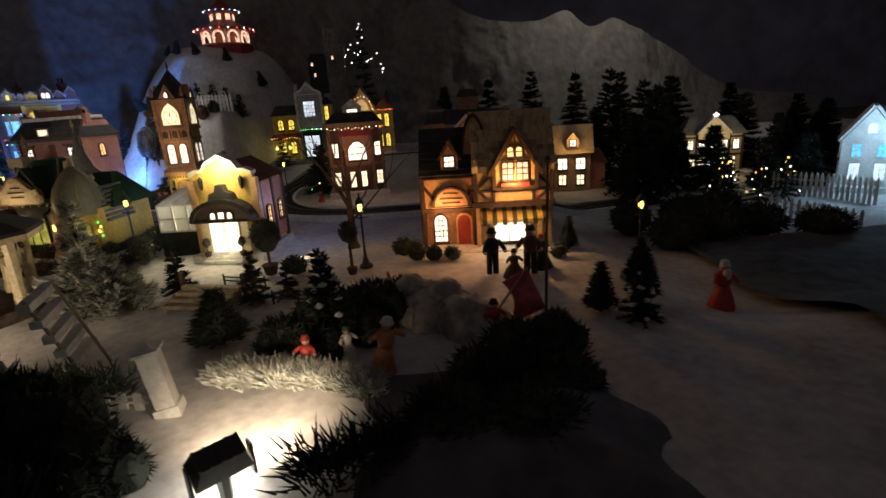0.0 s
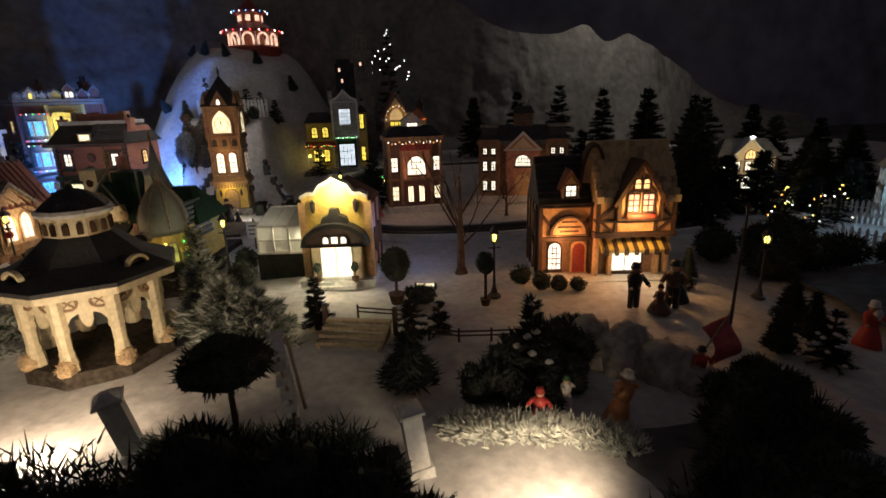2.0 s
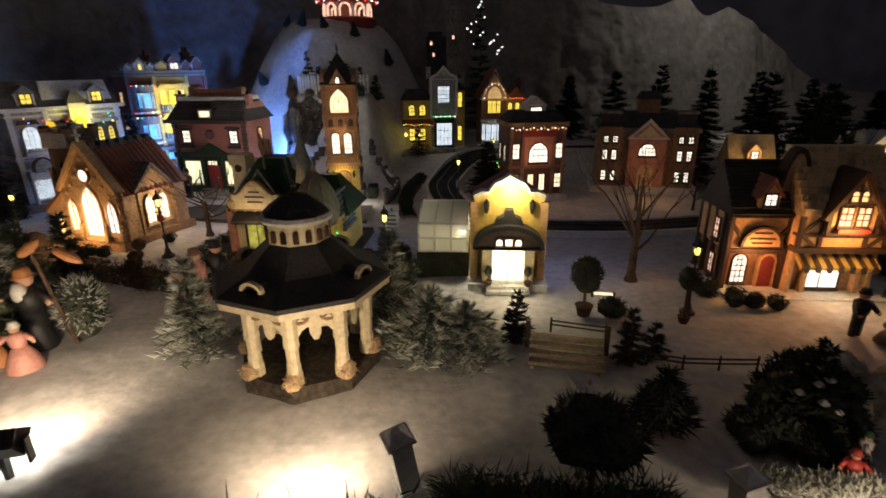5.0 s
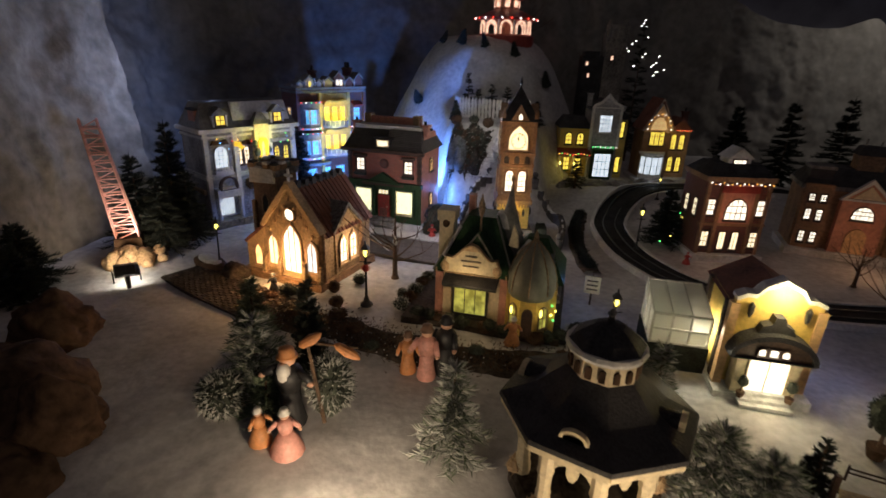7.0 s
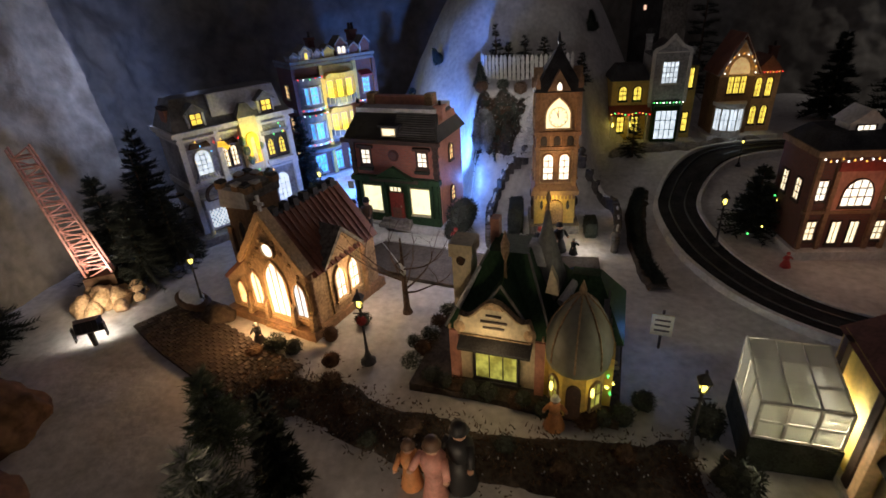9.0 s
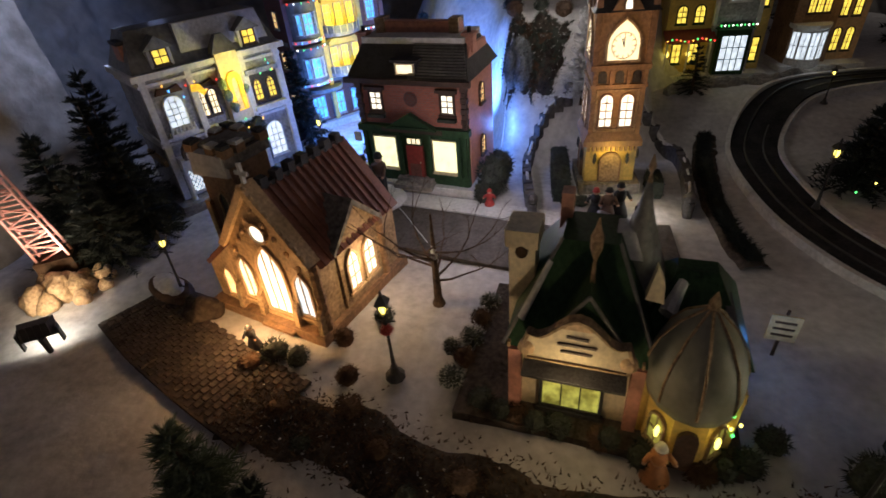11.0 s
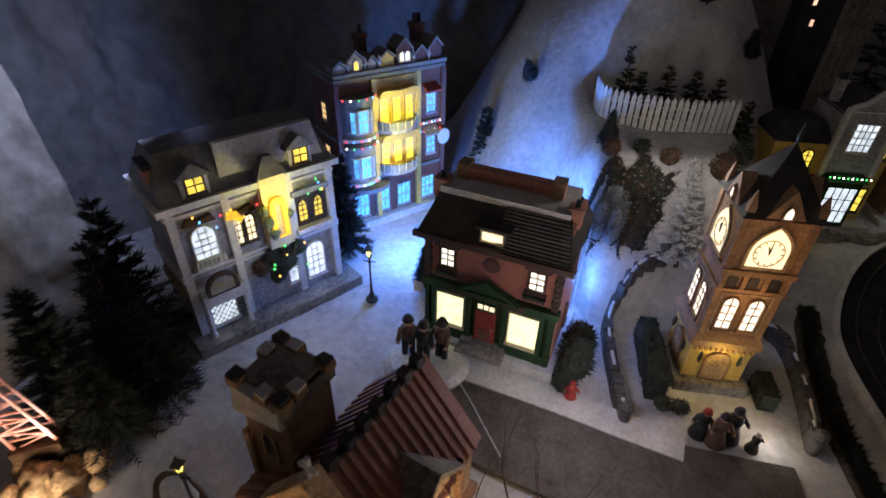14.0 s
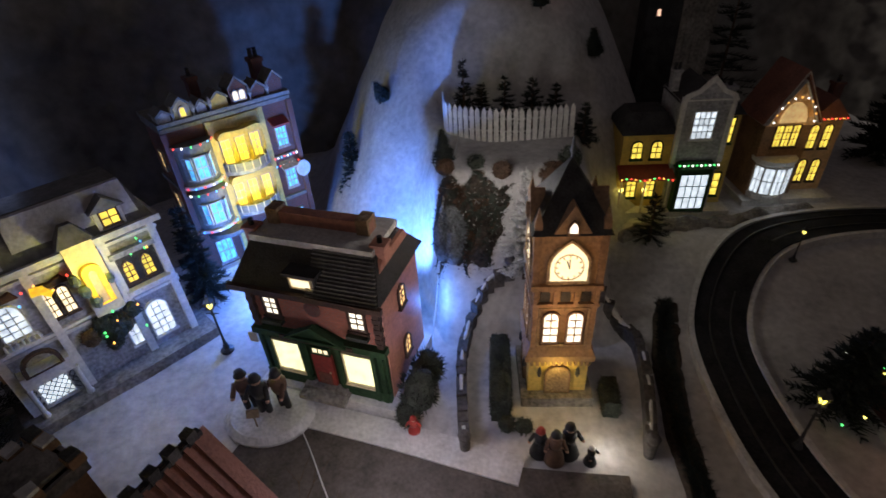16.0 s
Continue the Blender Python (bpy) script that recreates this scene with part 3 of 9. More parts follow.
def bulbs(parent, pts, mats, r=0.0011):
    for i, p in enumerate(pts):
        part("bulb", lathe(bmesh.new(), [(r * 0.5, -r), (r, 0), (r * 0.5, r)], 6, Matrix.Translation(p)), mats[i % len(mats)], parent)


def red_house():
    W, D, H = 0.140, 0.095, 0.142
    h = thing("red_house", -0.755, 1.016, 0.0, -13.5, "red brick village house with green shopfront and black roof", "house")
    part("base", box(bmesh.new(), -W / 2 - 0.008, W / 2 + 0.008, -0.012, D + 0.004, -0.006, 0.013), SNOWCAP, h, "snowy base slab")
    bm = bmesh.new()
    box(bm, -W / 2, W / 2, 0, D, 0.012, 0.085)
    part("shop_wall", bm, GREENPAINT, h, "dark green shopfront")
    part("wall", box(bmesh.new(), -W / 2 + 0.001, W / 2 - 0.001, 0.002, D - 0.001, 0.085, H), REDBRICK, h)
    for x in (-W / 2, W / 2 - 0.006):
        for k in range(9):
            part("quoin", box(bmesh.new(), x - (0.001 if k % 2 else 0), x + 0.006 + (0.001 if k % 2 else 0), -0.002, 0.006, 0.086 + k * 0.0062, 0.0915 + k * 0.0062), TIMBER, h)
    bm = bmesh.new()
    box(bm, -W / 2 - 0.003, W / 2 + 0.003, -0.006, 0.004, 0.078, 0.086)
    slab(bm, [(-0.028, 0.086), (0.028, 0.086), (0, 0.099)], -0.007, 0.003)
    ring(bm, [(-0.034, 0.084), (0.034, 0.084), (0, 0.104)], [(-0.026, 0.087), (0.026, 0.087), (0, 0.099)], -0.010, -0.003)
    part("pediment", bm, GREENPAINT, h)
    for x in (-0.066, -0.058, 0.058, 0.066, -0.020, 0.020):
        part("pilaster", box(bmesh.new(), x - 0.0022, x + 0.0022, -0.005, 0.002, 0.012, 0.080), GREENPAINT, h)
    for x in (-W / 2 - 0.001, 0.016):
        part("stall_riser", box(bmesh.new(), x, x + W / 2 - 0.015, -0.004, 0.002, 0.012, 0.026), GREENPAINT, h)
    part("sign_band", box(bmesh.new(), -0.040, 0.040, -0.0075, -0.005, 0.0795, 0.0845), TIMBER, h)
    for x in (-0.040, 0.040):
        window(h, x, 0.030, 0.030, 0.040, PANE_CREAM, -0.001, 0, (1, 1), CREAM, name="shop_window")
    d = part("door", box(bmesh.new(), -0.011, 0.011, -0.004, 0.001, 0.016, 0.062), REDPAINT, h, "red panelled door")
    part("door_panel", box(bmesh.new(), -0.007, 0.007, -0.0052, -0.0035, 0.022, 0.038), BROWNROOF, d)
    part("door_knob", lathe(bmesh.new(), [(0.0008, 0), (0.0012, 0.001), (0.0005, 0.002)], 6, Matrix.Translation((0.008, -0.0055, 0.040))), CREAM, d)
    window(h, 0, 0.064, 0.018, 0.007, PANE_WARM, -0.002, 0, (3, 1), GREENPAINT, name="fanlight", sill=False)
    porch_steps(h, 0.044, 2, 0.010, 0.0055, -0.001, 0, 0.010)
    for x in (-0.046, 0.046):
        w = window(h, x, 0.104, 0.0135, 0.020, PANE_WHITE, 0.002, 0, (2, 3), TIMBER, trim=0.0026)
        part("hood", box(bmesh.new(), x - 0.013, x + 0.013, -0.003, 0.003, 0.1275, 0.1315), TIMBER, w)
        part("planter", box(bmesh.new(), x - 0.011, x + 0.011, -0.006, 0.001, 0.0945, 0.0985), BUSH, w)
    part("medallion", lathe(bmesh.new(), [(0.008, 0), (0.009, 0.002), (0.006, 0.004)], 14, pose(0, 0.003, 0.118, 90)), DARKBRICK, h)
    # mansard roof
    bm = hip(bmesh.new(), -W / 2 - 0.006, W / 2 + 0.006, -0.009, D + 0.006, H, H + 0.034, 0.012, 0.030)
    r = part("roof", bm, SLATE, h)
    for k in range(13):
        t = (k + 0.5) / 13
        z, y = H + 0.034 * t + 0.0007, -0.009 + 0.030 * t - 0.0007
        part("slate_course", box(bmesh.new(), 0.004, W / 2 + 0.005 - 0.012 * t, y - 0.0012, y + 0.001, z - 0.0011, z + 0.0009), GREYSLATE, r)
    part("gutter", box(bmesh.new(), -W / 2 - 0.009, W / 2 + 0.009, -0.012, -0.007, H - 0.004, H + 0.002), TIMBER, h)
    part("ridge_snow", rough_top(box(bmesh.new(), -W / 2 + 0.006, W / 2 - 0.007, 0.019, D - 0.020, H + 0.033, H + 0.040), 0.001, 2), SNOWCAP, h, "strip of snow on the ridge")
    part("parapet", box(bmesh.new(), -W / 2 + 0.016, W / 2 - 0.020, 0.044, 0.056, H + 0.038, H + 0.052), PINKPAINT, h)
    for x in (-W / 2 + 0.020, W / 2 - 0.026):
        part("parapet_pier", box(bmesh.new(), x - 0.006, x + 0.006, 0.041, 0.058, H + 0.038, H + 0.056), SANDSTONE, h)
    dm = part("dormer", box(bmesh.new(), -0.014, 0.014, -0.004, 0.018, H + 0.005, H + 0.020), SLATE, h)
    window(h, 0, H + 0.007, 0.020, 0.010, PANE_WARM, -0.004, 0, (1, 1), CREAM, name="dormer_window", sill=False)
    part("dormer_roof", box(bmesh.new(), -0.017, 0.017, -0.007, 0.022, H + 0.019, H + 0.022), SLATE, dm)
    for x in (-W / 2 + 0.004, W / 2 - 0.004):
        part("gable_wall", slab(bmesh.new(), [(0.0, H - 0.002), (D, H - 0.002), (D - 0.02, H + 0.030), (0.022, H + 0.030)], x - 0.003, x + 0.003, Matrix(((0, 1, 0, 0), (1, 0, 0, 0), (0, 0, 1, 0), (0, 0, 0, 1)))), PINKPAINT, h)
        chimney(h, x, 0.030, H + 0.024, 0.012, 0.020, PINKPAINT)
    ms = side(W / 2, 0.0, 90)
    part("side_wall", box(bmesh.new(), W / 2 - 0.002, W / 2 + 0.0012, 0.004, D - 0.003, 0.014, H - 0.001), PINKPAINT, h)
    for z in (0.040, 0.105):
        window(h, 0.045, z, 0.012, 0.022, PANE_AMBER, -0.002, 1, (2, 3), TIMBER, ms)
    # street lantern sign on the corner
    part("hanging_sign", box(bmesh.new(), -W / 2 - 0.012, -W / 2 - 0.002, -0.004, -0.002, 0.062, 0.074), CREAM, h)


def white_house():
    W, D, H = 0.176, 0.085, 0.162
    h = thing("white_townhouse", -1.006, 1.040, 0.004, 52.5, "grey-white stuccoed townhouse with arched windows and dormers", "house")
    part("base", rough_top(box(bmesh.new(), -W / 2 - 0.012, W / 2 + 0.016, -0.026, D, -0.01, 0.006), 0.0015), STONE, h, "grey stone base with a step")
    bm = box(bmesh.new(), -W / 2, W / 2, 0, D, 0.005, H)
    part("wall", bm, GREYPAINT, h)
    for z in (0.078, 0.083, 0.150):
        part("string_course", box(bmesh.new(), -W / 2 - 0.003, W / 2 + 0.003, -0.004, D + 0.002, z, z + 0.0035), WHITEPAINT, h)
    # recess drawn as a flat dark slate plate on the wall
    part("recess", box(bmesh.new(), 0.038, W / 2 - 0.008, -0.0008, 0.001, 0.092, 0.136), SLATE, h, "flat dark panel standing in for a recess behind windows")
    part("recess_hood", slab(bmesh.new(), [(0.036, 0.134), (W / 2 - 0.006, 0.134), (W / 2 - 0.006, 0.140), (0.036, 0.140)], -0.007, 0.0), GREYPAINT, h)
    part("recess_sill", rough_top(box(bmesh.new(), 0.036, W / 2 - 0.004, -0.010, 0.0, 0.0865, 0.093), 0.0014, 2), SNOWCAP, h)
    for x, z in ((-0.060, 0.142), (-0.019, 0.138)):
        part("carved_swag", rough_top(slab(bmesh.new(), [(x - 0.016, z - 0.004), (x + 0.016, z - 0.004), (x + 0.012, z + 0.004), (x, z + 0.001), (x - 0.012, z + 0.004)], -0.005, 0.0), 0.001, x * 99), BROWNROCK, h)
    for k, (x, z, r) in enumerate(((0.004, 0.060, 0.014), (0.020, 0.050, 0.015), (0.034, 0.062, 0.012), (-0.012, 0.052, 0.012), (0.006, 0.034, 0.012))):
        part("creeper", bush_mesh(r, r * 1.9, 120, 70 + k), [BARK if k % 2 else BUSH], h).location = (x, -0.006, z)
    part("side_string", box(bmesh.new(), -W / 2 - 0.0045, -W / 2, 0.01, D - 0.01, 0.05, 0.058), SANDSTONE, h)
    for x in (-W / 2 + 0.003, W / 2 - 0.003, -0.032, 0.036):
        part("pilaster", box(bmesh.new(), x - 0.004, x + 0.004, -0.0045, 0.002, 0.006, H), WHITEPAINT, h)
    part("cornice", box(bmesh.new(), -W / 2 - 0.008, W / 2 + 0.008, -0.010, D + 0.005, H - 0.003, H + 0.004), WHITEPAINT, h)
    r = part("roof", hip(bmesh.new(), -W / 2 - 0.004, W / 2 + 0.004, -0.006, D + 0.002, H + 0.003, H + 0.046, 0.014, 0.026), LEAD, h)
    part("roof_snow", rough_top(hip(bmesh.new(), -0.030, W / 2 - 0.006, -0.001, 0.030, H + 0.010, H + 0.046, 0.004, 0.012), 0.0012, 4), SNOWCAP, r)
    for x in (-0.055, 0.054):
        dm = part("dormer", slab(bmesh.new(), [(x - 0.013, H + 0.006), (x + 0.013, H + 0.006), (x + 0.013, H + 0.026), (x, H + 0.036), (x - 0.013, H + 0.026)], -0.004, 0.030), WHITEPAINT, h)
        window(h, x, H + 0.010, 0.015, 0.015, PANE_YELLOW, -0.004, 0, (2, 2), TIMBER, name="dormer_window")
        part("dormer_roof", gable(bmesh.new(), x - 0.017, x + 0.017, -0.007, 0.032, H + 0.0262, H + 0.040), LEAD, dm)
    window(h, -0.060, 0.098, 0.022, 0.036, PANE_COOL, -0.001, 1, (3, 5), WHITEPAINT)
    part("balcony", box(bmesh.new(), -0.076, -0.044, -0.011, 0.0, 0.088, 0.092), WHITEPAINT, h)
    for k in range(7):
        part("baluster", lathe(bmesh.new(), [(0.0008, 0.092), (0.0014, 0.095), (0.0008, 0.100)], 6, Matrix.Translation((-0.074 + k * 0.0047, -0.0095, 0))), WHITEPAINT, h)
    for x in (-0.026, -0.012):
        window(h, x, 0.100, 0.0085, 0.030, PANE_WARM, -0.001, 1, (2, 4), TIMBER)
    for x in (0.049, 0.068):
        window(h, x, 0.100, 0.0095, 0.026, PANE_YELLOW, -0.001, 2, (2, 4), TIMBER)
    bay = part("bay", box(bmesh.new(), 0.002, 0.030, -0.012, 0.002, 0.084, 0.170), CREAM, h, "yellow-lit projecting bay")
    part("bay_roof", hip(bmesh.new(), -0.001, 0.033, -0.015, 0.004, 0.170, 0.190, 0.012, 0.006), LEAD, bay)
    lit = glow("lit_garland", (1.0, 0.62, 0.03), 1.0, 0.5)
    part("festoon", ring(bmesh.new(), [(x + 0.016, z + 0.098) for x, z in outline(0.018, 0.048, 1)], [(x * 0.45 + 0.016, z * 0.86 + 0.098) for x, z in outline(0.018, 0.048, 1)], -0.0165, -0.0125), lit, h, "glowing yellow garland")
    for k, (x, z, r) in enumerate(((0.004, 0.112, 0.008), (0.000, 0.128, 0.007), (0.008, 0.096, 0.008), (0.028, 0.116, 0.006))):
        part("garland_clump", bush_mesh(r, r * 2.2, 70, 80 + k), [GREENFIR], h).location = (x, -0.014, z)
    part("window_festoon", rough_top(slab(bmesh.new(), [(-0.036, 0.134), (-0.028, 0.132), (-0.022, 0.126), (-0.018, 0.130), (-0.024, 0.140), (-0.034, 0.142)], -0.0065, -0.0035), 0.001, 3), lit, h, "glowing yellow garland")
    window(h, 0.056, 0.020, 0.022, 0.046, PANE_COOL, -0.001, 1, (3, 5), WHITEPAINT)
    window(h, 0.026, 0.024, 0.010, 0.026, PANE_COOL, -0.001, 0, (2, 2), WHITEPAINT)
    # porch with lattice window
    pr = part("porch", box(bmesh.new(), -0.080, -0.036, -0.016, 0.0, 0.046, 0.062), WHITEPAINT, h)
    part("porch_arch", ring(bmesh.new(), [(x * 1.0 - 0.058, z + 0.060) for x, z in outline(0.034, 0.024, 1)], [(x * 0.78 - 0.058, z * 0.85 + 0.061) for x, z in outline(0.034, 0.024, 1)], -0.018, -0.012), TIMBER, pr)
    for x in (-0.079, -0.037):
        part("column", lathe(bmesh.new(), [(0.0035, 0.005), (0.0035, 0.010), (0.0024, 0.012), (0.0024, 0.042), (0.0036, 0.046)], 10, Matrix.Translation((x, -0.013, 0))), WHITEPAINT, pr)
    fr = window(h, -0.060, 0.012, 0.026, 0.032, PANE_COOL, -0.002, 0, (1, 1), WHITEPAINT)
    bm = bmesh.new()
    for k in range(-3, 4):
        for s in (-1, 1):
            box(bm, -0.0004, 0.0004, -0.002, -0.0012, -0.020, 0.020, Matrix.Translation((-0.060 + k * 0.006, -0.0012, 0.028)) @ Matrix.Rotation(s * radians(38), 4, "Y"))
    part("lattice", bm, IRON, fr)
    rnd = random.Random(5)
    bulbs(h, [(rnd.uniform(-0.07, 0.075), -0.005 - 0.004 * rnd.random(), rnd.uniform(0.128, 0.150)) for _ in range(16)], [BULB_RED, BULB_GREEN, BULB_ORANGE, BULB_BLUE], 0.0012)
    bulbs(h, [(rnd.uniform(0.0, 0.05), -0.012 - 0.006 * rnd.random(), rnd.uniform(0.05, 0.10)) for _ in range(7)], [BULB_GREEN, BULB_ORANGE], 0.0013)
    g = bush_mesh(0.017, 0.030, 200, 8)
    ob = part("porch_greenery", g, [BUSH], h)
    ob.location = (0.014, -0.010, 0.050)
    ch = part("chimney", box(bmesh.new(), -W / 2 + 0.000, -W / 2 + 0.022, 0.02, 0.045, H, H + 0.034), PINKPAINT, h)
    part("chimney_cap", box(bmesh.new(), -W / 2 - 0.002, -W / 2 + 0.024, 0.018, 0.047, H + 0.033, H + 0.037), SLATE, ch)


def tall_house():
    W, D, H = 0.190, 0.070, 0.222
    h = thing("tall_corner_house", -0.925, 1.283, 0.0, 47, "tall brick corner house with blue bays and yellow-lit balconies", "house")
    flat = Matrix(((1, 0, 0, 0), (0, 0, 1, 0), (0, 1, 0, 0), (0, 0, 0, 1)))

    def bow(x, w, d, y=0.0):
        return [(x + w / 2 * math.cos(t), y - d * math.sin(t)) for t in np.linspace(0, math.pi, 11)]

    part("base", box(bmesh.new(), -W / 2 - 0.006, W / 2 + 0.006, -0.012, D, -0.008, 0.008), SNOWCAP, h)
    part("wall", box(bmesh.new(), -W / 2, W / 2, 0, D, 0.006, H), DARKBRICK, h)
    for z in (0.070, 0.135, H - 0.008):
        part("string_course", box(bmesh.new(), -W / 2 - 0.003, W / 2 + 0.003, -0.004, D + 0.003, z, z + 0.005), LEAD, h)
    part("roof", box(bmesh.new(), -W / 2 - 0.004, W / 2 + 0.004, -0.006, D + 0.004, H - 0.001, H + 0.004), LEAD, h)
    # inner pilasters and facade middle carry the yellow light in their base colour
    for x in (-W / 2, -0.034, 0.046, W / 2):
        part("pilaster", box(bmesh.new(), x - 0.004, x + 0.004, -0.0055, 0.001, 0.008, H - 0.008), DARKBRICK if abs(x) > 0.09 else YELLOWPAINT, h)
    part("facade", box(bmesh.new(), -0.032, 0.043, -0.003, 0.002, 0.072, H - 0.010), YELLOWPAINT, h, "facade middle coloured yellow for its yellow light")
    # rounded blue bays, two storeys
    for z in (0.078, 0.143):
        bay = part("bay", slab(bmesh.new(), bow(-0.064, 0.056, 0.018), z, z + 0.050, flat), LEAD, h, "grey rounded bay")
        part("bay_roof", slab(bmesh.new(), bow(-0.064, 0.062, 0.022), z + 0.050, z + 0.054, flat), LEAD, bay)
        part("bay_floor", slab(bmesh.new(), bow(-0.064, 0.062, 0.022), z - 0.004, z, flat), SNOWCAP, bay)
        for t in (-52, 0, 52):
            window(h, 0, z + 0.009, 0.015, 0.028, PANE_BLUE, -0.0185 if t == 0 else -0.0215, 0, (2, 2), WHITEPAINT, pose(-0.064, 0.0, 0, 0, 0, t), "bay_window", sill=False)
    # bowed balconies, and hoods with the middle's yellow light in their paint
    for z in (0.078, 0.140):
        b = part("balcony", slab(bmesh.new(), bow(0.005, 0.074, 0.026), z, z + 0.005, flat), GREYPAINT, h, "bowed grey balcony")
        part("balcony_front", slab(bmesh.new(), bow(0.005, 0.074, 0.026) + bow(0.005, 0.068, 0.0235)[::-1], z + 0.005, z + 0.016, flat), LEAD, b)
        for t in np.linspace(0.15, math.pi - 0.15, 9):
            part("baluster", rod(bmesh.new(), (0.005 + 0.037 * math.cos(t), -0.026 * math.sin(t), z + 0.005), (0.005 + 0.037 * math.cos(t), -0.026 * math.sin(t), z + 0.019), 0.0009, 0.0009, 5), CREAM, b)
        for x in (-0.018, 0.005, 0.028):
            window(h, x, z + 0.012, 0.013, 0.032, PANE_YELLOW, -0.003, 0, (2, 3), CREAM)
        hood = [(0.005 + 0.036 * math.cos(t), z + 0.050 + 0.010 * math.sin(t) + 0.003 * math.sin(3 * t)) for t in np.linspace(0, math.pi, 13)]
        part("hood", slab(bmesh.new(), hood, -0.016, -0.001), YELLOWPAINT, b, "wavy hood coloured yellow like the lit middle")
    for z in (0.086, 0.150):
        window(h, 0.072, z + 0.003, 0.016, 0.026, PANE_BLUE, -0.001, 0, (3, 3), GREYPAINT)
        part("awning", slab(bmesh.new(), [(-0.014, z + 0.034), (0.0, z + 0.041), (0.0, z + 0.044), (-0.015, z + 0.037)], 0.056, 0.084, Matrix(((0, 1, 0, 0), (1, 0, 0, 0), (0, 0, 1, 0), (0, 0, 0, 1)))), REDPAINT if z > 0.1 else GREYPAINT, h)
    for x in (-0.066, -0.026, 0.016, 0.066):
        window(h, x, 0.016, 0.024, 0.034, PANE_BLUE, -0.001, 0, (3, 2), GREYPAINT, name="shop_window")
    part("shop_hood", slab(bmesh.new(), bow(-0.048, 0.070, 0.024), 0.060, 0.066, flat), LEAD, h)
    # broken roofline of dormers, stacks and urns
    for x, w, hh, mt in ((-0.086, 0.018, 0.016, GREYPAINT), (-0.060, 0.022, 0.026, CREAM), (-0.034, 0.014, 0.018, GREYPAINT), (-0.008, 0.024, 0.022, YELLOWPAINT), (0.022, 0.026, 0.034, DARKBRICK), (0.052, 0.020, 0.022, DARKBRICK), (0.080, 0.022, 0.030, DARKBRICK)):
        d = part("roof_dormer", slab(bmesh.new(), [(x - w / 2, H + 0.003), (x + w / 2, H + 0.003), (x + w / 2, H + hh * 0.66), (x, H + hh), (x - w / 2, H + hh * 0.66)], -0.002, 0.020), mt, h)
        part("dormer_cap", slab(bmesh.new(), [(x - w / 2 - 0.002, H + hh * 0.64), (x, H + hh + 0.001), (x + w / 2 + 0.002, H + hh * 0.64), (x + w / 2 + 0.002, H + hh * 0.64 + 0.003), (x, H + hh + 0.0045), (x - w / 2 - 0.002, H + hh * 0.64 + 0.003)], -0.005, 0.022), LEAD, d)
    for x, z, p in ((-0.060, 0.006, PANE_YELLOW), (0.017, 0.008, PANE_WARM), (0.027, 0.008, PANE_WARM)):
        window(h, x, H + z, 0.007, 0.011, p, -0.002, 1, (1, 1), WHITEPAINT, name="dormer_window", sill=False)
    for x in (-0.074, -0.046, -0.022, 0.038, 0.066):
        part("urn", lathe(bmesh.new(), [(0.0024, H + 0.003), (0.0014, H + 0.008), (0.0038, H + 0.013), (0.0022, H + 0.018), (0.0005, H + 0.022)], 7, Matrix.Translation((x, -0.003, 0))), GREYPAINT, h)
    chimney(h, 0.080, 0.045, H + 0.003, 0.016, 0.040, DARKBRICK, 2)
    chimney(h, -0.020, 0.050, H + 0.003, 0.014, 0.034, DARKBRICK, 1)
    m = side(-W / 2, D, -90)
    for z in (0.040, 0.100, 0.160):
        window(h, 0.036, z, 0.012, 0.022, PANE_AMBER, -0.001, 0, (2, 3), GREYPAINT, m)
    rnd = random.Random(9)
    bulbs(h, [(-0.064 + 0.031 * math.cos(t), -0.022 * math.sin(t) - 0.001, z) for z in (0.076, 0.131, 0.141, 0.196) for t in np.linspace(0.1, 3.04, 8)], [BULB_RED, BULB_BLUE, BULB_RED, BULB_GREEN, BULB_WHITE], 0.0013)
    bulbs(h, [(0.050 + 0.0055 * k, -0.006, z) for z in (0.138, 0.126) for k in range(8)], [BULB_RED, BULB_WHITE, BULB_BLUE], 0.0012)
    part("oval_sign", lathe(bmesh.new(), [(0.012, 0), (0.0125, 0.002), (0.010, 0.003)], 16, pose(0.090, -0.012, 0.115, 90)), COATWHITE, h, "pale oval hanging sign")
    h.matrix_world = h.matrix_world @ Matrix.Diagonal((0.88, 1.0, 1.0, 1.0))


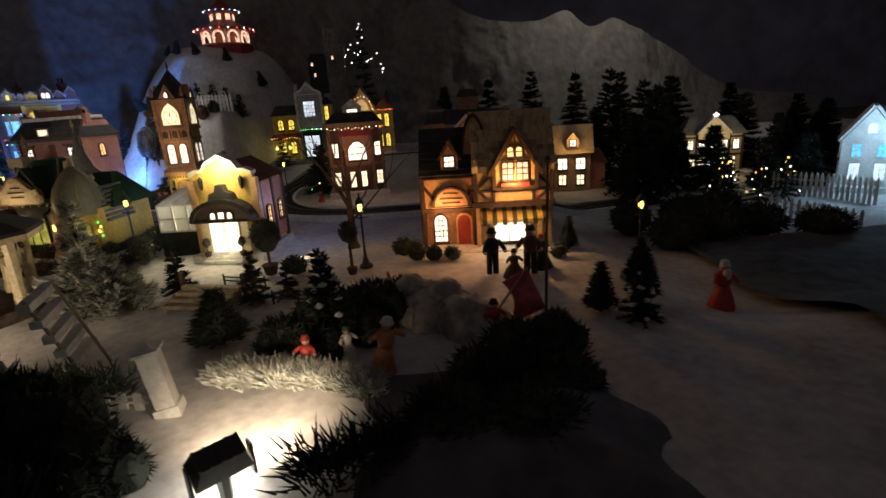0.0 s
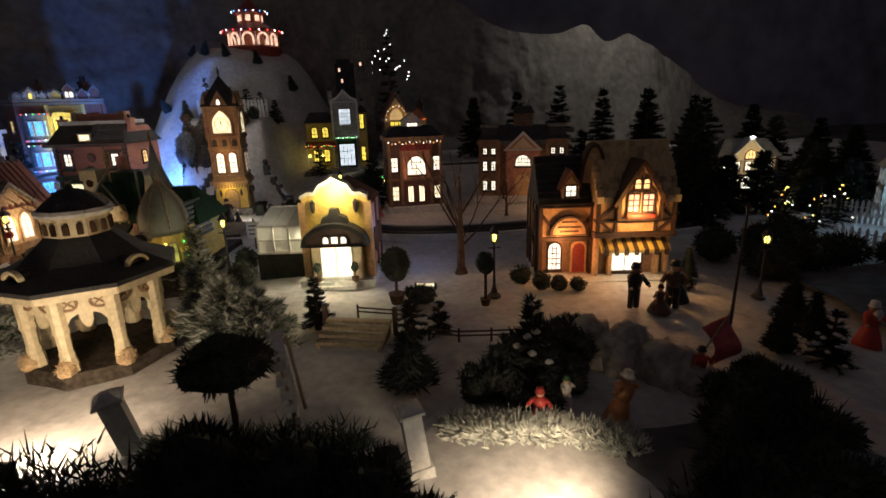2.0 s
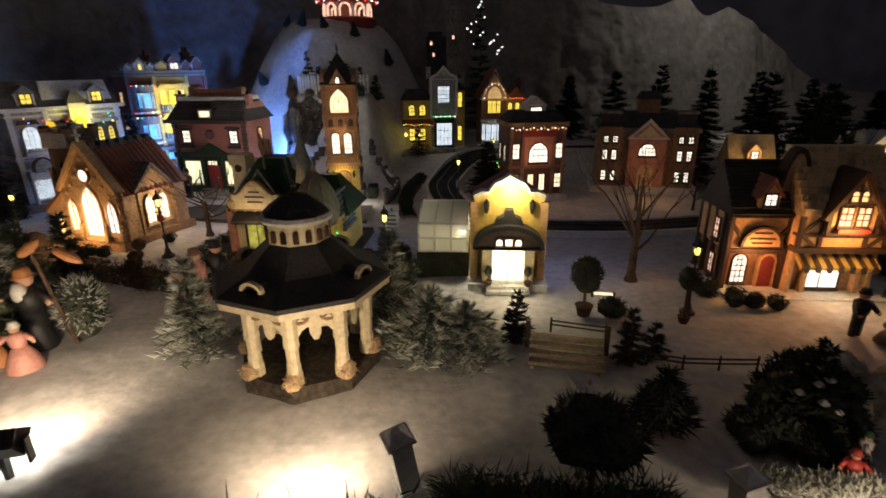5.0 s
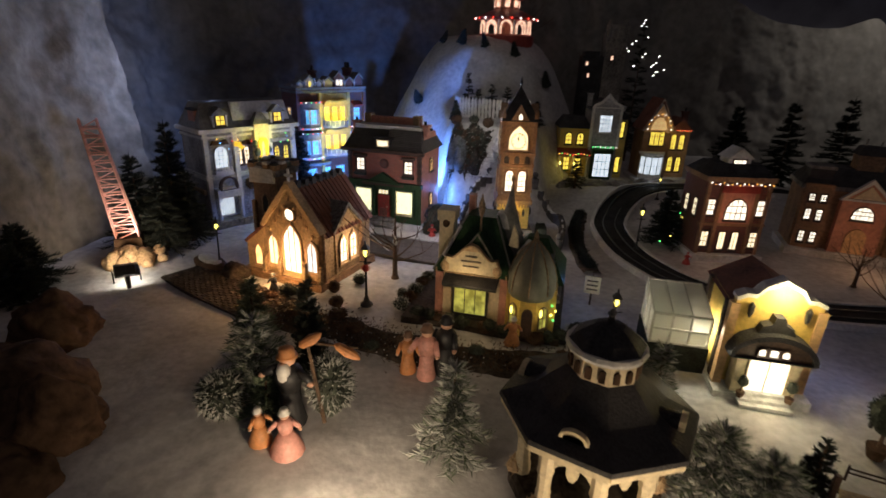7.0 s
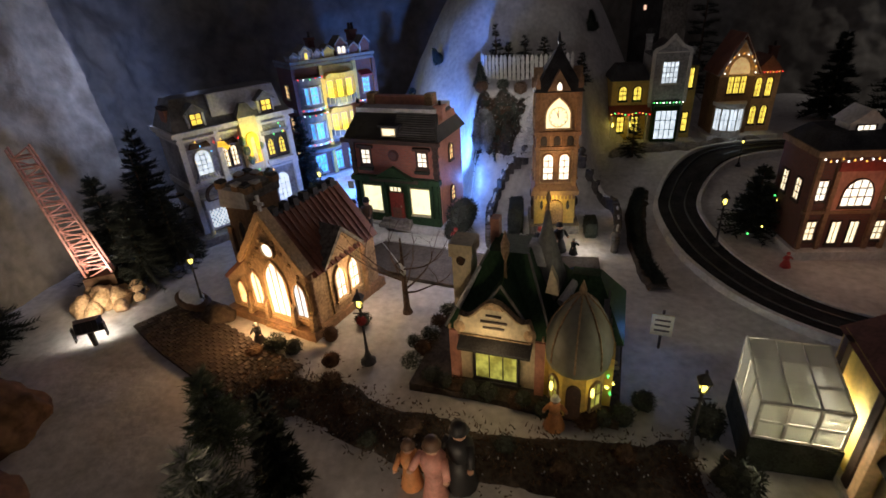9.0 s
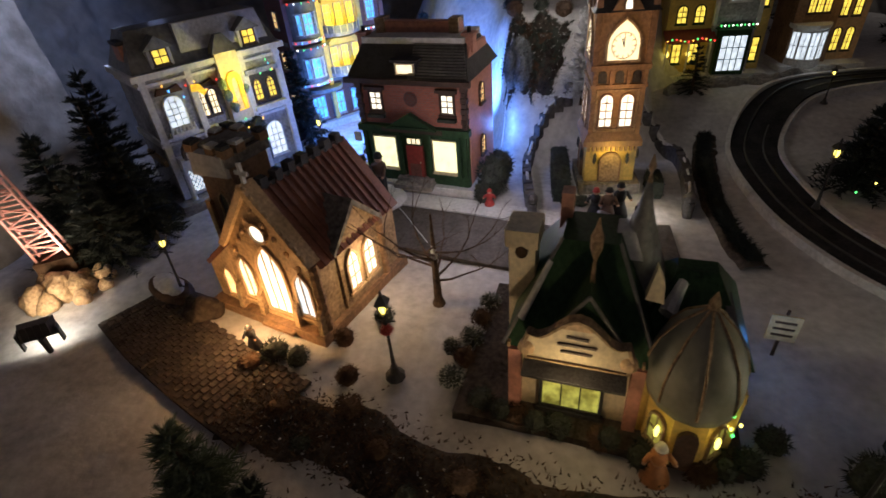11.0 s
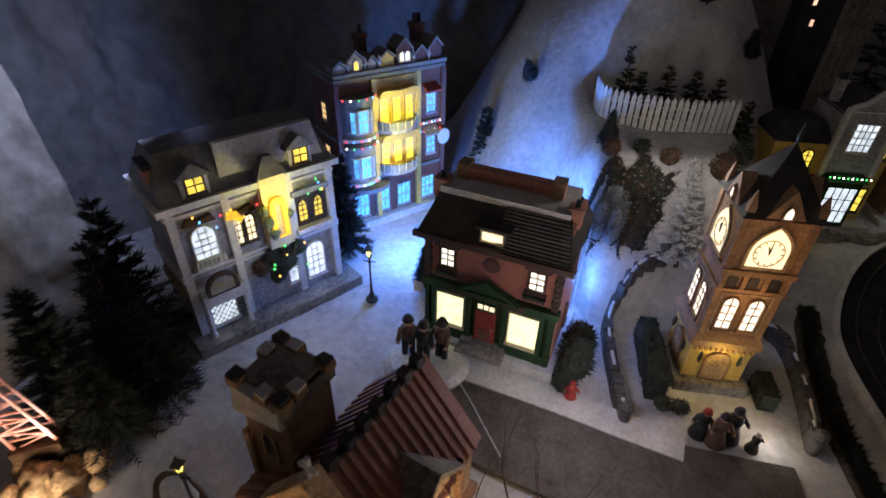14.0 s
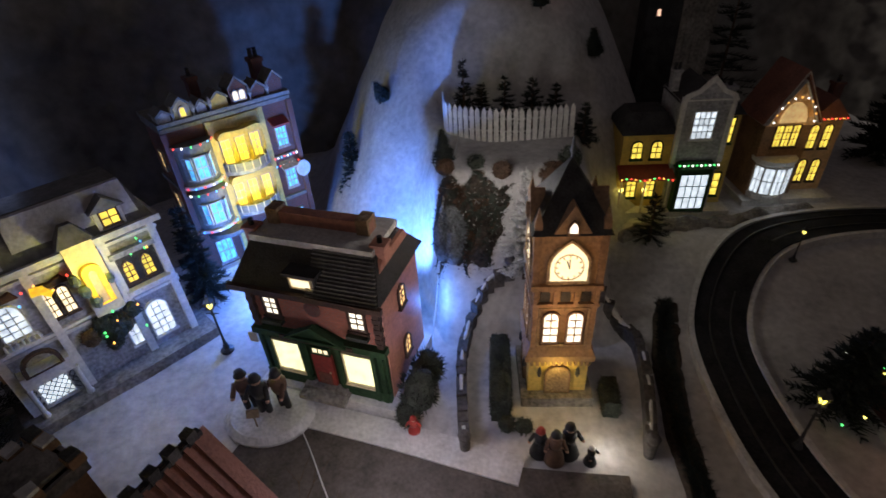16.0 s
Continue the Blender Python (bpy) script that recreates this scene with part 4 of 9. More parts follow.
def clock_tower():
    w = 0.0325
    h = thing("clock_tower", -0.522, 1.020, 0.0, 2, "brown stone clock tower with lit clock faces and pointed windows", "clock tower")
    D = 2 * w
    part("base", rough_top(box(bmesh.new(), -w - 0.008, w + 0.008, -0.012, D + 0.008, -0.006, 0.011), 0.001), STONE, h)
    part("base_wall", box(bmesh.new(), -w, w, 0, D, 0.010, 0.060), YELLOWPAINT, h, "warm yellow ground storey")
    bm = bmesh.new()
    box(bm, -w - 0.005, w + 0.005, -0.005, D + 0.005, 0.059, 0.066)
    hip(bm, -w - 0.005, w + 0.005, -0.005, D + 0.005, 0.066, 0.076, 0.006, 0.006)
    for k in range(11):
        box(bm, -w + 0.001 + k * 0.0060, -w + 0.0042 + k * 0.0060, -0.0045, 0.0, 0.053, 0.059)
    part("ledge", bm, TOWERSTONE, h)
    part("shaft", box(bmesh.new(), -w + 0.001, w - 0.001, 0.001, D - 0.001, 0.070, 0.150), TOWERSTONE, h)
    for x in (-w, w - 0.006):
        for y in (-0.001, D - 0.006):
            part("corner_pier", box(bmesh.new(), x, x + 0.006, y, y + 0.007, 0.072, 0.150), BROWNSTONE, h)
    bm = bmesh.new()
    box(bm, -w - 0.002, w + 0.002, -0.003, D + 0.003, 0.130, 0.134)
    box(bm, -w - 0.003, w + 0.003, -0.004, D + 0.004, 0.150, 0.156)
    for k in range(4):
        box(bm, -w + k * 0.0203, -w + 0.0042 + k * 0.0203, -0.003, 0.003, 0.134, 0.150)
    part("arcade", bm, BROWNSTONE, h)
    for k in range(3):
        part("arcade_arch", slab(bmesh.new(), [(x - w + 0.0123 + k * 0.0203, z + 0.135) for x, z in outline(0.010, 0.014, 1)], -0.0005, 0.001), SLATE, h)
    part("belfry", box(bmesh.new(), -w + 0.0005, w - 0.0005, 0.0005, D - 0.0005, 0.155, 0.212), TOWERSTONE, h)
    for x in (-w - 0.002, w - 0.005):
        for y in (-0.002, D - 0.005):
            bm = box(bmesh.new(), x, x + 0.007, y, y + 0.007, 0.156, 0.222)
            part("pinnacle", lathe(bm, [(0.005, 0.222), (0.0005, 0.236)], 4, Matrix.Translation((x + 0.0035, y + 0.0035, 0)), 0, 0.5), BROWNSTONE, h)
    part("roof", hip(bmesh.new(), -w - 0.005, w + 0.005, -0.005, D + 0.005, 0.211, 0.268, w + 0.004, w + 0.004), SLATE, h)
    part("finial", lathe(bmesh.new(), [(0.002, 0.264), (0.0012, 0.27), (0.0028, 0.274), (0.0005, 0.286)], 6, Matrix.Translation((0, w, 0))), IRON, h)
    walls = ((Matrix(), 1), (side(-w, D, -90) @ Matrix.Translation((w, 0, 0)), 1), (side(w, 0, 90) @ Matrix.Translation((w, 0, 0)), 1), (side(w, D, 180) @ Matrix.Translation((w, 0, 0)), 0))
    for m, full in walls:
        part("gablet", slab(bmesh.new(), [(-0.019, 0.210), (0.019, 0.210), (0, 0.240)], -0.004, 0.010, m), TOWERSTONE, h)
        window(h, 0, 0.214, 0.0075, 0.011, PANE_WHITE, -0.0045, 2, (1, 1), BROWNSTONE, m, "gablet_window", sill=False)
        c = window(h, 0, 0.161, 0.036, 0.042, PANE_CLOCK, -0.0015, 2, (1, 1), SANDSTONE, m, "clock_surround", 0.0030, False)
        part("clock_face", ring(bmesh.new(), [(0.0142 * math.cos(a), 0.1765 + 0.0142 * math.sin(a)) for a in np.linspace(0, 2 * math.pi, 24, endpoint=False)], [(0.0134 * math.cos(a), 0.1765 + 0.0134 * math.sin(a)) for a in np.linspace(0, 2 * math.pi, 24, endpoint=False)], -0.0030, -0.0012, m), SANDSTONE, c)
        if full:
            bm = bmesh.new()
            for k in range(12):
                box(bm, -0.0004, 0.0004, -0.0036, -0.0028, 0.0105, 0.0130, m @ Matrix.Translation((0, 0, 0.1765)) @ Matrix.Rotation(k * math.pi / 6, 4, "Y"))
            part("hour_marks", bm, BROWNSTONE, c)
            bm = bmesh.new()
            box(bm, -0.0005, 0.0005, -0.0037, -0.0028, -0.001, 0.0095, m @ Matrix.Translation((0, 0, 0.1765)))
            box(bm, -0.0006, 0.0006, -0.0039, -0.0028, -0.001, 0.0080, m @ Matrix.Translation((0, 0, 0.1765)) @ Matrix.Rotation(-0.35, 4, "Y"))
            part("clock_pointers", bm, IRON, c)
        for x in (-0.0125, 0.0125):
            window(h, x, 0.084, 0.0145, 0.038, PANE_WHITE, -0.0005, 1, (2, 4), BROWNSTONE, m, "lancet_window", 0.0020)
        part("window_panel", ring(bmesh.new(), [(-0.026, 0.078), (0.026, 0.078), (0.026, 0.128), (-0.026, 0.128)], [(-0.0235, 0.0805), (0.0235, 0.0805), (0.0235, 0.1255), (-0.0235, 0.1255)], -0.0015, 0.001, m), SANDSTONE, h)
        dr = part("door", slab(bmesh.new(), [(x, z + 0.011) for x, z in outline(0.025, 0.038, 1)], -0.0025, 0.001, m), SANDSTONE, h, "arched tan wooden door")
        part("door_arch", ring(bmesh.new(), [(x * 1.15, z * 1.05 + 0.011) for x, z in outline(0.025, 0.038, 1)], [(x, z + 0.011) for x, z in outline(0.025, 0.038, 1)], -0.004, 0.001, m), BROWNSTONE, dr)
        for x in (-0.021, 0.021):
            part("lantern", lathe(bmesh.new(), [(0.0010, 0.036), (0.0026, 0.040), (0.0022, 0.047), (0.0004, 0.051)], 6, m @ Matrix.Translation((x, -0.004, 0))), IRON, h)
    h.matrix_world = h.matrix_world @ Matrix.Diagonal((0.88, 0.88, 0.95, 1.0))


def church():
    W, D, H, R = 0.094, 0.115, 0.072, 0.132
    h = thing("stone_church", -0.831, 0.767, 0.0, -20, "small tan stone church with lit pointed windows", "church")
    hw = W / 2
    part("base", rough_top(box(bmesh.new(), -hw - 0.040, hw + 0.006, -0.014, D + 0.004, -0.006, 0.007), 0.0015), BROWNSTONE, h)
    part("wall", box(bmesh.new(), -hw, hw, 0.002, D, 0.005, H), SANDSTONE, h)
    part("front_gable", slab(bmesh.new(), [(-hw, 0.005), (hw, 0.005), (hw, H + 0.004), (0, R + 0.004), (-hw, H + 0.004)], -0.004, 0.004), SANDSTONE, h)
    bm = bmesh.new()
    for s in (-1, 1):
        ang = math.atan2(R - H, hw)
        ln = math.hypot(R - H, hw) + 0.006
        box(bm, -ln / 2, ln / 2, -0.009, 0.006, -0.003, 0.003, Matrix.Translation((s * hw / 2, 0, (H + R) / 2 + 0.006)) @ Matrix.Rotation(s * ang, 4, "Y"))
        for k in range(9):
            t = (k + 0.5) / 9
            lathe(bm, [(0.0022, -0.001), (0.0026, 0.002), (0.0006, 0.005)], 6, Matrix.Translation((s * hw * t, -0.007, R + 0.008 - (R - H) * t)))
    part("gable_trim", bm, SANDTRIM, h, "carved stone trim along the gable")
    part("cross", box(box(bmesh.new(), -0.0014, 0.0014, -0.0035, -0.0005, R + 0.006, R + 0.026), -0.0066, 0.0066, -0.0032, -0.0008, R + 0.016, R + 0.019), WHITEPAINT, h, "white cross")
    r = part("roof", gable(bmesh.new(), -hw - 0.005, hw + 0.005, 0.004, D + 0.004, H - 0.003, R), BROWNROOF, h, "ribbed red-brown roof")
    for s in (-1, 1):
        ang = math.atan2(R - H + 0.003, hw + 0.005)
        ln = math.hypot(R - H + 0.003, hw + 0.005)
        for k in range(13):
            y = 0.010 + k * 0.0082
            part("roof_batten", box(bmesh.new(), -ln / 2, ln / 2, y - 0.0017, y + 0.0017, -0.0010, 0.0018, Matrix.Translation((s * (hw + 0.005) / 2, 0, (H - 0.003 + R) / 2)) @ Matrix.Rotation(s * ang, 4, "Y")), BROWNROOF, r)
    cr = part("ridge_crest", box(bmesh.new(), -0.003, 0.003, 0.006, D, R - 0.004, R + 0.001), SLATE, h, "dark stepped crest along the ridge")
    for k in range(7):
        part("crest_block", rough_top(box(bmesh.new(), -0.004, 0.004, 0.010 + k * 0.0155, 0.018 + k * 0.0155, R - 0.003, R + 0.007), 0.001, k), SLATE, cr)
    window(h, 0, 0.014, 0.028, 0.068, PANE_WHITE, -0.004, 2, (3, 1), SANDTRIM, name="great_window", trim=0.0034)
    for k in range(-4, 5):
        part("gable_rosette", rough_top(lathe(bmesh.new(), [(0.0024, 0), (0.0030, 0.0015), (0.0008, 0.003)], 7, Matrix.Translation((k * 0.0090, -0.005, 0.119 - abs(k) * 0.0118)) @ Matrix.Rotation(radians(90), 4, "X")), 0.0004, k), SANDTRIM, h)
    rose = part("rose_window", ring(bmesh.new(), [(0.0105 * math.cos(a), 0.097 + 0.0105 * math.sin(a)) for a in np.linspace(0, 2 * math.pi, 16, endpoint=False)], [(0.0080 * math.cos(a), 0.097 + 0.0080 * math.sin(a)) for a in np.linspace(0, 2 * math.pi, 16, endpoint=False)], -0.0075, -0.003), SANDSTONE, h)
    part("pane", slab(bmesh.new(), [(0.0080 * math.cos(a), 0.097 + 0.0080 * math.sin(a)) for a in np.linspace(0, 2 * math.pi, 16, endpoint=False)], -0.0058, -0.0045), PANE_WHITE, rose)
    for x in (-0.033, 0.033):
        window(h, x, 0.020, 0.015, 0.043, PANE_COOL if x > 0 else PANE_WARM, -0.004, 2, (2, 1), SANDTRIM, trim=0.0026)
    for x in (-hw - 0.001, -0.021, 0.021, hw + 0.001):
        bt = bmesh.new()
        slab(bt, [(-0.012, 0.006), (0.0, 0.006), (0.0, 0.062), (-0.004, 0.055), (-0.005, 0.034), (-0.010, 0.028)], x - 0.0028, x + 0.0028, Matrix(((0, 1, 0, 0), (1, 0, 0, 0), (0, 0, 1, 0), (0, 0, 0, 1))))
        part("buttress", bt, SANDSTONE, h)
    bm = lathe(bmesh.new(), [(0.0034, 0.006), (0.0034, 0.076)], 6, Matrix.Translation((hw + 0.001, -0.002, 0)))
    for k in range(9):
        lathe(bm, [(0.0042, 0.006 + k * 0.0078), (0.0052, 0.010 + k * 0.0078), (0.0042, 0.0136 + k * 0.0078)], 8, Matrix.Translation((hw + 0.001, -0.002, 0)))
    part("corner_pier", bm, BROWNSTONE, h, "knobbly dark stone corner pier")
    ms = side(hw, 0, 90)
    for y in (0.042, 0.066):
        window(h, y, 0.024, 0.014, 0.038, PANE_WHITE, -0.001, 2, (2, 3), SANDTRIM, ms, trim=0.0026)
    part("side_gable", slab(bmesh.new(), [(0.026, 0.006), (0.084, 0.006), (0.084, H + 0.004), (0.055, H + 0.030), (0.026, H + 0.004)], -0.002, 0.020, ms), SANDSTONE, h)
    part("side_gable_roof", rough_top(slab(bmesh.new(), [(0.020, H + 0.001), (0.055, H + 0.036), (0.090, H + 0.001), (0.090, H - 0.004), (0.055, H + 0.030), (0.020, H - 0.004)], -0.006, 0.040, ms), 0.0006), STONE, h)
    for y in (0.042, 0.066):
        window(h, y, 0.024, 0.014, 0.038, PANE_WHITE, -0.0025, 2, (2, 3), SANDTRIM, ms, trim=0.0026)
    bm = lathe(bmesh.new(), [(0.0030, 0.006), (0.0030, 0.076)], 6, ms @ Matrix.Translation((0.088, -0.002, 0)))
    for k in range(9):
        lathe(bm, [(0.0036, 0.006 + k * 0.0078), (0.0046, 0.010 + k * 0.0078), (0.0036, 0.0136 + k * 0.0078)], 8, ms @ Matrix.Translation((0.088, -0.002, 0)))
    part("corner_pier", bm, BROWNSTONE, h)
    # low aisle on the left
    ai = part("aisle", box(bmesh.new(), -hw - 0.034, -hw + 0.002, 0.000, 0.022, 0.005, 0.044), SANDSTONE, h)
    part("aisle_roof", slab(bmesh.new(), [(-hw - 0.038, 0.042), (-hw + 0.002, 0.074), (-hw + 0.002, 0.078), (-hw - 0.040, 0.046)], -0.005, 0.022), BROWNROOF, ai)
    for k in range(2):
        part("aisle_batten", slab(bmesh.new(), [(-hw - 0.039, 0.0455), (-hw + 0.001, 0.0775), (-hw + 0.001, 0.0800), (-hw - 0.040, 0.0480)], 0.000 + k * 0.0105, 0.004 + k * 0.0105), BROWNROOF, ai)
    part("aisle_gable", slab(bmesh.new(), [(-hw - 0.036, 0.005), (-hw + 0.002, 0.005), (-hw + 0.002, 0.076), (-hw - 0.036, 0.046)], -0.004, 0.001), SANDTRIM, ai)
    window(h, -hw - 0.014, 0.014, 0.012, 0.030, PANE_AMBER, -0.004, 2, (1, 1), SANDTRIM, trim=0.0022)
    # square tower with battlements
    tx, ty, tw = -hw - 0.015, 0.040, 0.021
    tw_ = part("tower", box(bmesh.new(), tx - tw, tx + tw, ty - tw, ty + tw, 0.005, 0.148), TOWERSTONE, h)
    bt = part("battlement", box(bmesh.new(), tx - tw - 0.003, tx + tw + 0.003, ty - tw - 0.003, ty + tw + 0.003, 0.138, 0.148), STONE, tw_, "dark battlements")
    for i in range(4):
        for j in range(4):
            if i in (0, 3) and j in (0, 3) or (i in (0, 3) or j in (0, 3)) and (i + j) % 2 == 0:
                cx, cy = tx - tw + 0.001 + i * (2 * tw - 0.002) / 3, ty - tw + 0.001 + j * (2 * tw - 0.002) / 3
                part("merlon", box(bmesh.new(), cx - 0.005, cx + 0.005, cy - 0.005, cy + 0.005, 0.147, 0.154), TOWERSTONE, bt)
                part("merlon_snow", rough_top(box(bmesh.new(), cx - 0.0045, cx + 0.0045, cy - 0.0045, cy + 0.0045, 0.1535, 0.157), 0.0016, i * 3 + j), SNOWCAP if (i + j) % 3 else SLATE, bt)
    part("tower_top", rough_top(box(bmesh.new(), tx - tw + 0.003, tx + tw - 0.003, ty - tw + 0.003, ty + tw - 0.003, 0.1485, 0.1525), 0.0016, 8), STONE, tw_)
    part("tower_snow", rough_top(box(bmesh.new(), tx - tw - 0.001, tx + tw + 0.001, ty - tw - 0.005, ty - tw + 0.008, 0.128, 0.149), 0.004, 3), SNOWCAP, tw_, "patch of snow on the tower")
    window(h, tx, 0.085, 0.010, 0.026, SLATE, ty - tw, 2, (1, 1), SANDSTONE, name="belfry_opening")
    bm = bmesh.new()
    for s in (-1, 1):
        for z in (0.05, 0.10):
            box(bm, tx + s * tw - 0.003, tx + s * tw + 0.003, ty - tw - 0.004, ty - tw + 0.003, 0.006, z)
    part("tower_buttress", bm, TOWERSTONE, tw_)
    porch_steps(h, 0.030, 2, 0.007, 0.003, -0.004, 0, 0.0, BROWNSTONE)


def green_shop():
    h = thing("green_roofed_shop", -0.558, 0.676, 0.0, -10, "cream shop with dark green roof, domed bay and curved signboard", "shop")
    h.matrix_world = h.matrix_world @ Matrix.Diagonal((0.82, 0.96, 1.03, 1.0))
    part("base", rough_top(box(bmesh.new(), -0.132, 0.098, -0.022, 0.135, -0.006, 0.005), 0.0022), SOIL, h)
    part("wall", box(bmesh.new(), -0.080, 0.016, 0.0, 0.12, 0.005, 0.064), CREAM, h)
    part("side_wall", box(bmesh.new(), 0.014, 0.088, -0.004, 0.10, 0.005, 0.056), YELLOWPAINT, h)
    for x in (-0.080, 0.014):
        part("pillar", box(bmesh.new(), x - 0.005, x + 0.005, -0.007, 0.004, 0.005, 0.062), PINKPAINT, h)
    window(h, -0.034, 0.012, 0.046, 0.034, PANE_GREEN, -0.002, 0, (3, 1), SLATE, name="shop_window", trim=0.003)
    part("canopy", slab(bmesh.new(), [(-0.018, 0.050), (0.002, 0.060), (0.002, 0.064), (-0.020, 0.054)], -0.072, 0.006, Matrix(((0, 1, 0, 0), (1, 0, 0, 0), (0, 0, 1, 0), (0, 0, 0, 1)))), SLATE, h)
    pts = [(-0.046, 0.066), (0.046, 0.066), (0.048, 0.078)] + [(0.044 * math.cos(a), 0.080 + 0.018 * math.sin(a) + 0.006 * math.cos(4 * a)) for a in np.linspace(0.1, math.pi - 0.1, 15)] + [(-0.048, 0.078)]
    pts = [(x * 0.78, 0.080 + (z - 0.080) * 0.86) for x, z in pts]
    sg = part("signboard", slab(bmesh.new(), [(x - 0.032, z) for x, z in pts], -0.016, -0.011, Matrix.Rotation(radians(0), 4, "X")), CREAM, h, "curved cream signboard with dark unreadable writing")
    for k, (w, z) in enumerate(((0.016, 0.089), (0.028, 0.083), (0.022, 0.077))):
        part("text_bar", rough_top(box(bmesh.new(), -0.032 - w / 2, -0.032 + w / 2, -0.0172, -0.0158, z - 0.0008, z + 0.0008), 0.0006, k), TIMBER, sg)
    for sd in (-1, 1):
        part("scroll", lathe(bmesh.new(), [(0.0060, -0.003), (0.0064, 0.0), (0.0030, 0.003)], 12, Matrix.Translation((-0.032 + sd * 0.037, -0.016, 0.074)) @ Matrix.Rotation(radians(90), 4, "X")), SANDTRIM, sg)
    part("carved_crest", rough_top(slab(bmesh.new(), [(-0.042, 0.095), (-0.022, 0.095), (-0.027, 0.100), (-0.032, 0.102), (-0.037, 0.100)], -0.017, -0.011), 0.0006, 4), SANDTRIM, sg)
    part("sign_frame", ring(bmesh.new(), [(x * 1.07 - 0.032, (z - 0.08) * 1.1 + 0.08) for x, z in pts], [(x - 0.032, z) for x, z in pts], -0.0175, -0.010), SANDSTONE, sg)
    # dark green roofs
    r = part("roof", hip(bmesh.new(), -0.090, 0.026, -0.004, 0.130, 0.062, 0.118, 0.036, 0.048), GREENPAINT, h, "steep dark green roof")
    part("roof_wing", hip(bmesh.new(), 0.006, 0.096, 0.018, 0.112, 0.054, 0.096, 0.030, 0.040), GREENPAINT, h)
    bm = bmesh.new()
    for k in range(8):
        box(bm, -0.086 + k * 0.0145, -0.084 + k * 0.0145, -0.0055, -0.0020, 0.062, 0.066)
    part("roof_edge", bm, SANDSTONE, r)
    for a, b in (((-0.090, -0.004, 0.063), (-0.054, 0.044, 0.119)), ((0.026, -0.004, 0.063), (-0.010, 0.044, 0.119))):
        part("hip_rib", rod(bmesh.new(), a, b, 0.0016, 0.0016), LEAD, r)
    part("snow_patch", rough_top(hip(bmesh.new(), -0.020, 0.008, 0.050, 0.085, 0.104, 0.120, 0.008, 0.010), 0.002, 5), SNOWCAP, r)
    for k, (a, b, w) in enumerate((((-0.078, 0.006, 0.078), (-0.060, 0.032, 0.108), 0.0030), ((-0.030, 0.092, 0.112), (-0.008, 0.106, 0.100), 0.0028), ((0.030, 0.030, 0.080), (0.040, 0.050, 0.092), 0.0060))):
        part("snow_streak", rough_top(rod(bmesh.new(), a, b, w, w * 0.7, 8), 0.0012, k), SNOWCAP, r, "streak of white snow")
    for k in range(8):
        part("skirt_shingle", box(bmesh.new(), 0.072 + 0.0022 * k, 0.078 + 0.0022 * k, 0.006, 0.060, 0.078 - 0.0058 * k, 0.082 - 0.0058 * k), GREYSLATE, h)
    # grey draped turret
    t = part("turret", lathe(bmesh.new(), [(0.034, 0.062), (0.027, 0.078), (0.015, 0.108), (0.006, 0.132), (0.002, 0.150)], 12, Matrix.Translation((0.005, 0.070, 0))), LEAD, h, "tall grey conical turret roof", True)
    part("turret_tip", lathe(bmesh.new(), [(0.0022, 0.149), (0.0010, 0.156), (0.0030, 0.160), (0.0004, 0.168)], 8, Matrix.Translation((0.005, 0.070, 0))), SANDSTONE, t)
    part("finial", lathe(bmesh.new(), [(0.0020, 0.108), (0.0012, 0.126), (0.0042, 0.134), (0.0046, 0.142), (0.0020, 0.148), (0.0004, 0.154)], 8, Matrix.Translation((-0.027, 0.012, 0))), SANDSTONE, h)
    part("finial_gable", slab(bmesh.new(), [(-0.052, 0.080), (-0.002, 0.080), (-0.027, 0.112)], -0.006, 0.050), GREENPAINT, h)
    for s in (-1, 1):
        part("gable_rib", rod(bmesh.new(), (-0.027, -0.007, 0.113), (-0.027 + s * 0.030, -0.007, 0.076), 0.0014, 0.0014), LEAD, h)
    # domed bay
    prof = [(0.033, 0.050), (0.034, 0.056), (0.033, 0.070), (0.028, 0.084), (0.018, 0.098), (0.006, 0.108), (0.002, 0.111)]
    d = part("dome", lathe(bmesh.new(), prof, 16, Matrix.Translation((0.052, 0.002, 0))), DOMECLOTH, h, "grey-green ribbed dome over the bay", True)
    for k in range(8):
        a = 2 * math.pi * k / 8
        bm = bmesh.new()
        for (r0, z0), (r1, z1) in zip(prof[1:], prof[2:]):
            rod(bm, (0.052 + r0 * math.cos(a), 0.002 + r0 * math.sin(a), z0), (0.052 + r1 * math.cos(a), 0.002 + r1 * math.sin(a), z1), 0.0011, 0.0011, 5)
        part("dome_rib", bm, SANDSTONE, d)
    part("dome_knob", lathe(bmesh.new(), [(0.002, 0.108), (0.0040, 0.114), (0.0006, 0.122)], 8, Matrix.Translation((0.052, 0.002, 0))), SANDSTONE, d)
    b = part("bay", lathe(bmesh.new(), [(0.030, 0.005), (0.030, 0.052)], 8, Matrix.Translation((0.052, 0.002, 0)), 0, 0.5), YELLOWPAINT, h, "yellow octagonal bay")
    for k in (-1, 0, 1):
        m = pose(0.052, 0.002, 0, 0, 0, 45 * k)
        if k:
            window(h, 0, 0.016, 0.012, 0.024, PANE_GREEN, -0.0285, 1, (2, 2), SANDSTONE, m, "bay_window")
        else:
            part("door", slab(bmesh.new(), [(x, z + 0.006) for x, z in outline(0.015, 0.034, 1)], -0.0305, -0.027, m), TIMBER, b)
    for x in (0.030, 0.070):
        part("wall_lamp", lathe(bmesh.new(), [(0.0012, 0.034), (0.0020, 0.038), (0.0012, 0.042)], 6, Matrix.Translation((x, -0.029, 0))), BULB, h)
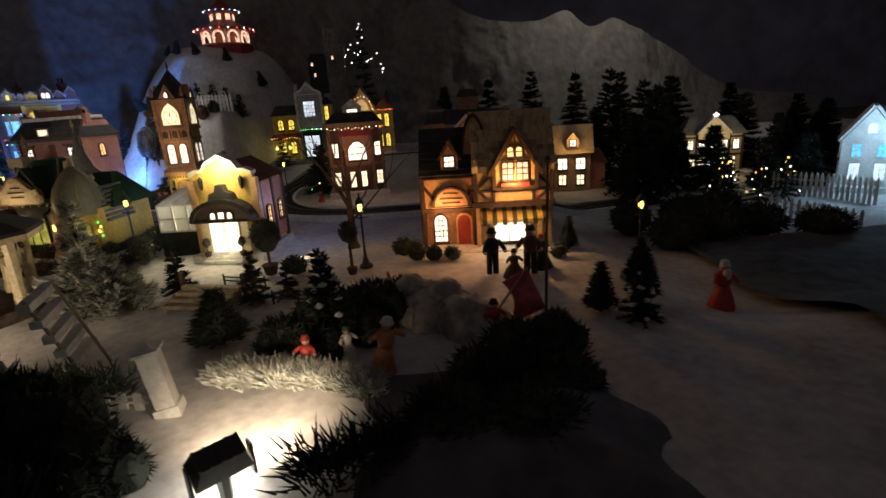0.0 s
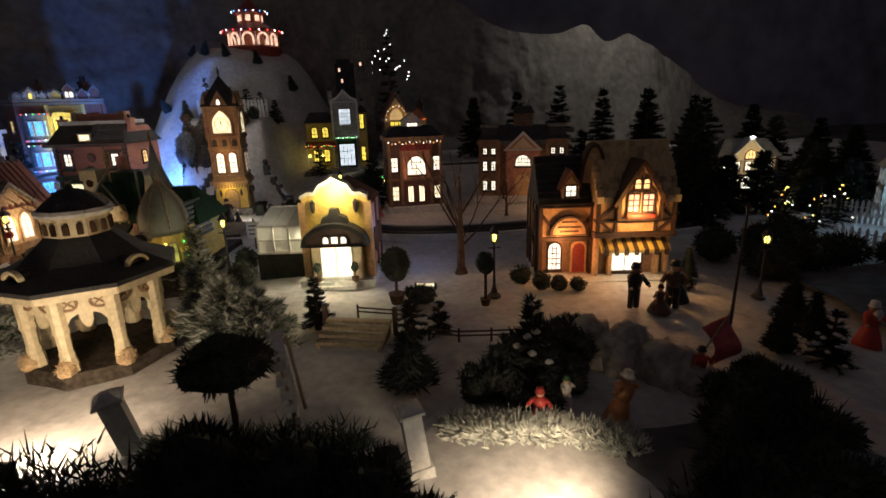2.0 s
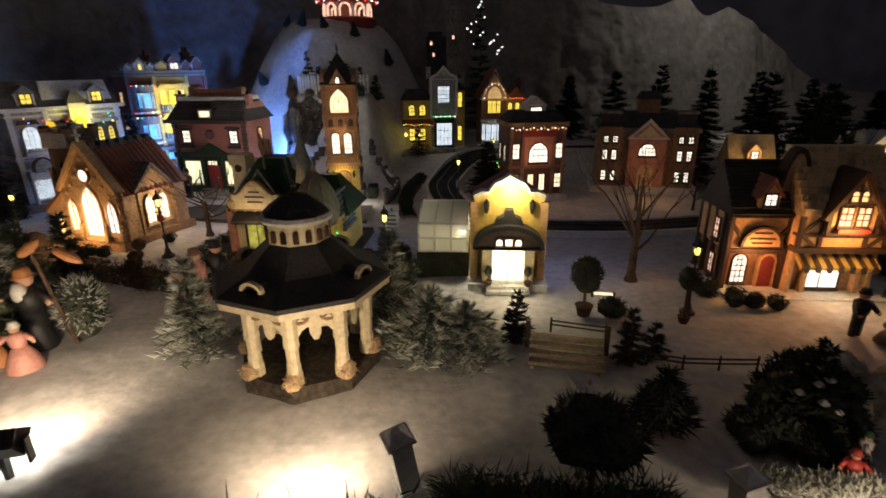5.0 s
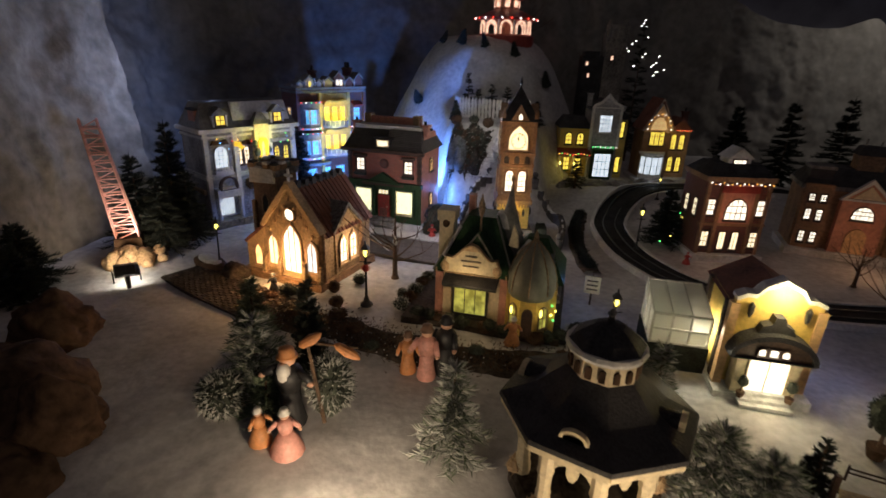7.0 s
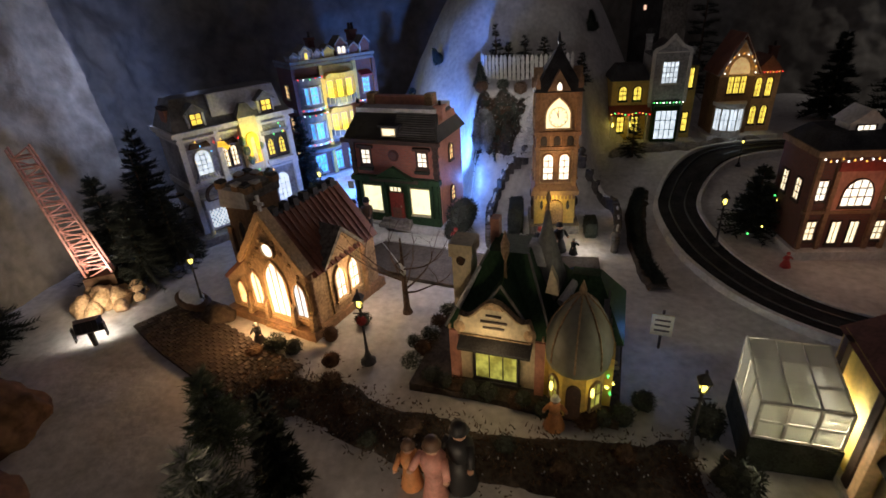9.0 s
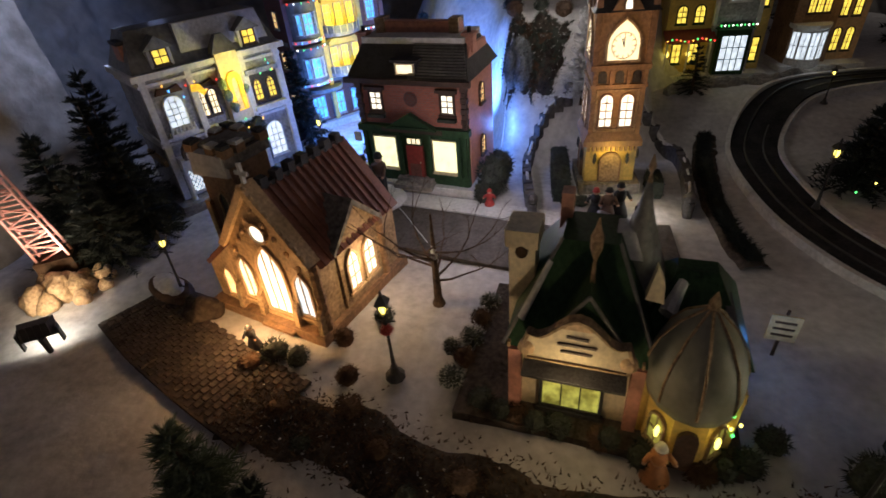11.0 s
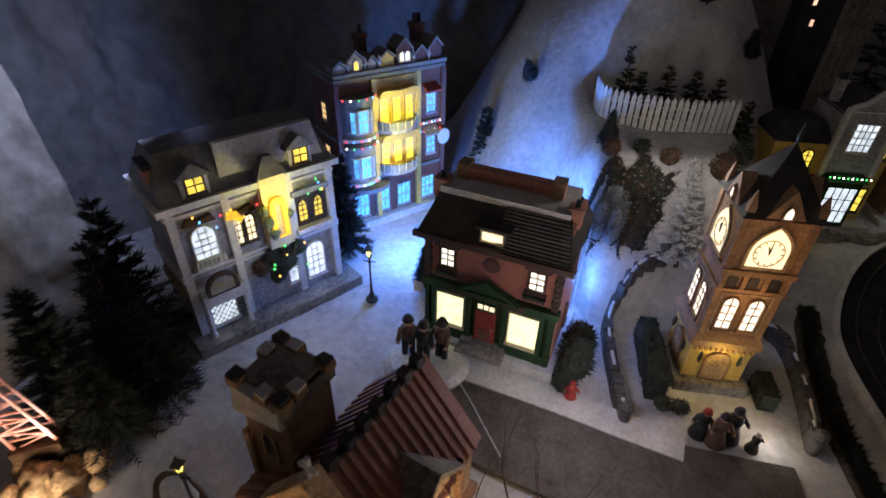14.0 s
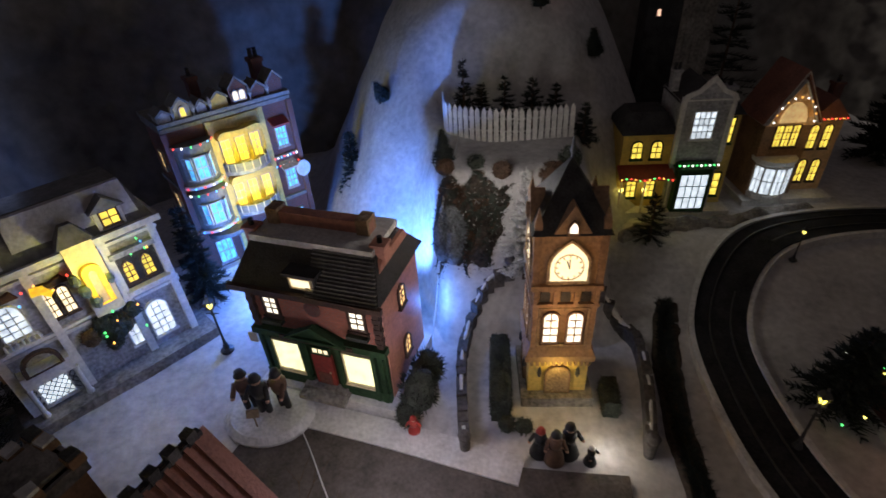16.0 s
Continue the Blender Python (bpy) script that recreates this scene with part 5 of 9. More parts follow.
    chimney(h, -0.086, 0.054, 0.030, 0.022, 0.092, CREAM, 0)
    part("medallion", lathe(bmesh.new(), [(0.0052, -0.001), (0.0052, 0.001), (0.0030, 0.0018), (0.0004, 0.0018)], 14, Matrix.Translation((-0.086, 0.0415, 0.106)) @ Matrix.Rotation(radians(90), 4, "X")), BROWNROCK, h, "round brown medallion")
    # yellow light on the dormer's side, put into a cream slab
    part("lit_dormer_face", slab(bmesh.new(), [(0.012, 0.092), (0.026, 0.090), (0.024, 0.104), (0.017, 0.116)], 0.026, 0.034), CREAM, h, "dormer face coloured pale cream for its lit side")
    part("brick_chimney", box(bmesh.new(), -0.060, -0.050, 0.072, 0.084, 0.09, 0.136), PINKPAINT, h)
    rnd = random.Random(3)
    bulbs(h, [(0.086 + rnd.uniform(-0.004, 0.004), -0.008 + rnd.uniform(-0.006, 0.006), 0.020 + 0.022 * rnd.random()) for _ in range(6)], [BULB, BULB_GREEN], 0.0013)
    for x, y in ((-0.09, -0.016), (-0.06, -0.02), (0.0, -0.02), (0.022, -0.03), (0.082, -0.026)):
        ob = part("shrub", bush_mesh(0.011, 0.014, 90, 11), [BUSH], h)
        ob.location = (x, y, 0.004)


def yellow_shop():
    W, D, H = 0.074, 0.085, 0.098
    h = thing("yellow_shop", -0.297, 0.582, 0.0, -8, "floodlit yellow shop with scrolled gable and bright doorway", "shop")
    hw = W / 2
    part("base", box(bmesh.new(), -hw - 0.006, hw + 0.006, -0.020, D, -0.006, 0.006), SNOWCAP, h)
    part("wall", box(bmesh.new(), -hw, hw, 0.002, D, 0.005, 0.090), YELLOWPAINT, h)
    pts = [(-hw, 0.060), (hw, 0.060), (hw, H), (hw - 0.008, H + 0.004), (0.022, H + 0.004), (0.015, H + 0.013), (0.008, H + 0.016), (0, H + 0.021), (-0.008, H + 0.016), (-0.015, H + 0.013), (-0.022, H + 0.004), (-hw + 0.008, H + 0.004), (-hw, H)]
    part("front_gable", slab(bmesh.new(), pts, -0.003, 0.004), YELLOWPAINT, h, "scroll-topped yellow gable")
    part("gable_snow", rough_top(slab(bmesh.new(), [(x * 1.02, z + 0.004) for x, z in pts[2:]] + [(x, z) for x, z in pts[2:]][::-1], -0.006, 0.008), 0.001, 6), SNOWCAP, h, "snow on the gable")
    part("roof", gable(bmesh.new(), -hw - 0.003, hw + 0.003, 0.004, D + 0.003, 0.088, 0.112), BROWNROOF, h)
    for x in (-0.024, 0.024):
        part("wall_lantern", lathe(bmesh.new(), [(0.0010, 0.082), (0.0026, 0.086), (0.0032, 0.094), (0.0004, 0.098)], 6, Matrix.Translation((x, -0.006, 0))), IRON, h)
    for x in (-hw, hw):
        part("corner_post", box(bmesh.new(), x - 0.004, x + 0.004, -0.005, 0.004, 0.005, 0.094), ORANGEPLASTER, h)
    # projecting arched porch
    pw = 0.028
    pr = part("porch", box(bmesh.new(), -pw, pw, -0.016, 0.0, 0.005, 0.046), CREAM, h)
    arc = [(0.034 * math.cos(a), 0.046 + 0.022 * math.sin(a)) for a in np.linspace(0, math.pi, 13)]
    part("porch_arch", slab(bmesh.new(), arc, -0.018, 0.0), TIMBER, pr, "dark arched hood")
    arc2 = [(0.038 * math.cos(a), 0.047 + 0.026 * math.sin(a)) for a in np.linspace(0, math.pi, 13)]
    part("porch_hood", ring(bmesh.new(), arc2, arc, -0.022, 0.0), SLATE, pr)
    part("crest", slab(bmesh.new(), [(-0.016, 0.070), (0.016, 0.070), (0.013, 0.078), (0.006, 0.081), (0.004, 0.088), (-0.004, 0.088), (-0.006, 0.081), (-0.013, 0.078)], -0.014, -0.003), SLATE, pr, "dark carved crest")
    for x in (-0.010, 0.0, 0.010):
        window(h, x, 0.050, 0.0062 if x else 0.0072, 0.0075, PANE_WHITE, -0.018, 1 if x else 0, (1, 1), TIMBER, name="porch_window", sill=False)
    window(h, 0, 0.010, 0.034, 0.035, PANE_WHITE, -0.016, 0, (2, 1), CREAM, name="doorway", sill=False, label="bright open doorway")
    porch_steps(h, 0.034, 3, 0.006, 0.0035, -0.016, 0, 0.0, SNOWCAP)
    for x in (-0.021, 0.021):
        tp = part("topiary_pot", lathe(bmesh.new(), [(0.0030, 0.006), (0.0042, 0.012)], 8, Matrix.Translation((x, -0.024, 0))), BROWNROCK, h)
        part("topiary_stem", rod(bmesh.new(), (x, -0.024, 0.012), (x, -0.024, 0.020), 0.0007, 0.0007), BARK, tp)
        ob = part("topiary_ball", bush_mesh(0.0062, 0.012, 120, 4), [BUSH], tp)
        ob.location = (x, -0.024, 0.018)
    m = side(hw, 0, 90)
    part("side_panel", box(bmesh.new(), 0.006, D - 0.004, -0.0018, 0.001, 0.010, 0.086, m), PINKPAINT, h)
    for k in range(3):
        part("side_beam", box(bmesh.new(), 0.004 + k * 0.036, 0.009 + k * 0.036, -0.0035, 0.001, 0.006, 0.088, m), TIMBER, h)
    for y in (0.024, 0.060):
        window(h, y, 0.034, 0.010, 0.022, PANE_AMBER, -0.0018, 1, (2, 3), TIMBER, m)
    ml = side(-hw, D, -90)
    for k in range(2):
        part("side_beam", box(bmesh.new(), 0.010 + k * 0.060, 0.018 + k * 0.060, -0.004, 0.001, 0.006, 0.090, ml), TIMBER, h)


def greenhouse():
    h = thing("greenhouse", -0.362, 0.642, 0.0, -8, "small white-framed greenhouse with plants on a dark plinth", "greenhouse")
    w, d = 0.028, 0.030
    part("plinth", box(bmesh.new(), -w - 0.002, w + 0.002, -d - 0.002, d + 0.002, -0.004, 0.028), BUSH, h)
    bm = bmesh.new()
    f = 0.0011
    for x in (-w, -w / 3, w / 3, w):
        for y in (-d, d):
            box(bm, x - f, x + f, y - f, y + f, 0.028, 0.062 if y < 0 else 0.074)
        rod(bm, (x, -d, 0.062), (x, d, 0.074), f, f, 4)
    for y in (-d / 3, d / 3):
        for x in (-w, w):
            box(bm, x - f, x + f, y - f, y + f, 0.028, 0.067)
        box(bm, -w, w, y - f, y + f, 0.066 + y * 0.2, 0.0682 + y * 0.2)
    for z, y in ((0.029, -d), (0.062, -d), (0.029, d), (0.074, d), (0.045, -d)):
        box(bm, -w, w, y - f, y + f, z - f, z + f)
    for x in (-w, w):
        box(bm, x - f, x + f, -d, d, 0.028, 0.0302)
    part("frame", bm, WHITEPAINT, h)
    bm = bmesh.new()
    box(bm, -w, w, -d - 0.0003, -d + 0.0003, 0.029, 0.062)
    slab(bm, [(-d, 0.062), (d, 0.074), (d, 0.0744), (-d, 0.0624)], -w, w, Matrix(((0, 1, 0, 0), (1, 0, 0, 0), (0, 0, 1, 0), (0, 0, 0, 1))))
    for x in (-w, w):
        slab(bm, [(-d, 0.029), (d, 0.029), (d, 0.074), (-d, 0.062)], x - 0.0003, x + 0.0003, Matrix(((0, 1, 0, 0), (1, 0, 0, 0), (0, 0, 1, 0), (0, 0, 0, 1))))
    g = part("pane", bm, GLASS, h)
    g.visible_shadow = False
    for x, y in ((-0.016, -0.01), (0.0, 0.008), (0.014, -0.012)):
        ob = part("plant", bush_mesh(0.008, 0.018, 70, int(100 * x) + 40), [GREENFIR], h)
        ob.location = (x, y, 0.028)
    part("grow_light", box(bmesh.new(), w - 0.012, w - 0.004, -d + 0.004, d - 0.008, 0.052, 0.054), PANE_WHITE, h)


def tudor_house():
    h = thing("tudor_house", 0.004, 0.532, -0.006, -8, "half-timbered double house with lit gable and shop window", "house")
    h.matrix_world = h.matrix_world @ Matrix.Diagonal((0.89, 1.0, 1.0, 1.0))
    part("base", rough_top(box(bmesh.new(), -0.086, 0.094, -0.022, 0.085, -0.012, 0.006), 0.001), SNOWCAP, h)
    # left wing
    x0, x1, y0, y1 = -0.080, -0.012, 0.014, 0.080
    part("wing_wall", box(bmesh.new(), x0, x1, y0, y1, 0.004, 0.086), BROWNSTONE, h)
    part("wing_upper", box(bmesh.new(), x0 - 0.002, x1 + 0.001, y0 - 0.006, y1, 0.048, 0.088), ORANGEPLASTER, h)
    bm = bmesh.new()
    for x in (x0 - 0.001, x1 - 0.003):
        box(bm, x - 0.002, x + 0.003, y0 - 0.009, y0, 0.004, 0.090)
    box(bm, x0 - 0.003, x1 + 0.002, y0 - 0.010, y0, 0.046, 0.051)
    box(bm, x0 - 0.003, x1 + 0.002, y0 - 0.010, y0, 0.085, 0.090)
    for s in (-1, 1):
        box(bm, -0.002, 0.002, -0.0085, -0.004, -0.016, 0.016, Matrix.Translation(((x0 + x1) / 2 + s * 0.027, y0, 0.070)) @ Matrix.Rotation(s * 0.7, 4, "Y"))
    pieces("timber", bm, TIMBER, h)
    cx = (x0 + x1) / 2 + 0.002
    sgn = part("arched_sign", slab(bmesh.new(), [(cx + 0.0225 * math.cos(a), 0.054 + 0.021 * math.sin(a)) for a in np.linspace(0, math.pi, 13)], y0 - 0.010, y0 - 0.005), ORANGEPLASTER, h, "half-round ochre signboard with unreadable writing")
    bm = bmesh.new()
    for w, z in ((0.020, 0.069), (0.030, 0.063), (0.024, 0.058)):
        box(bm, cx - w / 2, cx + w / 2, y0 - 0.0108, y0 - 0.0095, z - 0.001, z + 0.001)
    pieces("text_bar", bm, TIMBER, sgn)
    part("sign_rim", ring(bmesh.new(), [(cx + 0.025 * math.cos(a), 0.053 + 0.0235 * math.sin(a)) for a in np.linspace(0, math.pi, 13)], [(cx + 0.0215 * math.cos(a), 0.054 + 0.020 * math.sin(a)) for a in np.linspace(0, math.pi, 13)], y0 - 0.0115, y0 - 0.004), TIMBER, sgn)
    window(h, cx - 0.016, 0.010, 0.016, 0.032, PANE_WHITE, y0, 1, (3, 5), TIMBER)
    dr = part("door", slab(bmesh.new(), [(x + cx + 0.015, z + 0.006) for x, z in outline(0.017, 0.036, 1)], y0 - 0.003, y0 + 0.001), REDPAINT, h, "red arched door")
    part("door_arch", ring(bmesh.new(), [(x * 1.22 + cx + 0.015, z * 1.07 + 0.006) for x, z in outline(0.017, 0.036, 1)], [(x + cx + 0.015, z + 0.006) for x, z in outline(0.017, 0.036, 1)], y0 - 0.005, y0 + 0.001), ORANGEPLASTER, dr)
    r = part("wing_roof", gable(bmesh.new(), x0 - 0.004, x1 + 0.002, y0 - 0.012, y1 + 0.004, 0.087, 0.140, along="x"), SLATE, h, "steep black roof")
    for k in range(9):
        t = (k + 0.3) / 9
        part("slate_course", box(bmesh.new(), x0 - 0.004, x1 + 0.002, y0 - 0.0135 + 0.041 * t, y0 - 0.0105 + 0.041 * t, 0.0875 + 0.053 * t - 0.0006, 0.0875 + 0.053 * t + 0.0014), SLATE, r)
    dm = part("dormer", slab(bmesh.new(), [(cx - 0.011, 0.096), (cx + 0.011, 0.096), (cx + 0.011, 0.109), (cx, 0.122), (cx - 0.011, 0.109)], y0 - 0.009, y0 + 0.022), ORANGEPLASTER, h)
    part("dormer_roof", ring(bmesh.new(), [(cx - 0.016, 0.106), (cx, 0.128), (cx + 0.016, 0.106), (cx, 0.1265)], [(cx - 0.012, 0.107), (cx, 0.1225), (cx + 0.012, 0.107), (cx, 0.122)], y0 - 0.012, y0 + 0.022), BROWNROOF, dm)
    window(h, cx, 0.099, 0.012, 0.011, PANE_WHITE, y0 - 0.009, 0, (2, 2), TIMBER, name="dormer_window")
    ml = side(x0, y1, -90)
    part("side_wall", box(bmesh.new(), 0.004, y1 - y0 - 0.002, -0.0035, 0.002, 0.048, 0.086, ml), ORANGEPLASTER, h)
    bm = bmesh.new()
    for k in range(4):
        box(bm, 0.003 + k * 0.0195, 0.0065 + k * 0.0195, -0.0055, 0.001, 0.006, 0.088, ml)
    pieces("timber", bm, TIMBER, h)
    for z in (0.016, 0.056):
        window(h, 0.050, z, 0.010, 0.022, PANE_PINK, -0.004, 0, (2, 3), TIMBER, ml)
    # right wing with jettied gable
    a0, a1 = -0.012, 0.082
    part("shop_wall", box(bmesh.new(), a0, a1, 0.004, 0.078, 0.004, 0.058), BROWNSTONE, h)
    part("upper_wall", box(bmesh.new(), a0 - 0.002, a1 + 0.002, -0.008, 0.078, 0.056, 0.092), ORANGEPLASTER, h)
    bm = bmesh.new()
    box(bm, a0 - 0.004, a1 + 0.004, -0.012, 0.0, 0.053, 0.059)
    box(bm, a0 - 0.003, a1 + 0.003, -0.0105, 0.0, 0.070, 0.073)
    for x in (a0, a0 + 0.022, a1 - 0.022, a1):
        box(bm, x - 0.0022, x + 0.0022, -0.0105, -0.006, 0.058, 0.094)
    for x, s in ((a0 + 0.011, 1), (a1 - 0.011, -1)):
        box(bm, -0.0017, 0.0017, -0.0100, -0.006, -0.012, 0.012, Matrix.Translation((x, 0, 0.082)) @ Matrix.Rotation(s * 0.85, 4, "Y"))
        box(bm, -0.0017, 0.0017, -0.0100, -0.006, -0.010, 0.010, Matrix.Translation((x, 0, 0.065)) @ Matrix.Rotation(-s * 0.9, 4, "Y"))
    pieces("timber", bm, TIMBER, h)
    for x in (a0 + 0.002, a1 - 0.002, a0 + 0.020, a1 - 0.014):
        part("shop_post", box(bmesh.new(), x - 0.0026, x + 0.0026, -0.004, 0.006, 0.004, 0.055), ORANGEPLASTER, h)
    gx = (a0 + a1) / 2 + 0.002
    window(h, gx - 0.008, 0.010, 0.042, 0.026, PANE_WHITE, 0.003, 0, (2, 1), TIMBER, name="shop_window")
    aw = part("awning", slab(bmesh.new(), [(-0.016, 0.036), (0.004, 0.050), (0.004, 0.053), (-0.018, 0.040)], a0 + 0.004, a1 - 0.004, Matrix(((0, 1, 0, 0), (1, 0, 0, 0), (0, 0, 1, 0), (0, 0, 0, 1)))), YELLOWPAINT, h, "striped scalloped awning")
    for k in range(7):
        x = a0 + 0.010 + k * 0.0125
        part("awning_stripe", slab(bmesh.new(), [(-0.0166, 0.0368), (0.0035, 0.0508), (0.0035, 0.0538), (-0.0186, 0.0408), (-0.0190, 0.034)], x - 0.0028, x + 0.0028, Matrix(((0, 1, 0, 0), (1, 0, 0, 0), (0, 0, 1, 0), (0, 0, 0, 1)))), TIMBER, aw)
    gg = part("gable", slab(bmesh.new(), [(gx - 0.026, 0.074), (gx + 0.026, 0.074), (gx + 0.026, 0.094), (gx, 0.134), (gx - 0.026, 0.094)], -0.014, 0.040), ORANGEPLASTER, h, "lit timbered gable")
    bm = bmesh.new()
    for s in (-1, 1):
        box(bm, -0.0022, 0.0022, -0.0185, 0.030, -0.028, 0.030, Matrix.Translation((gx + s * 0.0165, 0, 0.1125)) @ Matrix.Rotation(-s * 0.60, 4, "Y"))
        box(bm, gx + s * 0.0255 - 0.002, gx + s * 0.0255 + 0.002, -0.0165, -0.012, 0.074, 0.096)
    box(bm, gx - 0.026, gx + 0.026, -0.0165, -0.012, 0.073, 0.0765)
    box(bm, gx - 0.022, gx + 0.022, -0.0160, -0.012, 0.1045, 0.1065)
    box(bm, gx - 0.001, gx + 0.001, -0.0160, -0.012, 0.106, 0.130)
    pieces("timber", bm, TIMBER, gg)
    for s in (-1, 1):
        window(h, gx + s * 0.0090, 0.0835, 0.0125, 0.0185, PANE_PINK, -0.014, 0, (2, 3), TIMBER, name="gable_window")
        window(h, gx + s * 0.0052, 0.1085, 0.0070, 0.0100, PANE_AMBER, -0.014, 1, (1, 2), TIMBER, name="attic_window", sill=False)
    part("window_box", box(bmesh.new(), gx - 0.017, gx + 0.017, -0.020, -0.014, 0.077, 0.081), REDPAINT, gg)
    rr = part("main_roof", gable(bmesh.new(), a0 - 0.004, a1 + 0.005, -0.012, 0.084, 0.092, 0.154, along="x"), THATCH, h, "tan shingled roof")
    rnd = random.Random(17)
    for k in range(10):
        t = (k + 0.2) / 10
        y, z = -0.012 + 0.048 * t, 0.092 + 0.062 * t
        x = a0 - 0.004
        while x < a1 + 0.003:
            w = rnd.uniform(0.006, 0.011)
            x2 = min(x + w, a1 + 0.005)
            if not (gx - 0.027 * (1 - t) - 0.004 < (x + x2) / 2 < gx + 0.027 * (1 - t) + 0.004 and t < 0.66):
                lift = rnd.uniform(0.0004, 0.0016)
                part("shingle", box(bmesh.new(), x + 0.0003, x2 - 0.0003, y - 0.0012 - lift, y + 0.004, z - 0.0008, z + 0.0052 + lift), THATCH, rr)
            x = x2
    part("ridge", box(bmesh.new(), a0 - 0.005, a1 + 0.006, 0.031, 0.041, 0.150, 0.156), THATCH, rr)
    part("ridge_vane", box(box(bmesh.new(), gx - 0.0006, gx + 0.0006, 0.034, 0.036, 0.154, 0.166), gx - 0.004, gx + 0.004, 0.0345, 0.0355, 0.159, 0.161), SNOWCAP, h)
    m = side(a1, 0, 90)
    bm = bmesh.new()
    for k in range(9):
        for j in range(5):
            box(bm, 0.002 + j * 0.0155 + (k % 2) * 0.005, 0.016 + j * 0.0155 + (k % 2) * 0.003, -0.003, 0.001, 0.006 + k * 0.0098, 0.0148 + k * 0.0098, m)
    pieces("stone", bm, STONE, h)
    part("half_round_wall", slab(bmesh.new(), [(-0.012 + 0.016 * math.cos(a), 0.100 + 0.055 * math.sin(a)) for a in np.linspace(0, math.pi, 11)], 0.020, 0.030), ORANGEPLASTER, h)
    part("half_round_timber", ring(bmesh.new(), [(-0.012 + 0.018 * math.cos(a), 0.098 + 0.058 * math.sin(a)) for a in np.linspace(0, math.pi, 11)], [(-0.012 + 0.0145 * math.cos(a), 0.098 + 0.053 * math.sin(a)) for a in np.linspace(0, math.pi, 11)], 0.017, 0.032), TIMBER, h)


def gazebo():
    cx, cy = -0.489, 0.437
    h = thing("gazebo", cx, cy, 0.0, -4, "eight-sided cream gazebo with fretwork arches and dark roof", "gazebo")
    R, E, A = 0.047, 0.066, 45
    part("floor", lathe(bmesh.new(), [(0.057, -0.004), (0.057, 0.006), (0.054, 0.009)], 8), SOIL, h)
    rnd = random.Random(2)
    for k in range(8):
        a = radians(A * k)
        x, y = R * math.cos(a), R * math.sin(a)
        m = Matrix.Translation((x, y, 0))
        p = part("post", lathe(bmesh.new(), [(0.0066, 0.008), (0.0064, 0.017), (0.0052, 0.021), (0.0056, 0.024), (0.0048, 0.027), (0.0050, 0.039), (0.0062, 0.042), (0.0056, 0.046), (0.0060, 0.070)], 8, m), CREAM, h)
        ob = part("planter", rough_top(bush_mesh(0.0100, 0.016, 70, k), 0.001), [SANDTRIM], p)
        ob.location = (x * 1.10, y * 1.10, 0.006)
        # fretwork arch between two posts
        a2 = radians(A * k + A)
        x2, y2 = R * math.cos(a2), R * math.sin(a2)
        mid, ang, ln = Vector(((x + x2) / 2, (y + y2) / 2, 0)), math.degrees(math.atan2(y2 - y, x2 - x)), math.hypot(x2 - x, y2 - y)
        m = pose(*mid, 0, 0, ang)
        top, hw = 0.074, ln / 2
        pts = [(-hw, top), (-hw, 0.040), (-hw + 0.0030, 0.040)]
        pts += [(-hw + 0.0030 + 0.009 * s, 0.043 + 0.011 * math.sin(s * math.pi / 2)) for s in (0.3, 0.6, 1.0)]
        pts += [(-0.0042, 0.054), (-0.0040, 0.048), (-0.0016, 0.043), (0.0016, 0.043), (0.0040, 0.048), (0.0042, 0.054)]
        pts += [(hw - 0.0030 - 0.009 * s, 0.043 + 0.011 * math.sin(s * math.pi / 2)) for s in (1.0, 0.6, 0.3)]
        pts += [(hw - 0.0030, 0.040), (hw, 0.040), (hw, top)]
        f = part("fretwork", slab(bmesh.new(), pts[::-1], -0.0018, 0.0018, m), CREAM, h, "pierced cream fretwork")
        bm = bmesh.new()
        for q in (-0.010, 0.010):
            ring(bm, [(q + 0.0068 * math.cos(t), 0.0630 + 0.0062 * math.sin(t)) for t in np.linspace(0, 2 * math.pi, 10, endpoint=False)], [(q + 0.0048 * math.cos(t), 0.0630 + 0.0043 * math.sin(t)) for t in np.linspace(0, 2 * math.pi, 10, endpoint=False)], -0.0028, 0.0028, m)
            for s in (-1, 1):
                box(bm, -0.0006, 0.0006, -0.0026, 0.0026, -0.006, 0.006, m @ Matrix.Translation((q, 0, 0.0630)) @ Matrix.Rotation(s * 0.9, 4, "Y"))
        part("scrollwork", bm, BROWNSTONE, f)
        part("eave_board", slab(bmesh.new(), [(-E * 0.383, 0.0705), (E * 0.383, 0.0705), (E * 0.383, 0.0765), (-E * 0.383, 0.0765)], -0.0015, 0.0015, pose(E * math.cos(radians(A / 2)) * math.cos(radians(A * k + A / 2)), E * math.cos(radians(A / 2)) * math.sin(radians(A * k + A / 2)), 0, 0, 0, ang)), CREAM, h)
        if k % 2:
            md = pose(0.047 * math.cos(radians(A * k + A / 2)), 0.047 * math.sin(radians(A * k + A / 2)), 0.0855, 0, 0, ang)
            e = part("eyebrow", slab(bmesh.new(), [(0.008 * math.cos(t), 0.006 * math.sin(t)) for t in np.linspace(0, math.pi, 9)], -0.012, 0.006, md @ pose(0, 0, 0, 0, 0, 180)), SLATE, h)
            part("eyebrow_rim", ring(bmesh.new(), [(0.0095 * math.cos(t), 0.0072 * math.sin(t)) for t in np.linspace(0, math.pi, 9)], [(0.0072 * math.cos(t), 0.0050 * math.sin(t)) for t in np.linspace(0, math.pi, 9)], 0.006, 0.010, md @ pose(0, 0, 0, 0, 0, 0) @ Matrix.Scale(-1, 4, (0, 1, 0))), CREAM, e)
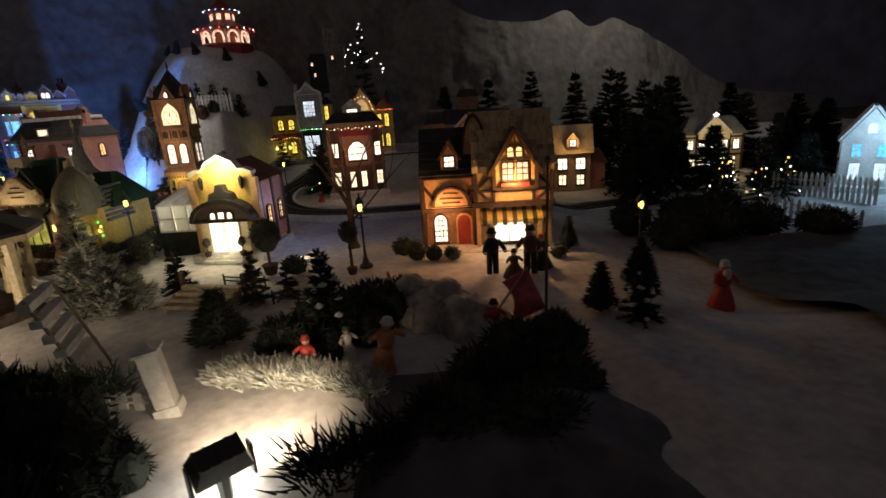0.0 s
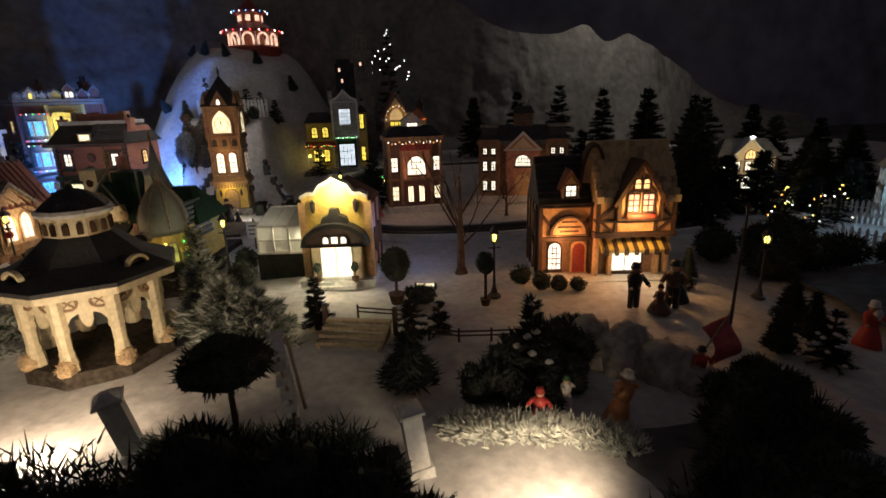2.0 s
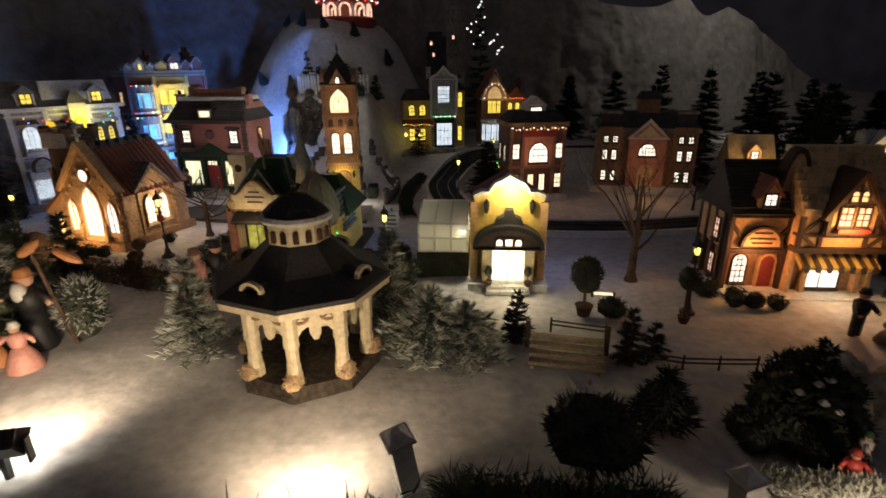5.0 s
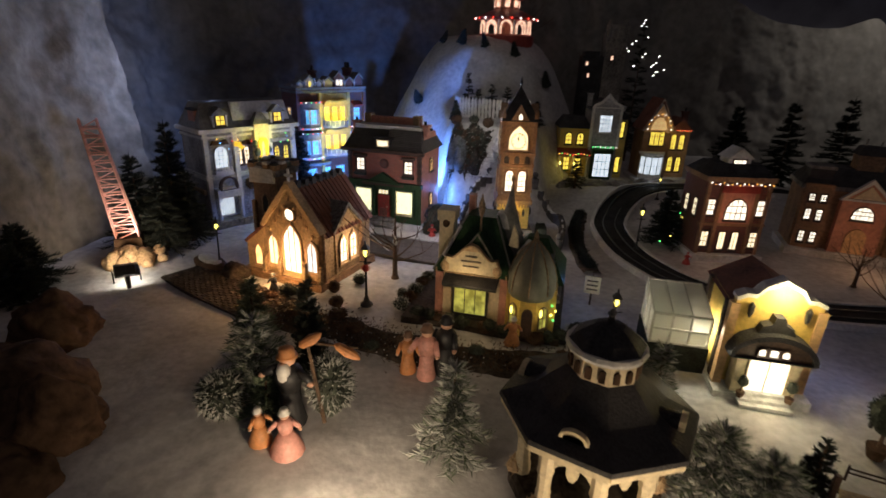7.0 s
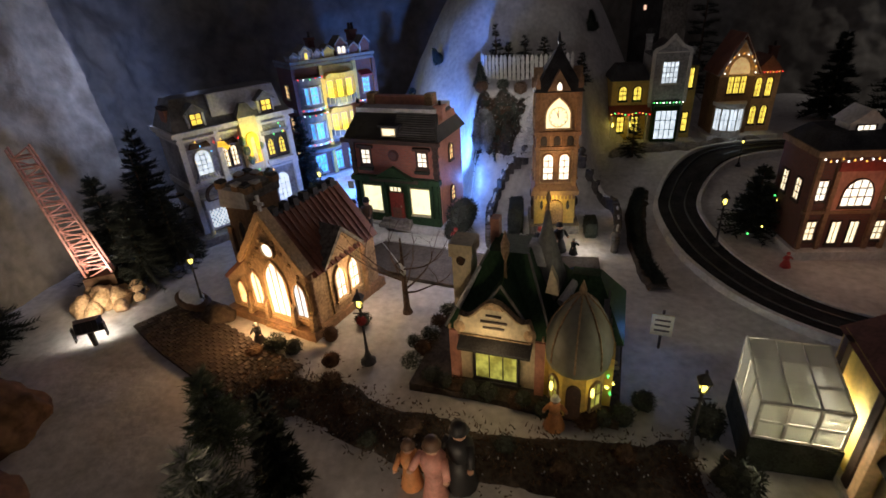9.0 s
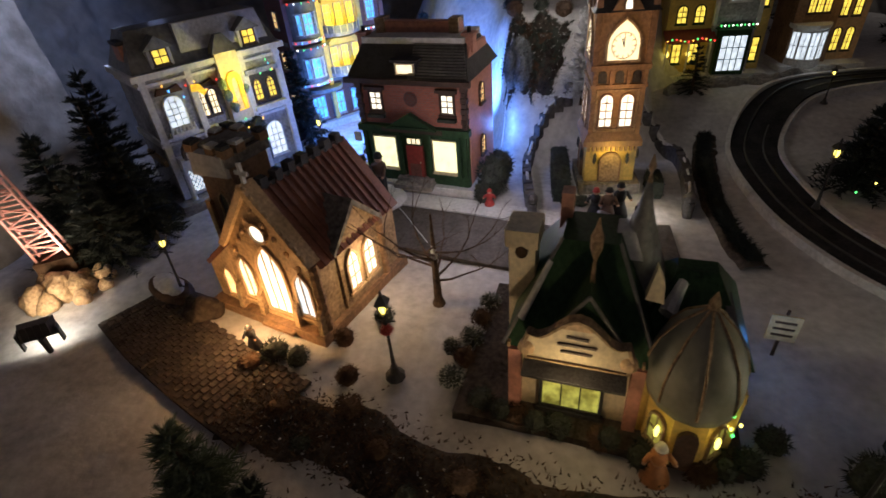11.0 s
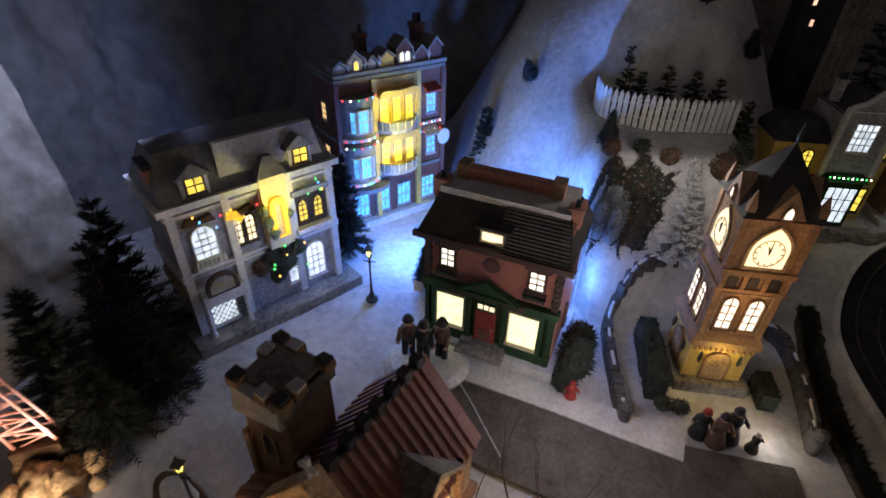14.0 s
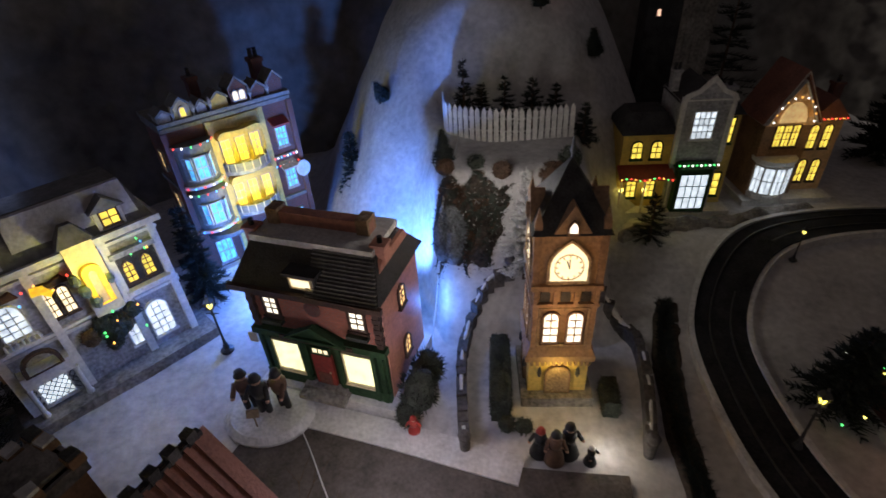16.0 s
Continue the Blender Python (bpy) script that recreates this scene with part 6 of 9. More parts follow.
    part("roof", lathe(bmesh.new(), [(E + 0.003, 0.076), (E + 0.002, 0.079), (0.044, 0.090), (0.032, 0.101), (0.024, 0.108)], 8, None, 0, 0.0), SLATE, h, "dark eight-sided roof")
    d = part("lantern_drum", lathe(bmesh.new(), [(0.024, 0.106), (0.0235, 0.122), (0.026, 0.124), (0.026, 0.128)], 8), CREAM, h, "cream fretwork drum")
    for k in range(16):
        a = 2 * math.pi * (k + 0.5) / 16
        part("drum_arch", slab(bmesh.new(), [(x, z + 0.110) for x, z in outline(0.0042, 0.009, 1)], -0.001, 0.001, pose(0.0232 * math.cos(a), 0.0232 * math.sin(a), 0, 0, 0, math.degrees(a) + 90)), BROWNROCK, d)
    part("drum_rim", rough_top(lathe(bmesh.new(), [(0.0265, 0.1235), (0.0275, 0.126), (0.0262, 0.1285)], 16), 0.0006, 2), SNOWCAP, d)
    part("cupola", lathe(bmesh.new(), [(0.027, 0.127), (0.020, 0.134), (0.010, 0.141), (0.003, 0.143), (0.0015, 0.147), (0.003, 0.149), (0.0004, 0.153)], 8), SLATE, h)


def book_shop():
    W, D, H = 0.118, 0.085, 0.118
    h = thing("red_sign_shop", -0.172, 0.960, 0.0, 4, "brown brick shop with red sign band and arched window", "shop")
    hw = W / 2
    part("base", box(bmesh.new(), -hw - 0.006, hw + 0.006, -0.014, D, -0.006, 0.007), SNOWCAP, h)
    part("wall", box(bmesh.new(), -hw, hw, 0, D, 0.005, H), DARKBRICK, h)
    bm = box(bmesh.new(), -hw - 0.004, hw + 0.004, -0.006, D + 0.004, H - 0.003, H + 0.004)
    part("cornice", bm, BROWNSTONE, h)
    part("string_course", box(bmesh.new(), -hw - 0.002, hw + 0.002, -0.004, 0.002, 0.050, 0.054), BROWNSTONE, h)
    for x in (-hw + 0.004, -0.030, 0.034, hw - 0.004):
        part("pilaster", box(bmesh.new(), x - 0.003, x + 0.003, -0.0045, 0.002, 0.006, H - 0.004), BROWNSTONE, h)
    part("sign_band", box(bmesh.new(), -0.032, 0.036, -0.007, 0.0, 0.100, 0.110), REDPAINT, h, "red sign band")
    part("shop_panel", box(bmesh.new(), -0.028, 0.032, -0.003, 0.001, 0.054, 0.100), PINKPAINT, h)
    window(h, 0.002, 0.060, 0.038, 0.030, PANE_WHITE, -0.003, 1, (4, 3), TIMBER)
    for x in (-0.044, 0.046):
        window(h, x, 0.066, 0.012, 0.022, PANE_WHITE, 0, 0, (2, 3), TIMBER)
        window(h, x, 0.018, 0.012, 0.022, PANE_WARM, 0, 0, (2, 3), TIMBER)
    for x in (-0.012, 0.012):
        window(h, x, 0.014, 0.011, 0.026, PANE_WARM, -0.001, 0, (2, 1), TIMBER, name="door_window")
    part("roof", hip(bmesh.new(), -hw - 0.003, hw + 0.003, -0.004, D + 0.003, H + 0.003, H + 0.020, 0.02, 0.02), SLATE, h)
    s = part("roof_house", slab(bmesh.new(), [(-0.020, H + 0.010), (0.020, H + 0.010), (0.020, H + 0.026), (0, H + 0.036), (-0.020, H + 0.026)], 0.018, 0.050), WHITEPAINT, h)
    window(h, 0, H + 0.012, 0.022, 0.013, PANE_WHITE, 0.018, 0, (3, 1), TIMBER, name="roof_window", sill=False)
    part("roof_house_snow", gable(bmesh.new(), -0.024, 0.024, 0.014, 0.054, H + 0.027, H + 0.042), SNOWCAP, s)
    rnd = random.Random(12)
    bulbs(h, [(-0.055 + 0.11 * k / 15, -0.008, 0.114 - 0.003 * math.sin(k * 1.1) ** 2) for k in range(16)], [BULB_WHITE, BULB_ORANGE], 0.0010)
    m = side(-hw, D, -90)
    for y in (0.025, 0.060):
        window(h, y, 0.060, 0.012, 0.024, PANE_WARM, 0, 0, (2, 3), TIMBER, m)
    h.matrix_world = h.matrix_world @ Matrix.Diagonal((0.88, 0.90, 1.12, 1.0))


def mansion():
    W, D, H = 0.170, 0.075, 0.100
    h = thing("brown_mansion", 0.048, 1.000, 0.0, -16, "long brown stone mansion with central gable and many lit windows", "house")
    hw = W / 2
    part("base", box(bmesh.new(), -hw - 0.008, hw + 0.008, -0.020, D, -0.008, 0.008), SNOWCAP, h)
    part("wall", box(bmesh.new(), -hw, hw, 0, D, 0.006, H), BROWNSTONE, h)
    part("cornice", box(bmesh.new(), -hw - 0.004, hw + 0.004, -0.005, D + 0.004, H - 0.004, H + 0.002), STONE, h)
    part("roof", hip(bmesh.new(), -hw - 0.003, hw + 0.003, -0.003, D + 0.003, H + 0.001, H + 0.026, 0.016, 0.020), SLATE, h)
    part("centre", slab(bmesh.new(), [(-0.032, 0.006), (0.032, 0.006), (0.032, 0.088), (0, 0.112), (-0.032, 0.088)], -0.014, 0.002), PINKPAINT, h)
    part("centre_gable", ring(bmesh.new(), [(-0.037, 0.086), (0.037, 0.086), (0, 0.118)], [(-0.028, 0.089), (0.028, 0.089), (0, 0.112)], -0.018, -0.010), SNOWCAP, h)
    part("pediment", slab(bmesh.new(), [(-0.020, 0.0895), (0.020, 0.0895), (0, 0.108)], -0.0165, -0.012), CREAM, h)
    window(h, 0, 0.060, 0.028, 0.018, PANE_WHITE, -0.014, 1, (5, 3), TIMBER)
    part("doorway", slab(bmesh.new(), [(x, z + 0.008) for x, z in outline(0.028, 0.038, 1)], -0.0165, -0.012), ORANGEPLASTER, h)
    for s in (-1, 1):
        part("wing", box(bmesh.new(), s * 0.064 - 0.020, s * 0.064 + 0.020, -0.008, 0.001, 0.006, 0.104), BROWNSTONE, h)
        for x in (s * 0.056, s * 0.072):
            for z in (0.018, 0.052, 0.080):
                window(h, x, z, 0.0068, 0.015 if z < 0.08 else 0.009, PANE_WHITE, -0.008, 0, (2, 3), TIMBER)
        part("turret", box(bmesh.new(), s * 0.064 - 0.016, s * 0.064 + 0.016, 0.004, 0.034, 0.10, 0.124), SLATE, h)
        part("turret_rail", box(bmesh.new(), s * 0.064 - 0.018, s * 0.064 + 0.018, 0.002, 0.036, 0.124, 0.128), STONE, h)
    part("cupola", box(bmesh.new(), -0.018, 0.018, 0.016, 0.046, 0.12, 0.146), BROWNSTONE, h)
    part("cupola_roof", hip(bmesh.new(), -0.021, 0.021, 0.013, 0.049, 0.146, 0.158, 0.006, 0.006), SLATE, h)
    for x in (-0.010, 0.010):
        part("roof_cross", box(bmesh.new(), x - 0.0008, x + 0.0008, 0.030, 0.0316, 0.157, 0.168), STONE, h)
    porch_steps(h, 0.034, 3, 0.006, 0.003, -0.014, 0, 0.0, SNOWCAP)
    h.matrix_world = h.matrix_world @ Matrix.Diagonal((1.04, 1.0, 1.16, 1.0))


def green_house():
    h = thing("green_trimmed_house", -0.332, 1.340, 0.036, 2, "dark house with yellow-lit porch and white bay windows", "house")
    part("base", box(bmesh.new(), -0.080, 0.080, -0.020, 0.075, -0.012, 0.006), SNOWCAP, h)
    part("wall", box(bmesh.new(), -0.076, -0.004, 0.0, 0.07, 0.004, 0.118), YELLOWPAINT, h)
    part("tower", box(bmesh.new(), -0.010, 0.052, -0.008, 0.07, 0.004, 0.160), GREYPAINT, h)
    part("side_wing", box(bmesh.new(), 0.050, 0.074, 0.004, 0.07, 0.004, 0.140), YELLOWPAINT, h)
    part("roof", hip(bmesh.new(), -0.080, -0.006, -0.005, 0.074, 0.117, 0.142, 0.014, 0.020), SLATE, h)
    part("tower_gable", slab(bmesh.new(), [(-0.012, 0.158), (0.054, 0.158), (0.050, 0.168), (0.036, 0.174), (0.021, 0.190), (0.006, 0.174), (-0.008, 0.168)], -0.011, -0.003), GREYPAINT, h)
    part("tower_roof", gable(bmesh.new(), -0.012, 0.054, -0.004, 0.072, 0.158, 0.182), SLATE, h)
    part("wing_roof", hip(bmesh.new(), 0.048, 0.078, 0.0, 0.072, 0.139, 0.156, 0.012, 0.014), SLATE, h)
    for x in (-0.012, 0.050):
        part("pilaster", box(bmesh.new(), x, x + 0.005, -0.0125, -0.006, 0.078, 0.168), WHITEPAINT, h)
    part("gable_trim", ring(bmesh.new(), [(-0.014, 0.164), (0.056, 0.164), (0.052, 0.172), (0.038, 0.178), (0.021, 0.196), (0.004, 0.178), (-0.010, 0.172)], [(-0.006, 0.166), (0.048, 0.166), (0.046, 0.169), (0.035, 0.1735), (0.021, 0.188), (0.007, 0.1735), (-0.004, 0.169)], -0.0140, -0.0105), WHITEPAINT, h, "pale carved gable trim")
    window(h, 0.021, 0.112, 0.026, 0.036, PANE_COOL, -0.008, 0, (4, 4), WHITEPAINT)
    part("bay", box(bmesh.new(), -0.002, 0.044, -0.020, -0.006, 0.004, 0.074), GREENPAINT, h)
    window(h, 0.021, 0.012, 0.036, 0.052, PANE_COOL, -0.020, 0, (4, 3), GREENPAINT, name="bay_window")
    part("bay_roof", hip(bmesh.new(), -0.006, 0.048, -0.024, -0.004, 0.073, 0.082, 0.006, 0.008), GREENPAINT, h)
    for x in (-0.056, -0.030):
        window(h, x, 0.082, 0.013, 0.024, PANE_YELLOW, 0, 1, (2, 3), GREENPAINT)
        window(h, x, 0.022, 0.012, 0.028, PANE_YELLOW, 0, 0, (2, 3), GREENPAINT)
    for z in (0.020, 0.100):
        window(h, 0.062, z, 0.009, 0.034, PANE_YELLOW, 0.004, 0, (1, 3), GREENPAINT)
    p = part("porch_roof", slab(bmesh.new(), [(-0.024, 0.058), (0.0, 0.068), (0.0, 0.072), (-0.026, 0.062)], -0.080, -0.006, Matrix(((0, 1, 0, 0), (1, 0, 0, 0), (0, 0, 1, 0), (0, 0, 0, 1)))), REDPAINT, h)
    for x in (-0.076, -0.044, -0.012):
        part("porch_post", rod(bmesh.new(), (x, -0.021, 0.004), (x, -0.021, 0.060), 0.0015, 0.0015), WHITEPAINT, p)
    bulbs(h, [(-0.078 + 0.0062 * k, -0.027, 0.062 + 0.002 * math.sin(k)) for k in range(12)], [BULB_ORANGE, BULB_GREEN, BULB_RED], 0.0012)
    bulbs(h, [(-0.004 + 0.0056 * k, -0.025, 0.080) for k in range(10)], [BULB_GREEN, BULB_WHITE], 0.0012)
    for x in (-0.072, -0.040):
        part("porch_lamp", lathe(bmesh.new(), [(0.002, 0.034), (0.0032, 0.038), (0.001, 0.042)], 6, Matrix.Translation((x, -0.010, 0))), BULB, h)
    chimney(h, 0.066, 0.040, 0.140, 0.014, 0.026, GREYPAINT)
    chimney(h, -0.012, 0.030, 0.165, 0.010, 0.028, GREYPAINT, 2)


def yellow_house():
    h = thing("gabled_lit_house", -0.163, 1.372, 0.036, 4, "gabled house with amber-lit upper windows and white shop bay", "house")
    h.matrix_world = h.matrix_world @ Matrix.Diagonal((0.86, 0.86, 0.93, 1.0))
    part("base", box(bmesh.new(), -0.070, 0.078, -0.020, 0.08, -0.012, 0.006), SNOWCAP, h)
    part("wall", box(bmesh.new(), -0.058, 0.016, 0, 0.075, 0.004, 0.128), BROWNSTONE, h)
    part("gable_wall", slab(bmesh.new(), [(-0.058, 0.120), (0.016, 0.120), (0.016, 0.132), (-0.021, 0.186), (-0.058, 0.132)], -0.002, 0.070), ORANGEPLASTER, h)
    part("gable_trim", ring(bmesh.new(), [(-0.066, 0.124), (-0.021, 0.200), (0.024, 0.124), (0.018, 0.124), (-0.021, 0.187), (-0.060, 0.124)], [(-0.0655, 0.1245), (-0.021, 0.199), (0.0235, 0.1245), (0.0185, 0.1245), (-0.021, 0.188), (-0.0605, 0.1245)], -0.008, 0.074), SNOWCAP, h)
    for s in (-1, 1):
        part("roof_slope", box(bmesh.new(), -0.044, 0.044, -0.006, 0.076, -0.002, 0.002, Matrix.Translation((-0.021 + s * 0.022, 0, 0.162)) @ Matrix.Rotation(s * 1.036, 4, "Y")), BROWNROOF, h)
    part("side_wing", box(bmesh.new(), 0.014, 0.072, 0.012, 0.075, 0.004, 0.124), ORANGEPLASTER, h)
    part("wing_roof", gable(bmesh.new(), 0.012, 0.078, 0.006, 0.080, 0.122, 0.156), BROWNROOF, h)
    for k in range(3):
        window(h, -0.034 + k * 0.013, 0.088, 0.0105, 0.032, PANE_YELLOW, 0, 0, (2, 3), TIMBER)
    part("fan_panel", slab(bmesh.new(), [(-0.021 + 0.020 * math.cos(t), 0.126 + 0.030 * math.sin(t)) for t in np.linspace(0, math.pi, 11)], -0.006, -0.001), PANE_AMBER_DIM, h, "amber-lit fan window")
    bulbs(h, [(-0.021 + 0.031 * math.cos(t), -0.008, 0.128 + 0.036 * math.sin(t)) for t in np.linspace(0, math.pi, 11)], [BULB_WHITE, BULB_ORANGE], 0.0012)
    for x in (0.030, 0.052):
        for z in (0.022, 0.078):
            window(h, x, z, 0.012, 0.036, PANE_YELLOW, 0.012, 1, (2, 3), TIMBER)
    bulbs(h, [(0.016 + 0.006 * k, 0.004, 0.125) for k in range(10)], [BULB_ORANGE, BULB_RED], 0.0011)
    b = part("shop_bay", lathe(bmesh.new(), [(0.032, 0.004), (0.032, 0.014), (0.030, 0.016), (0.030, 0.062), (0.034, 0.066), (0.034, 0.072)], 12, Matrix.Translation((-0.026, 0.004, 0))), WHITEPAINT, h, "round white shop bay")
    for k in (-2, -1, 0, 1, 2):
        window(h, 0, 0.018, 0.013, 0.042, PANE_COOL, -0.0295, 0, (2, 2), WHITEPAINT, pose(-0.026, 0.004, 0, 0, 0, 30 * k), "bay_window", sill=False)
    chimney(h, 0.060, 0.040, 0.140, 0.014, 0.030, DARKBRICK)


# ---- plants ----
def spikes(bm, base, direction, length, width, mi=0):
    d = Vector(direction).normalized()
    u = d.orthogonal().normalized() * width
    v = d.cross(u).normalized() * width
    b = Vector(base)
    tip = bm.verts.new(b + d * length)
    q = [bm.verts.new(b + u), bm.verts.new(b - 0.5 * u + 0.87 * v), bm.verts.new(b - 0.5 * u - 0.87 * v)]
    for i in range(3):
        bm.faces.new((q[i], q[(i + 1) % 3], tip)).material_index = mi


def bush_mesh(r, hgt, n, seed, needle=0.3, wid=0.05, tips=0):
    """A ragged bush of many small blades round a lumpy core, standing on z = 0."""
    rnd, bm = random.Random(seed), bmesh.new()
    lathe(bm, [(r * 0.3, 0.0), (r * 0.62, hgt * 0.2), (r * 0.70, hgt * 0.5), (r * 0.45, hgt * 0.8), (r * 0.1, hgt * 0.88)], 9)
    rough_top(bm, r * 0.22, seed, 1.2 / r)
    for _ in range(n):
        th, ph = rnd.uniform(0, 2 * math.pi), math.acos(rnd.uniform(-0.75, 1))
        d = Vector((math.sin(ph) * math.cos(th), math.sin(ph) * math.sin(th), math.cos(ph)))
        c = Vector((0, 0, hgt * 0.48)) + Vector((d.x * r * 0.68, d.y * r * 0.68, d.z * hgt * 0.40))
        d += Vector((rnd.uniform(-0.7, 0.7), rnd.uniform(-0.7, 0.7), rnd.uniform(-0.5, 0.7)))
        spikes(bm, c, d, r * needle * rnd.uniform(0.6, 1.4), r * wid, tips if rnd.random() < 0.6 else 0)
    for v in bm.verts:
        v.co.z = max(v.co.z, 0.0)
    return bm


def fir_mesh(hgt, r, tiers, per, seed, needle=0.006, wid=0.0006, twigs=6, droop=0.25, frosted=0.0):
    """Branches in tiers, each with needles on both sides."""
    rnd, bm = random.Random(seed), bmesh.new()
    for t in range(tiers):
        f = t / (tiers - 1)
        z, rr = hgt * (0.10 + 0.84 * f), r * (1 - 0.93 * f) * rnd.uniform(0.85, 1.12)
        count = max(3, int(per * (1 - 0.65 * f)))
        for k in range(count):
            a = 2 * math.pi * (k + rnd.random()) / count
            z = hgt * (0.10 + 0.84 * min(1, max(0, f + rnd.uniform(-0.5, 0.5) / tiers)))
            out = Vector((math.cos(a), math.sin(a), -droop + 0.5 * f + rnd.uniform(-0.15, 0.2))).normalized()
            ln = rr * rnd.uniform(0.75, 1.15)
            rod(bm, (0, 0, z), Vector((0, 0, z)) + out * ln, 0.0008, 0.0003, 3, 1 if frosted else 0)
            for q in range(twigs):
                s = (q + 1.0) / twigs
                p = Vector((0, 0, z)) + out * ln * s
                for sd in (-1, 1):
                    lat = out.cross(Vector((0, 0, 1))) * sd
                    spikes(bm, p, out * 0.8 + lat * rnd.uniform(0.5, 1.1) + Vector((0, 0, rnd.uniform(-0.2, 0.5))), needle * rnd.uniform(0.7, 1.3), wid, int(rnd.random() < frosted))
                spikes(bm, p, out + Vector((rnd.uniform(-0.3, 0.3), rnd.uniform(-0.3, 0.3), 0.7 + 0.4 * rnd.random())), needle, wid, int(rnd.random() < frosted))
    spikes(bm, (0, 0, hgt * 0.92), (0, 0, 1), hgt * 0.10, wid * 2)
    return bm


def fir(name, x, y, hgt, r, material, label, seed, tiers=9, per=11, needle=0.006, wid=0.0006, lean=(0, 0), dots=0, z=None, group="", twigs=8, tuft=1.0):
    t = thing(name, x, y, ground_z(x, y) - 0.002 if z is None else z, 37 * seed % 360, label, "tree", group)
    t.matrix_world = t.matrix_world @ pose(0, 0, 0, lean[0], lean[1], 0)
    part("trunk", lathe(bmesh.new(), [(0.0035, -0.002), (0.0022, hgt * 0.25), (0.0006, hgt * 0.95)], 7), BARK, t)
    part("crown", fir_mesh(hgt, r, tiers, per, seed, needle, wid, twigs, 0.25, 0.35 if material is FROST else 0.0), [FROST, GREENFIR] if material is FROST else material, t)
    if dots:
        rnd = random.Random(seed + 50)
        for _ in range(dots):
            f, a = rnd.random(), rnd.uniform(0, 6.28)
            q = r * (1 - f) * 0.95
            part("snow_tuft", rough_top(lathe(bmesh.new(), [(0.0008 * tuft, -0.001 * tuft), (0.0022 * tuft, 0), (0.0006 * tuft, 0.0014 * tuft)], 6, Matrix.Translation((q * math.cos(a), q * math.sin(a), hgt * (0.15 + 0.8 * f)))), 0.0006, f), SNOWCAP, t)
    return t


def bare_tree(x, y, hgt, spread, seed, label, snow=False):
    t = thing("bare_tree", x, y, ground_z(x, y) - 0.002, 0, label, "tree")
    rnd = random.Random(seed)
    bm = lathe(bmesh.new(), [(hgt * 0.050, 0), (hgt * 0.030, hgt * 0.05), (hgt * 0.022, hgt * 0.30), (hgt * 0.014, hgt * 0.46), (hgt * 0.007, hgt * 0.72)], 8)
    rough_top(bm, hgt * 0.006, seed, 90)
    part("trunk", bm, BARK, t)

    def grow(bm, p, d, ln, rad, depth):
        q = p
        for _ in range(3):
            d = (d + Vector((rnd.uniform(-0.22, 0.22), rnd.uniform(-0.22, 0.22), rnd.uniform(-0.05, 0.22)))).normalized()
            e = q + d * ln / 3
            rod(bm, q, e, rad, rad * 0.78, 5)
            q, rad = e, rad * 0.78
        if depth:
            for _ in range(2):
                grow(bm, q, (d + Vector((rnd.uniform(-0.8, 0.8), rnd.uniform(-0.8, 0.8), rnd.uniform(-0.1, 0.5)))).normalized(), ln * 0.62, rad * 0.9, depth - 1)

    n = 9
    for k in range(n):
        a = 2 * math.pi * (k + 0.4 * rnd.random()) / n
        z = hgt * (0.20 + 0.26 * k / n)
        bm = bmesh.new()
        grow(bm, Vector((0, 0, z)), Vector((math.cos(a) * spread, math.sin(a) * spread, 0.42 + 0.6 * k / n)).normalized(), hgt * rnd.uniform(0.30, 0.42), hgt * 0.010, 2)
        part("limb", bm, BARK, t)
    if snow:
        part("trunk_snow", rough_top(lathe(bmesh.new(), [(hgt * 0.016, hgt * 0.36), (hgt * 0.024, hgt * 0.41), (hgt * 0.008, hgt * 0.50)], 7), hgt * 0.008, 3, 80), SNOWCAP, t)
    return t


def cone_tree(name, x, y, z, hgt, r, material, label, seed, tilt=(0, 0)):
    t = thing(name, x, y, z, seed * 40, label, "tree")
    t.matrix_world = t.matrix_world @ pose(0, 0, 0, tilt[0], tilt[1], 0)
    part("trunk", rod(bmesh.new(), (0, 0, -0.004), (0, 0, hgt * 0.2), r * 0.14, r * 0.10), BARK, t)
    bm = lathe(bmesh.new(), [(r * 0.45, hgt * 0.08), (r * 0.74, hgt * 0.14), (r * 0.54, hgt * 0.40), (r * 0.32, hgt * 0.66), (r * 0.06, hgt * 0.97)], 10)
    rough_top(bm, r * 0.10, seed, 1.5 / r)
    rnd = random.Random(seed)
    for _ in range(620):
        f, a = rnd.random() ** 1.3, rnd.uniform(0, 6.283)
        q = r * 0.78 * (1 - f)
        spikes(bm, (q * math.cos(a), q * math.sin(a), hgt * (0.12 + 0.84 * f)), (math.cos(a), math.sin(a), rnd.uniform(-0.3, 0.6)), r * 0.34 * rnd.uniform(0.5, 1.3), r * 0.035)
    part("crown", bm, material, t)
    return t


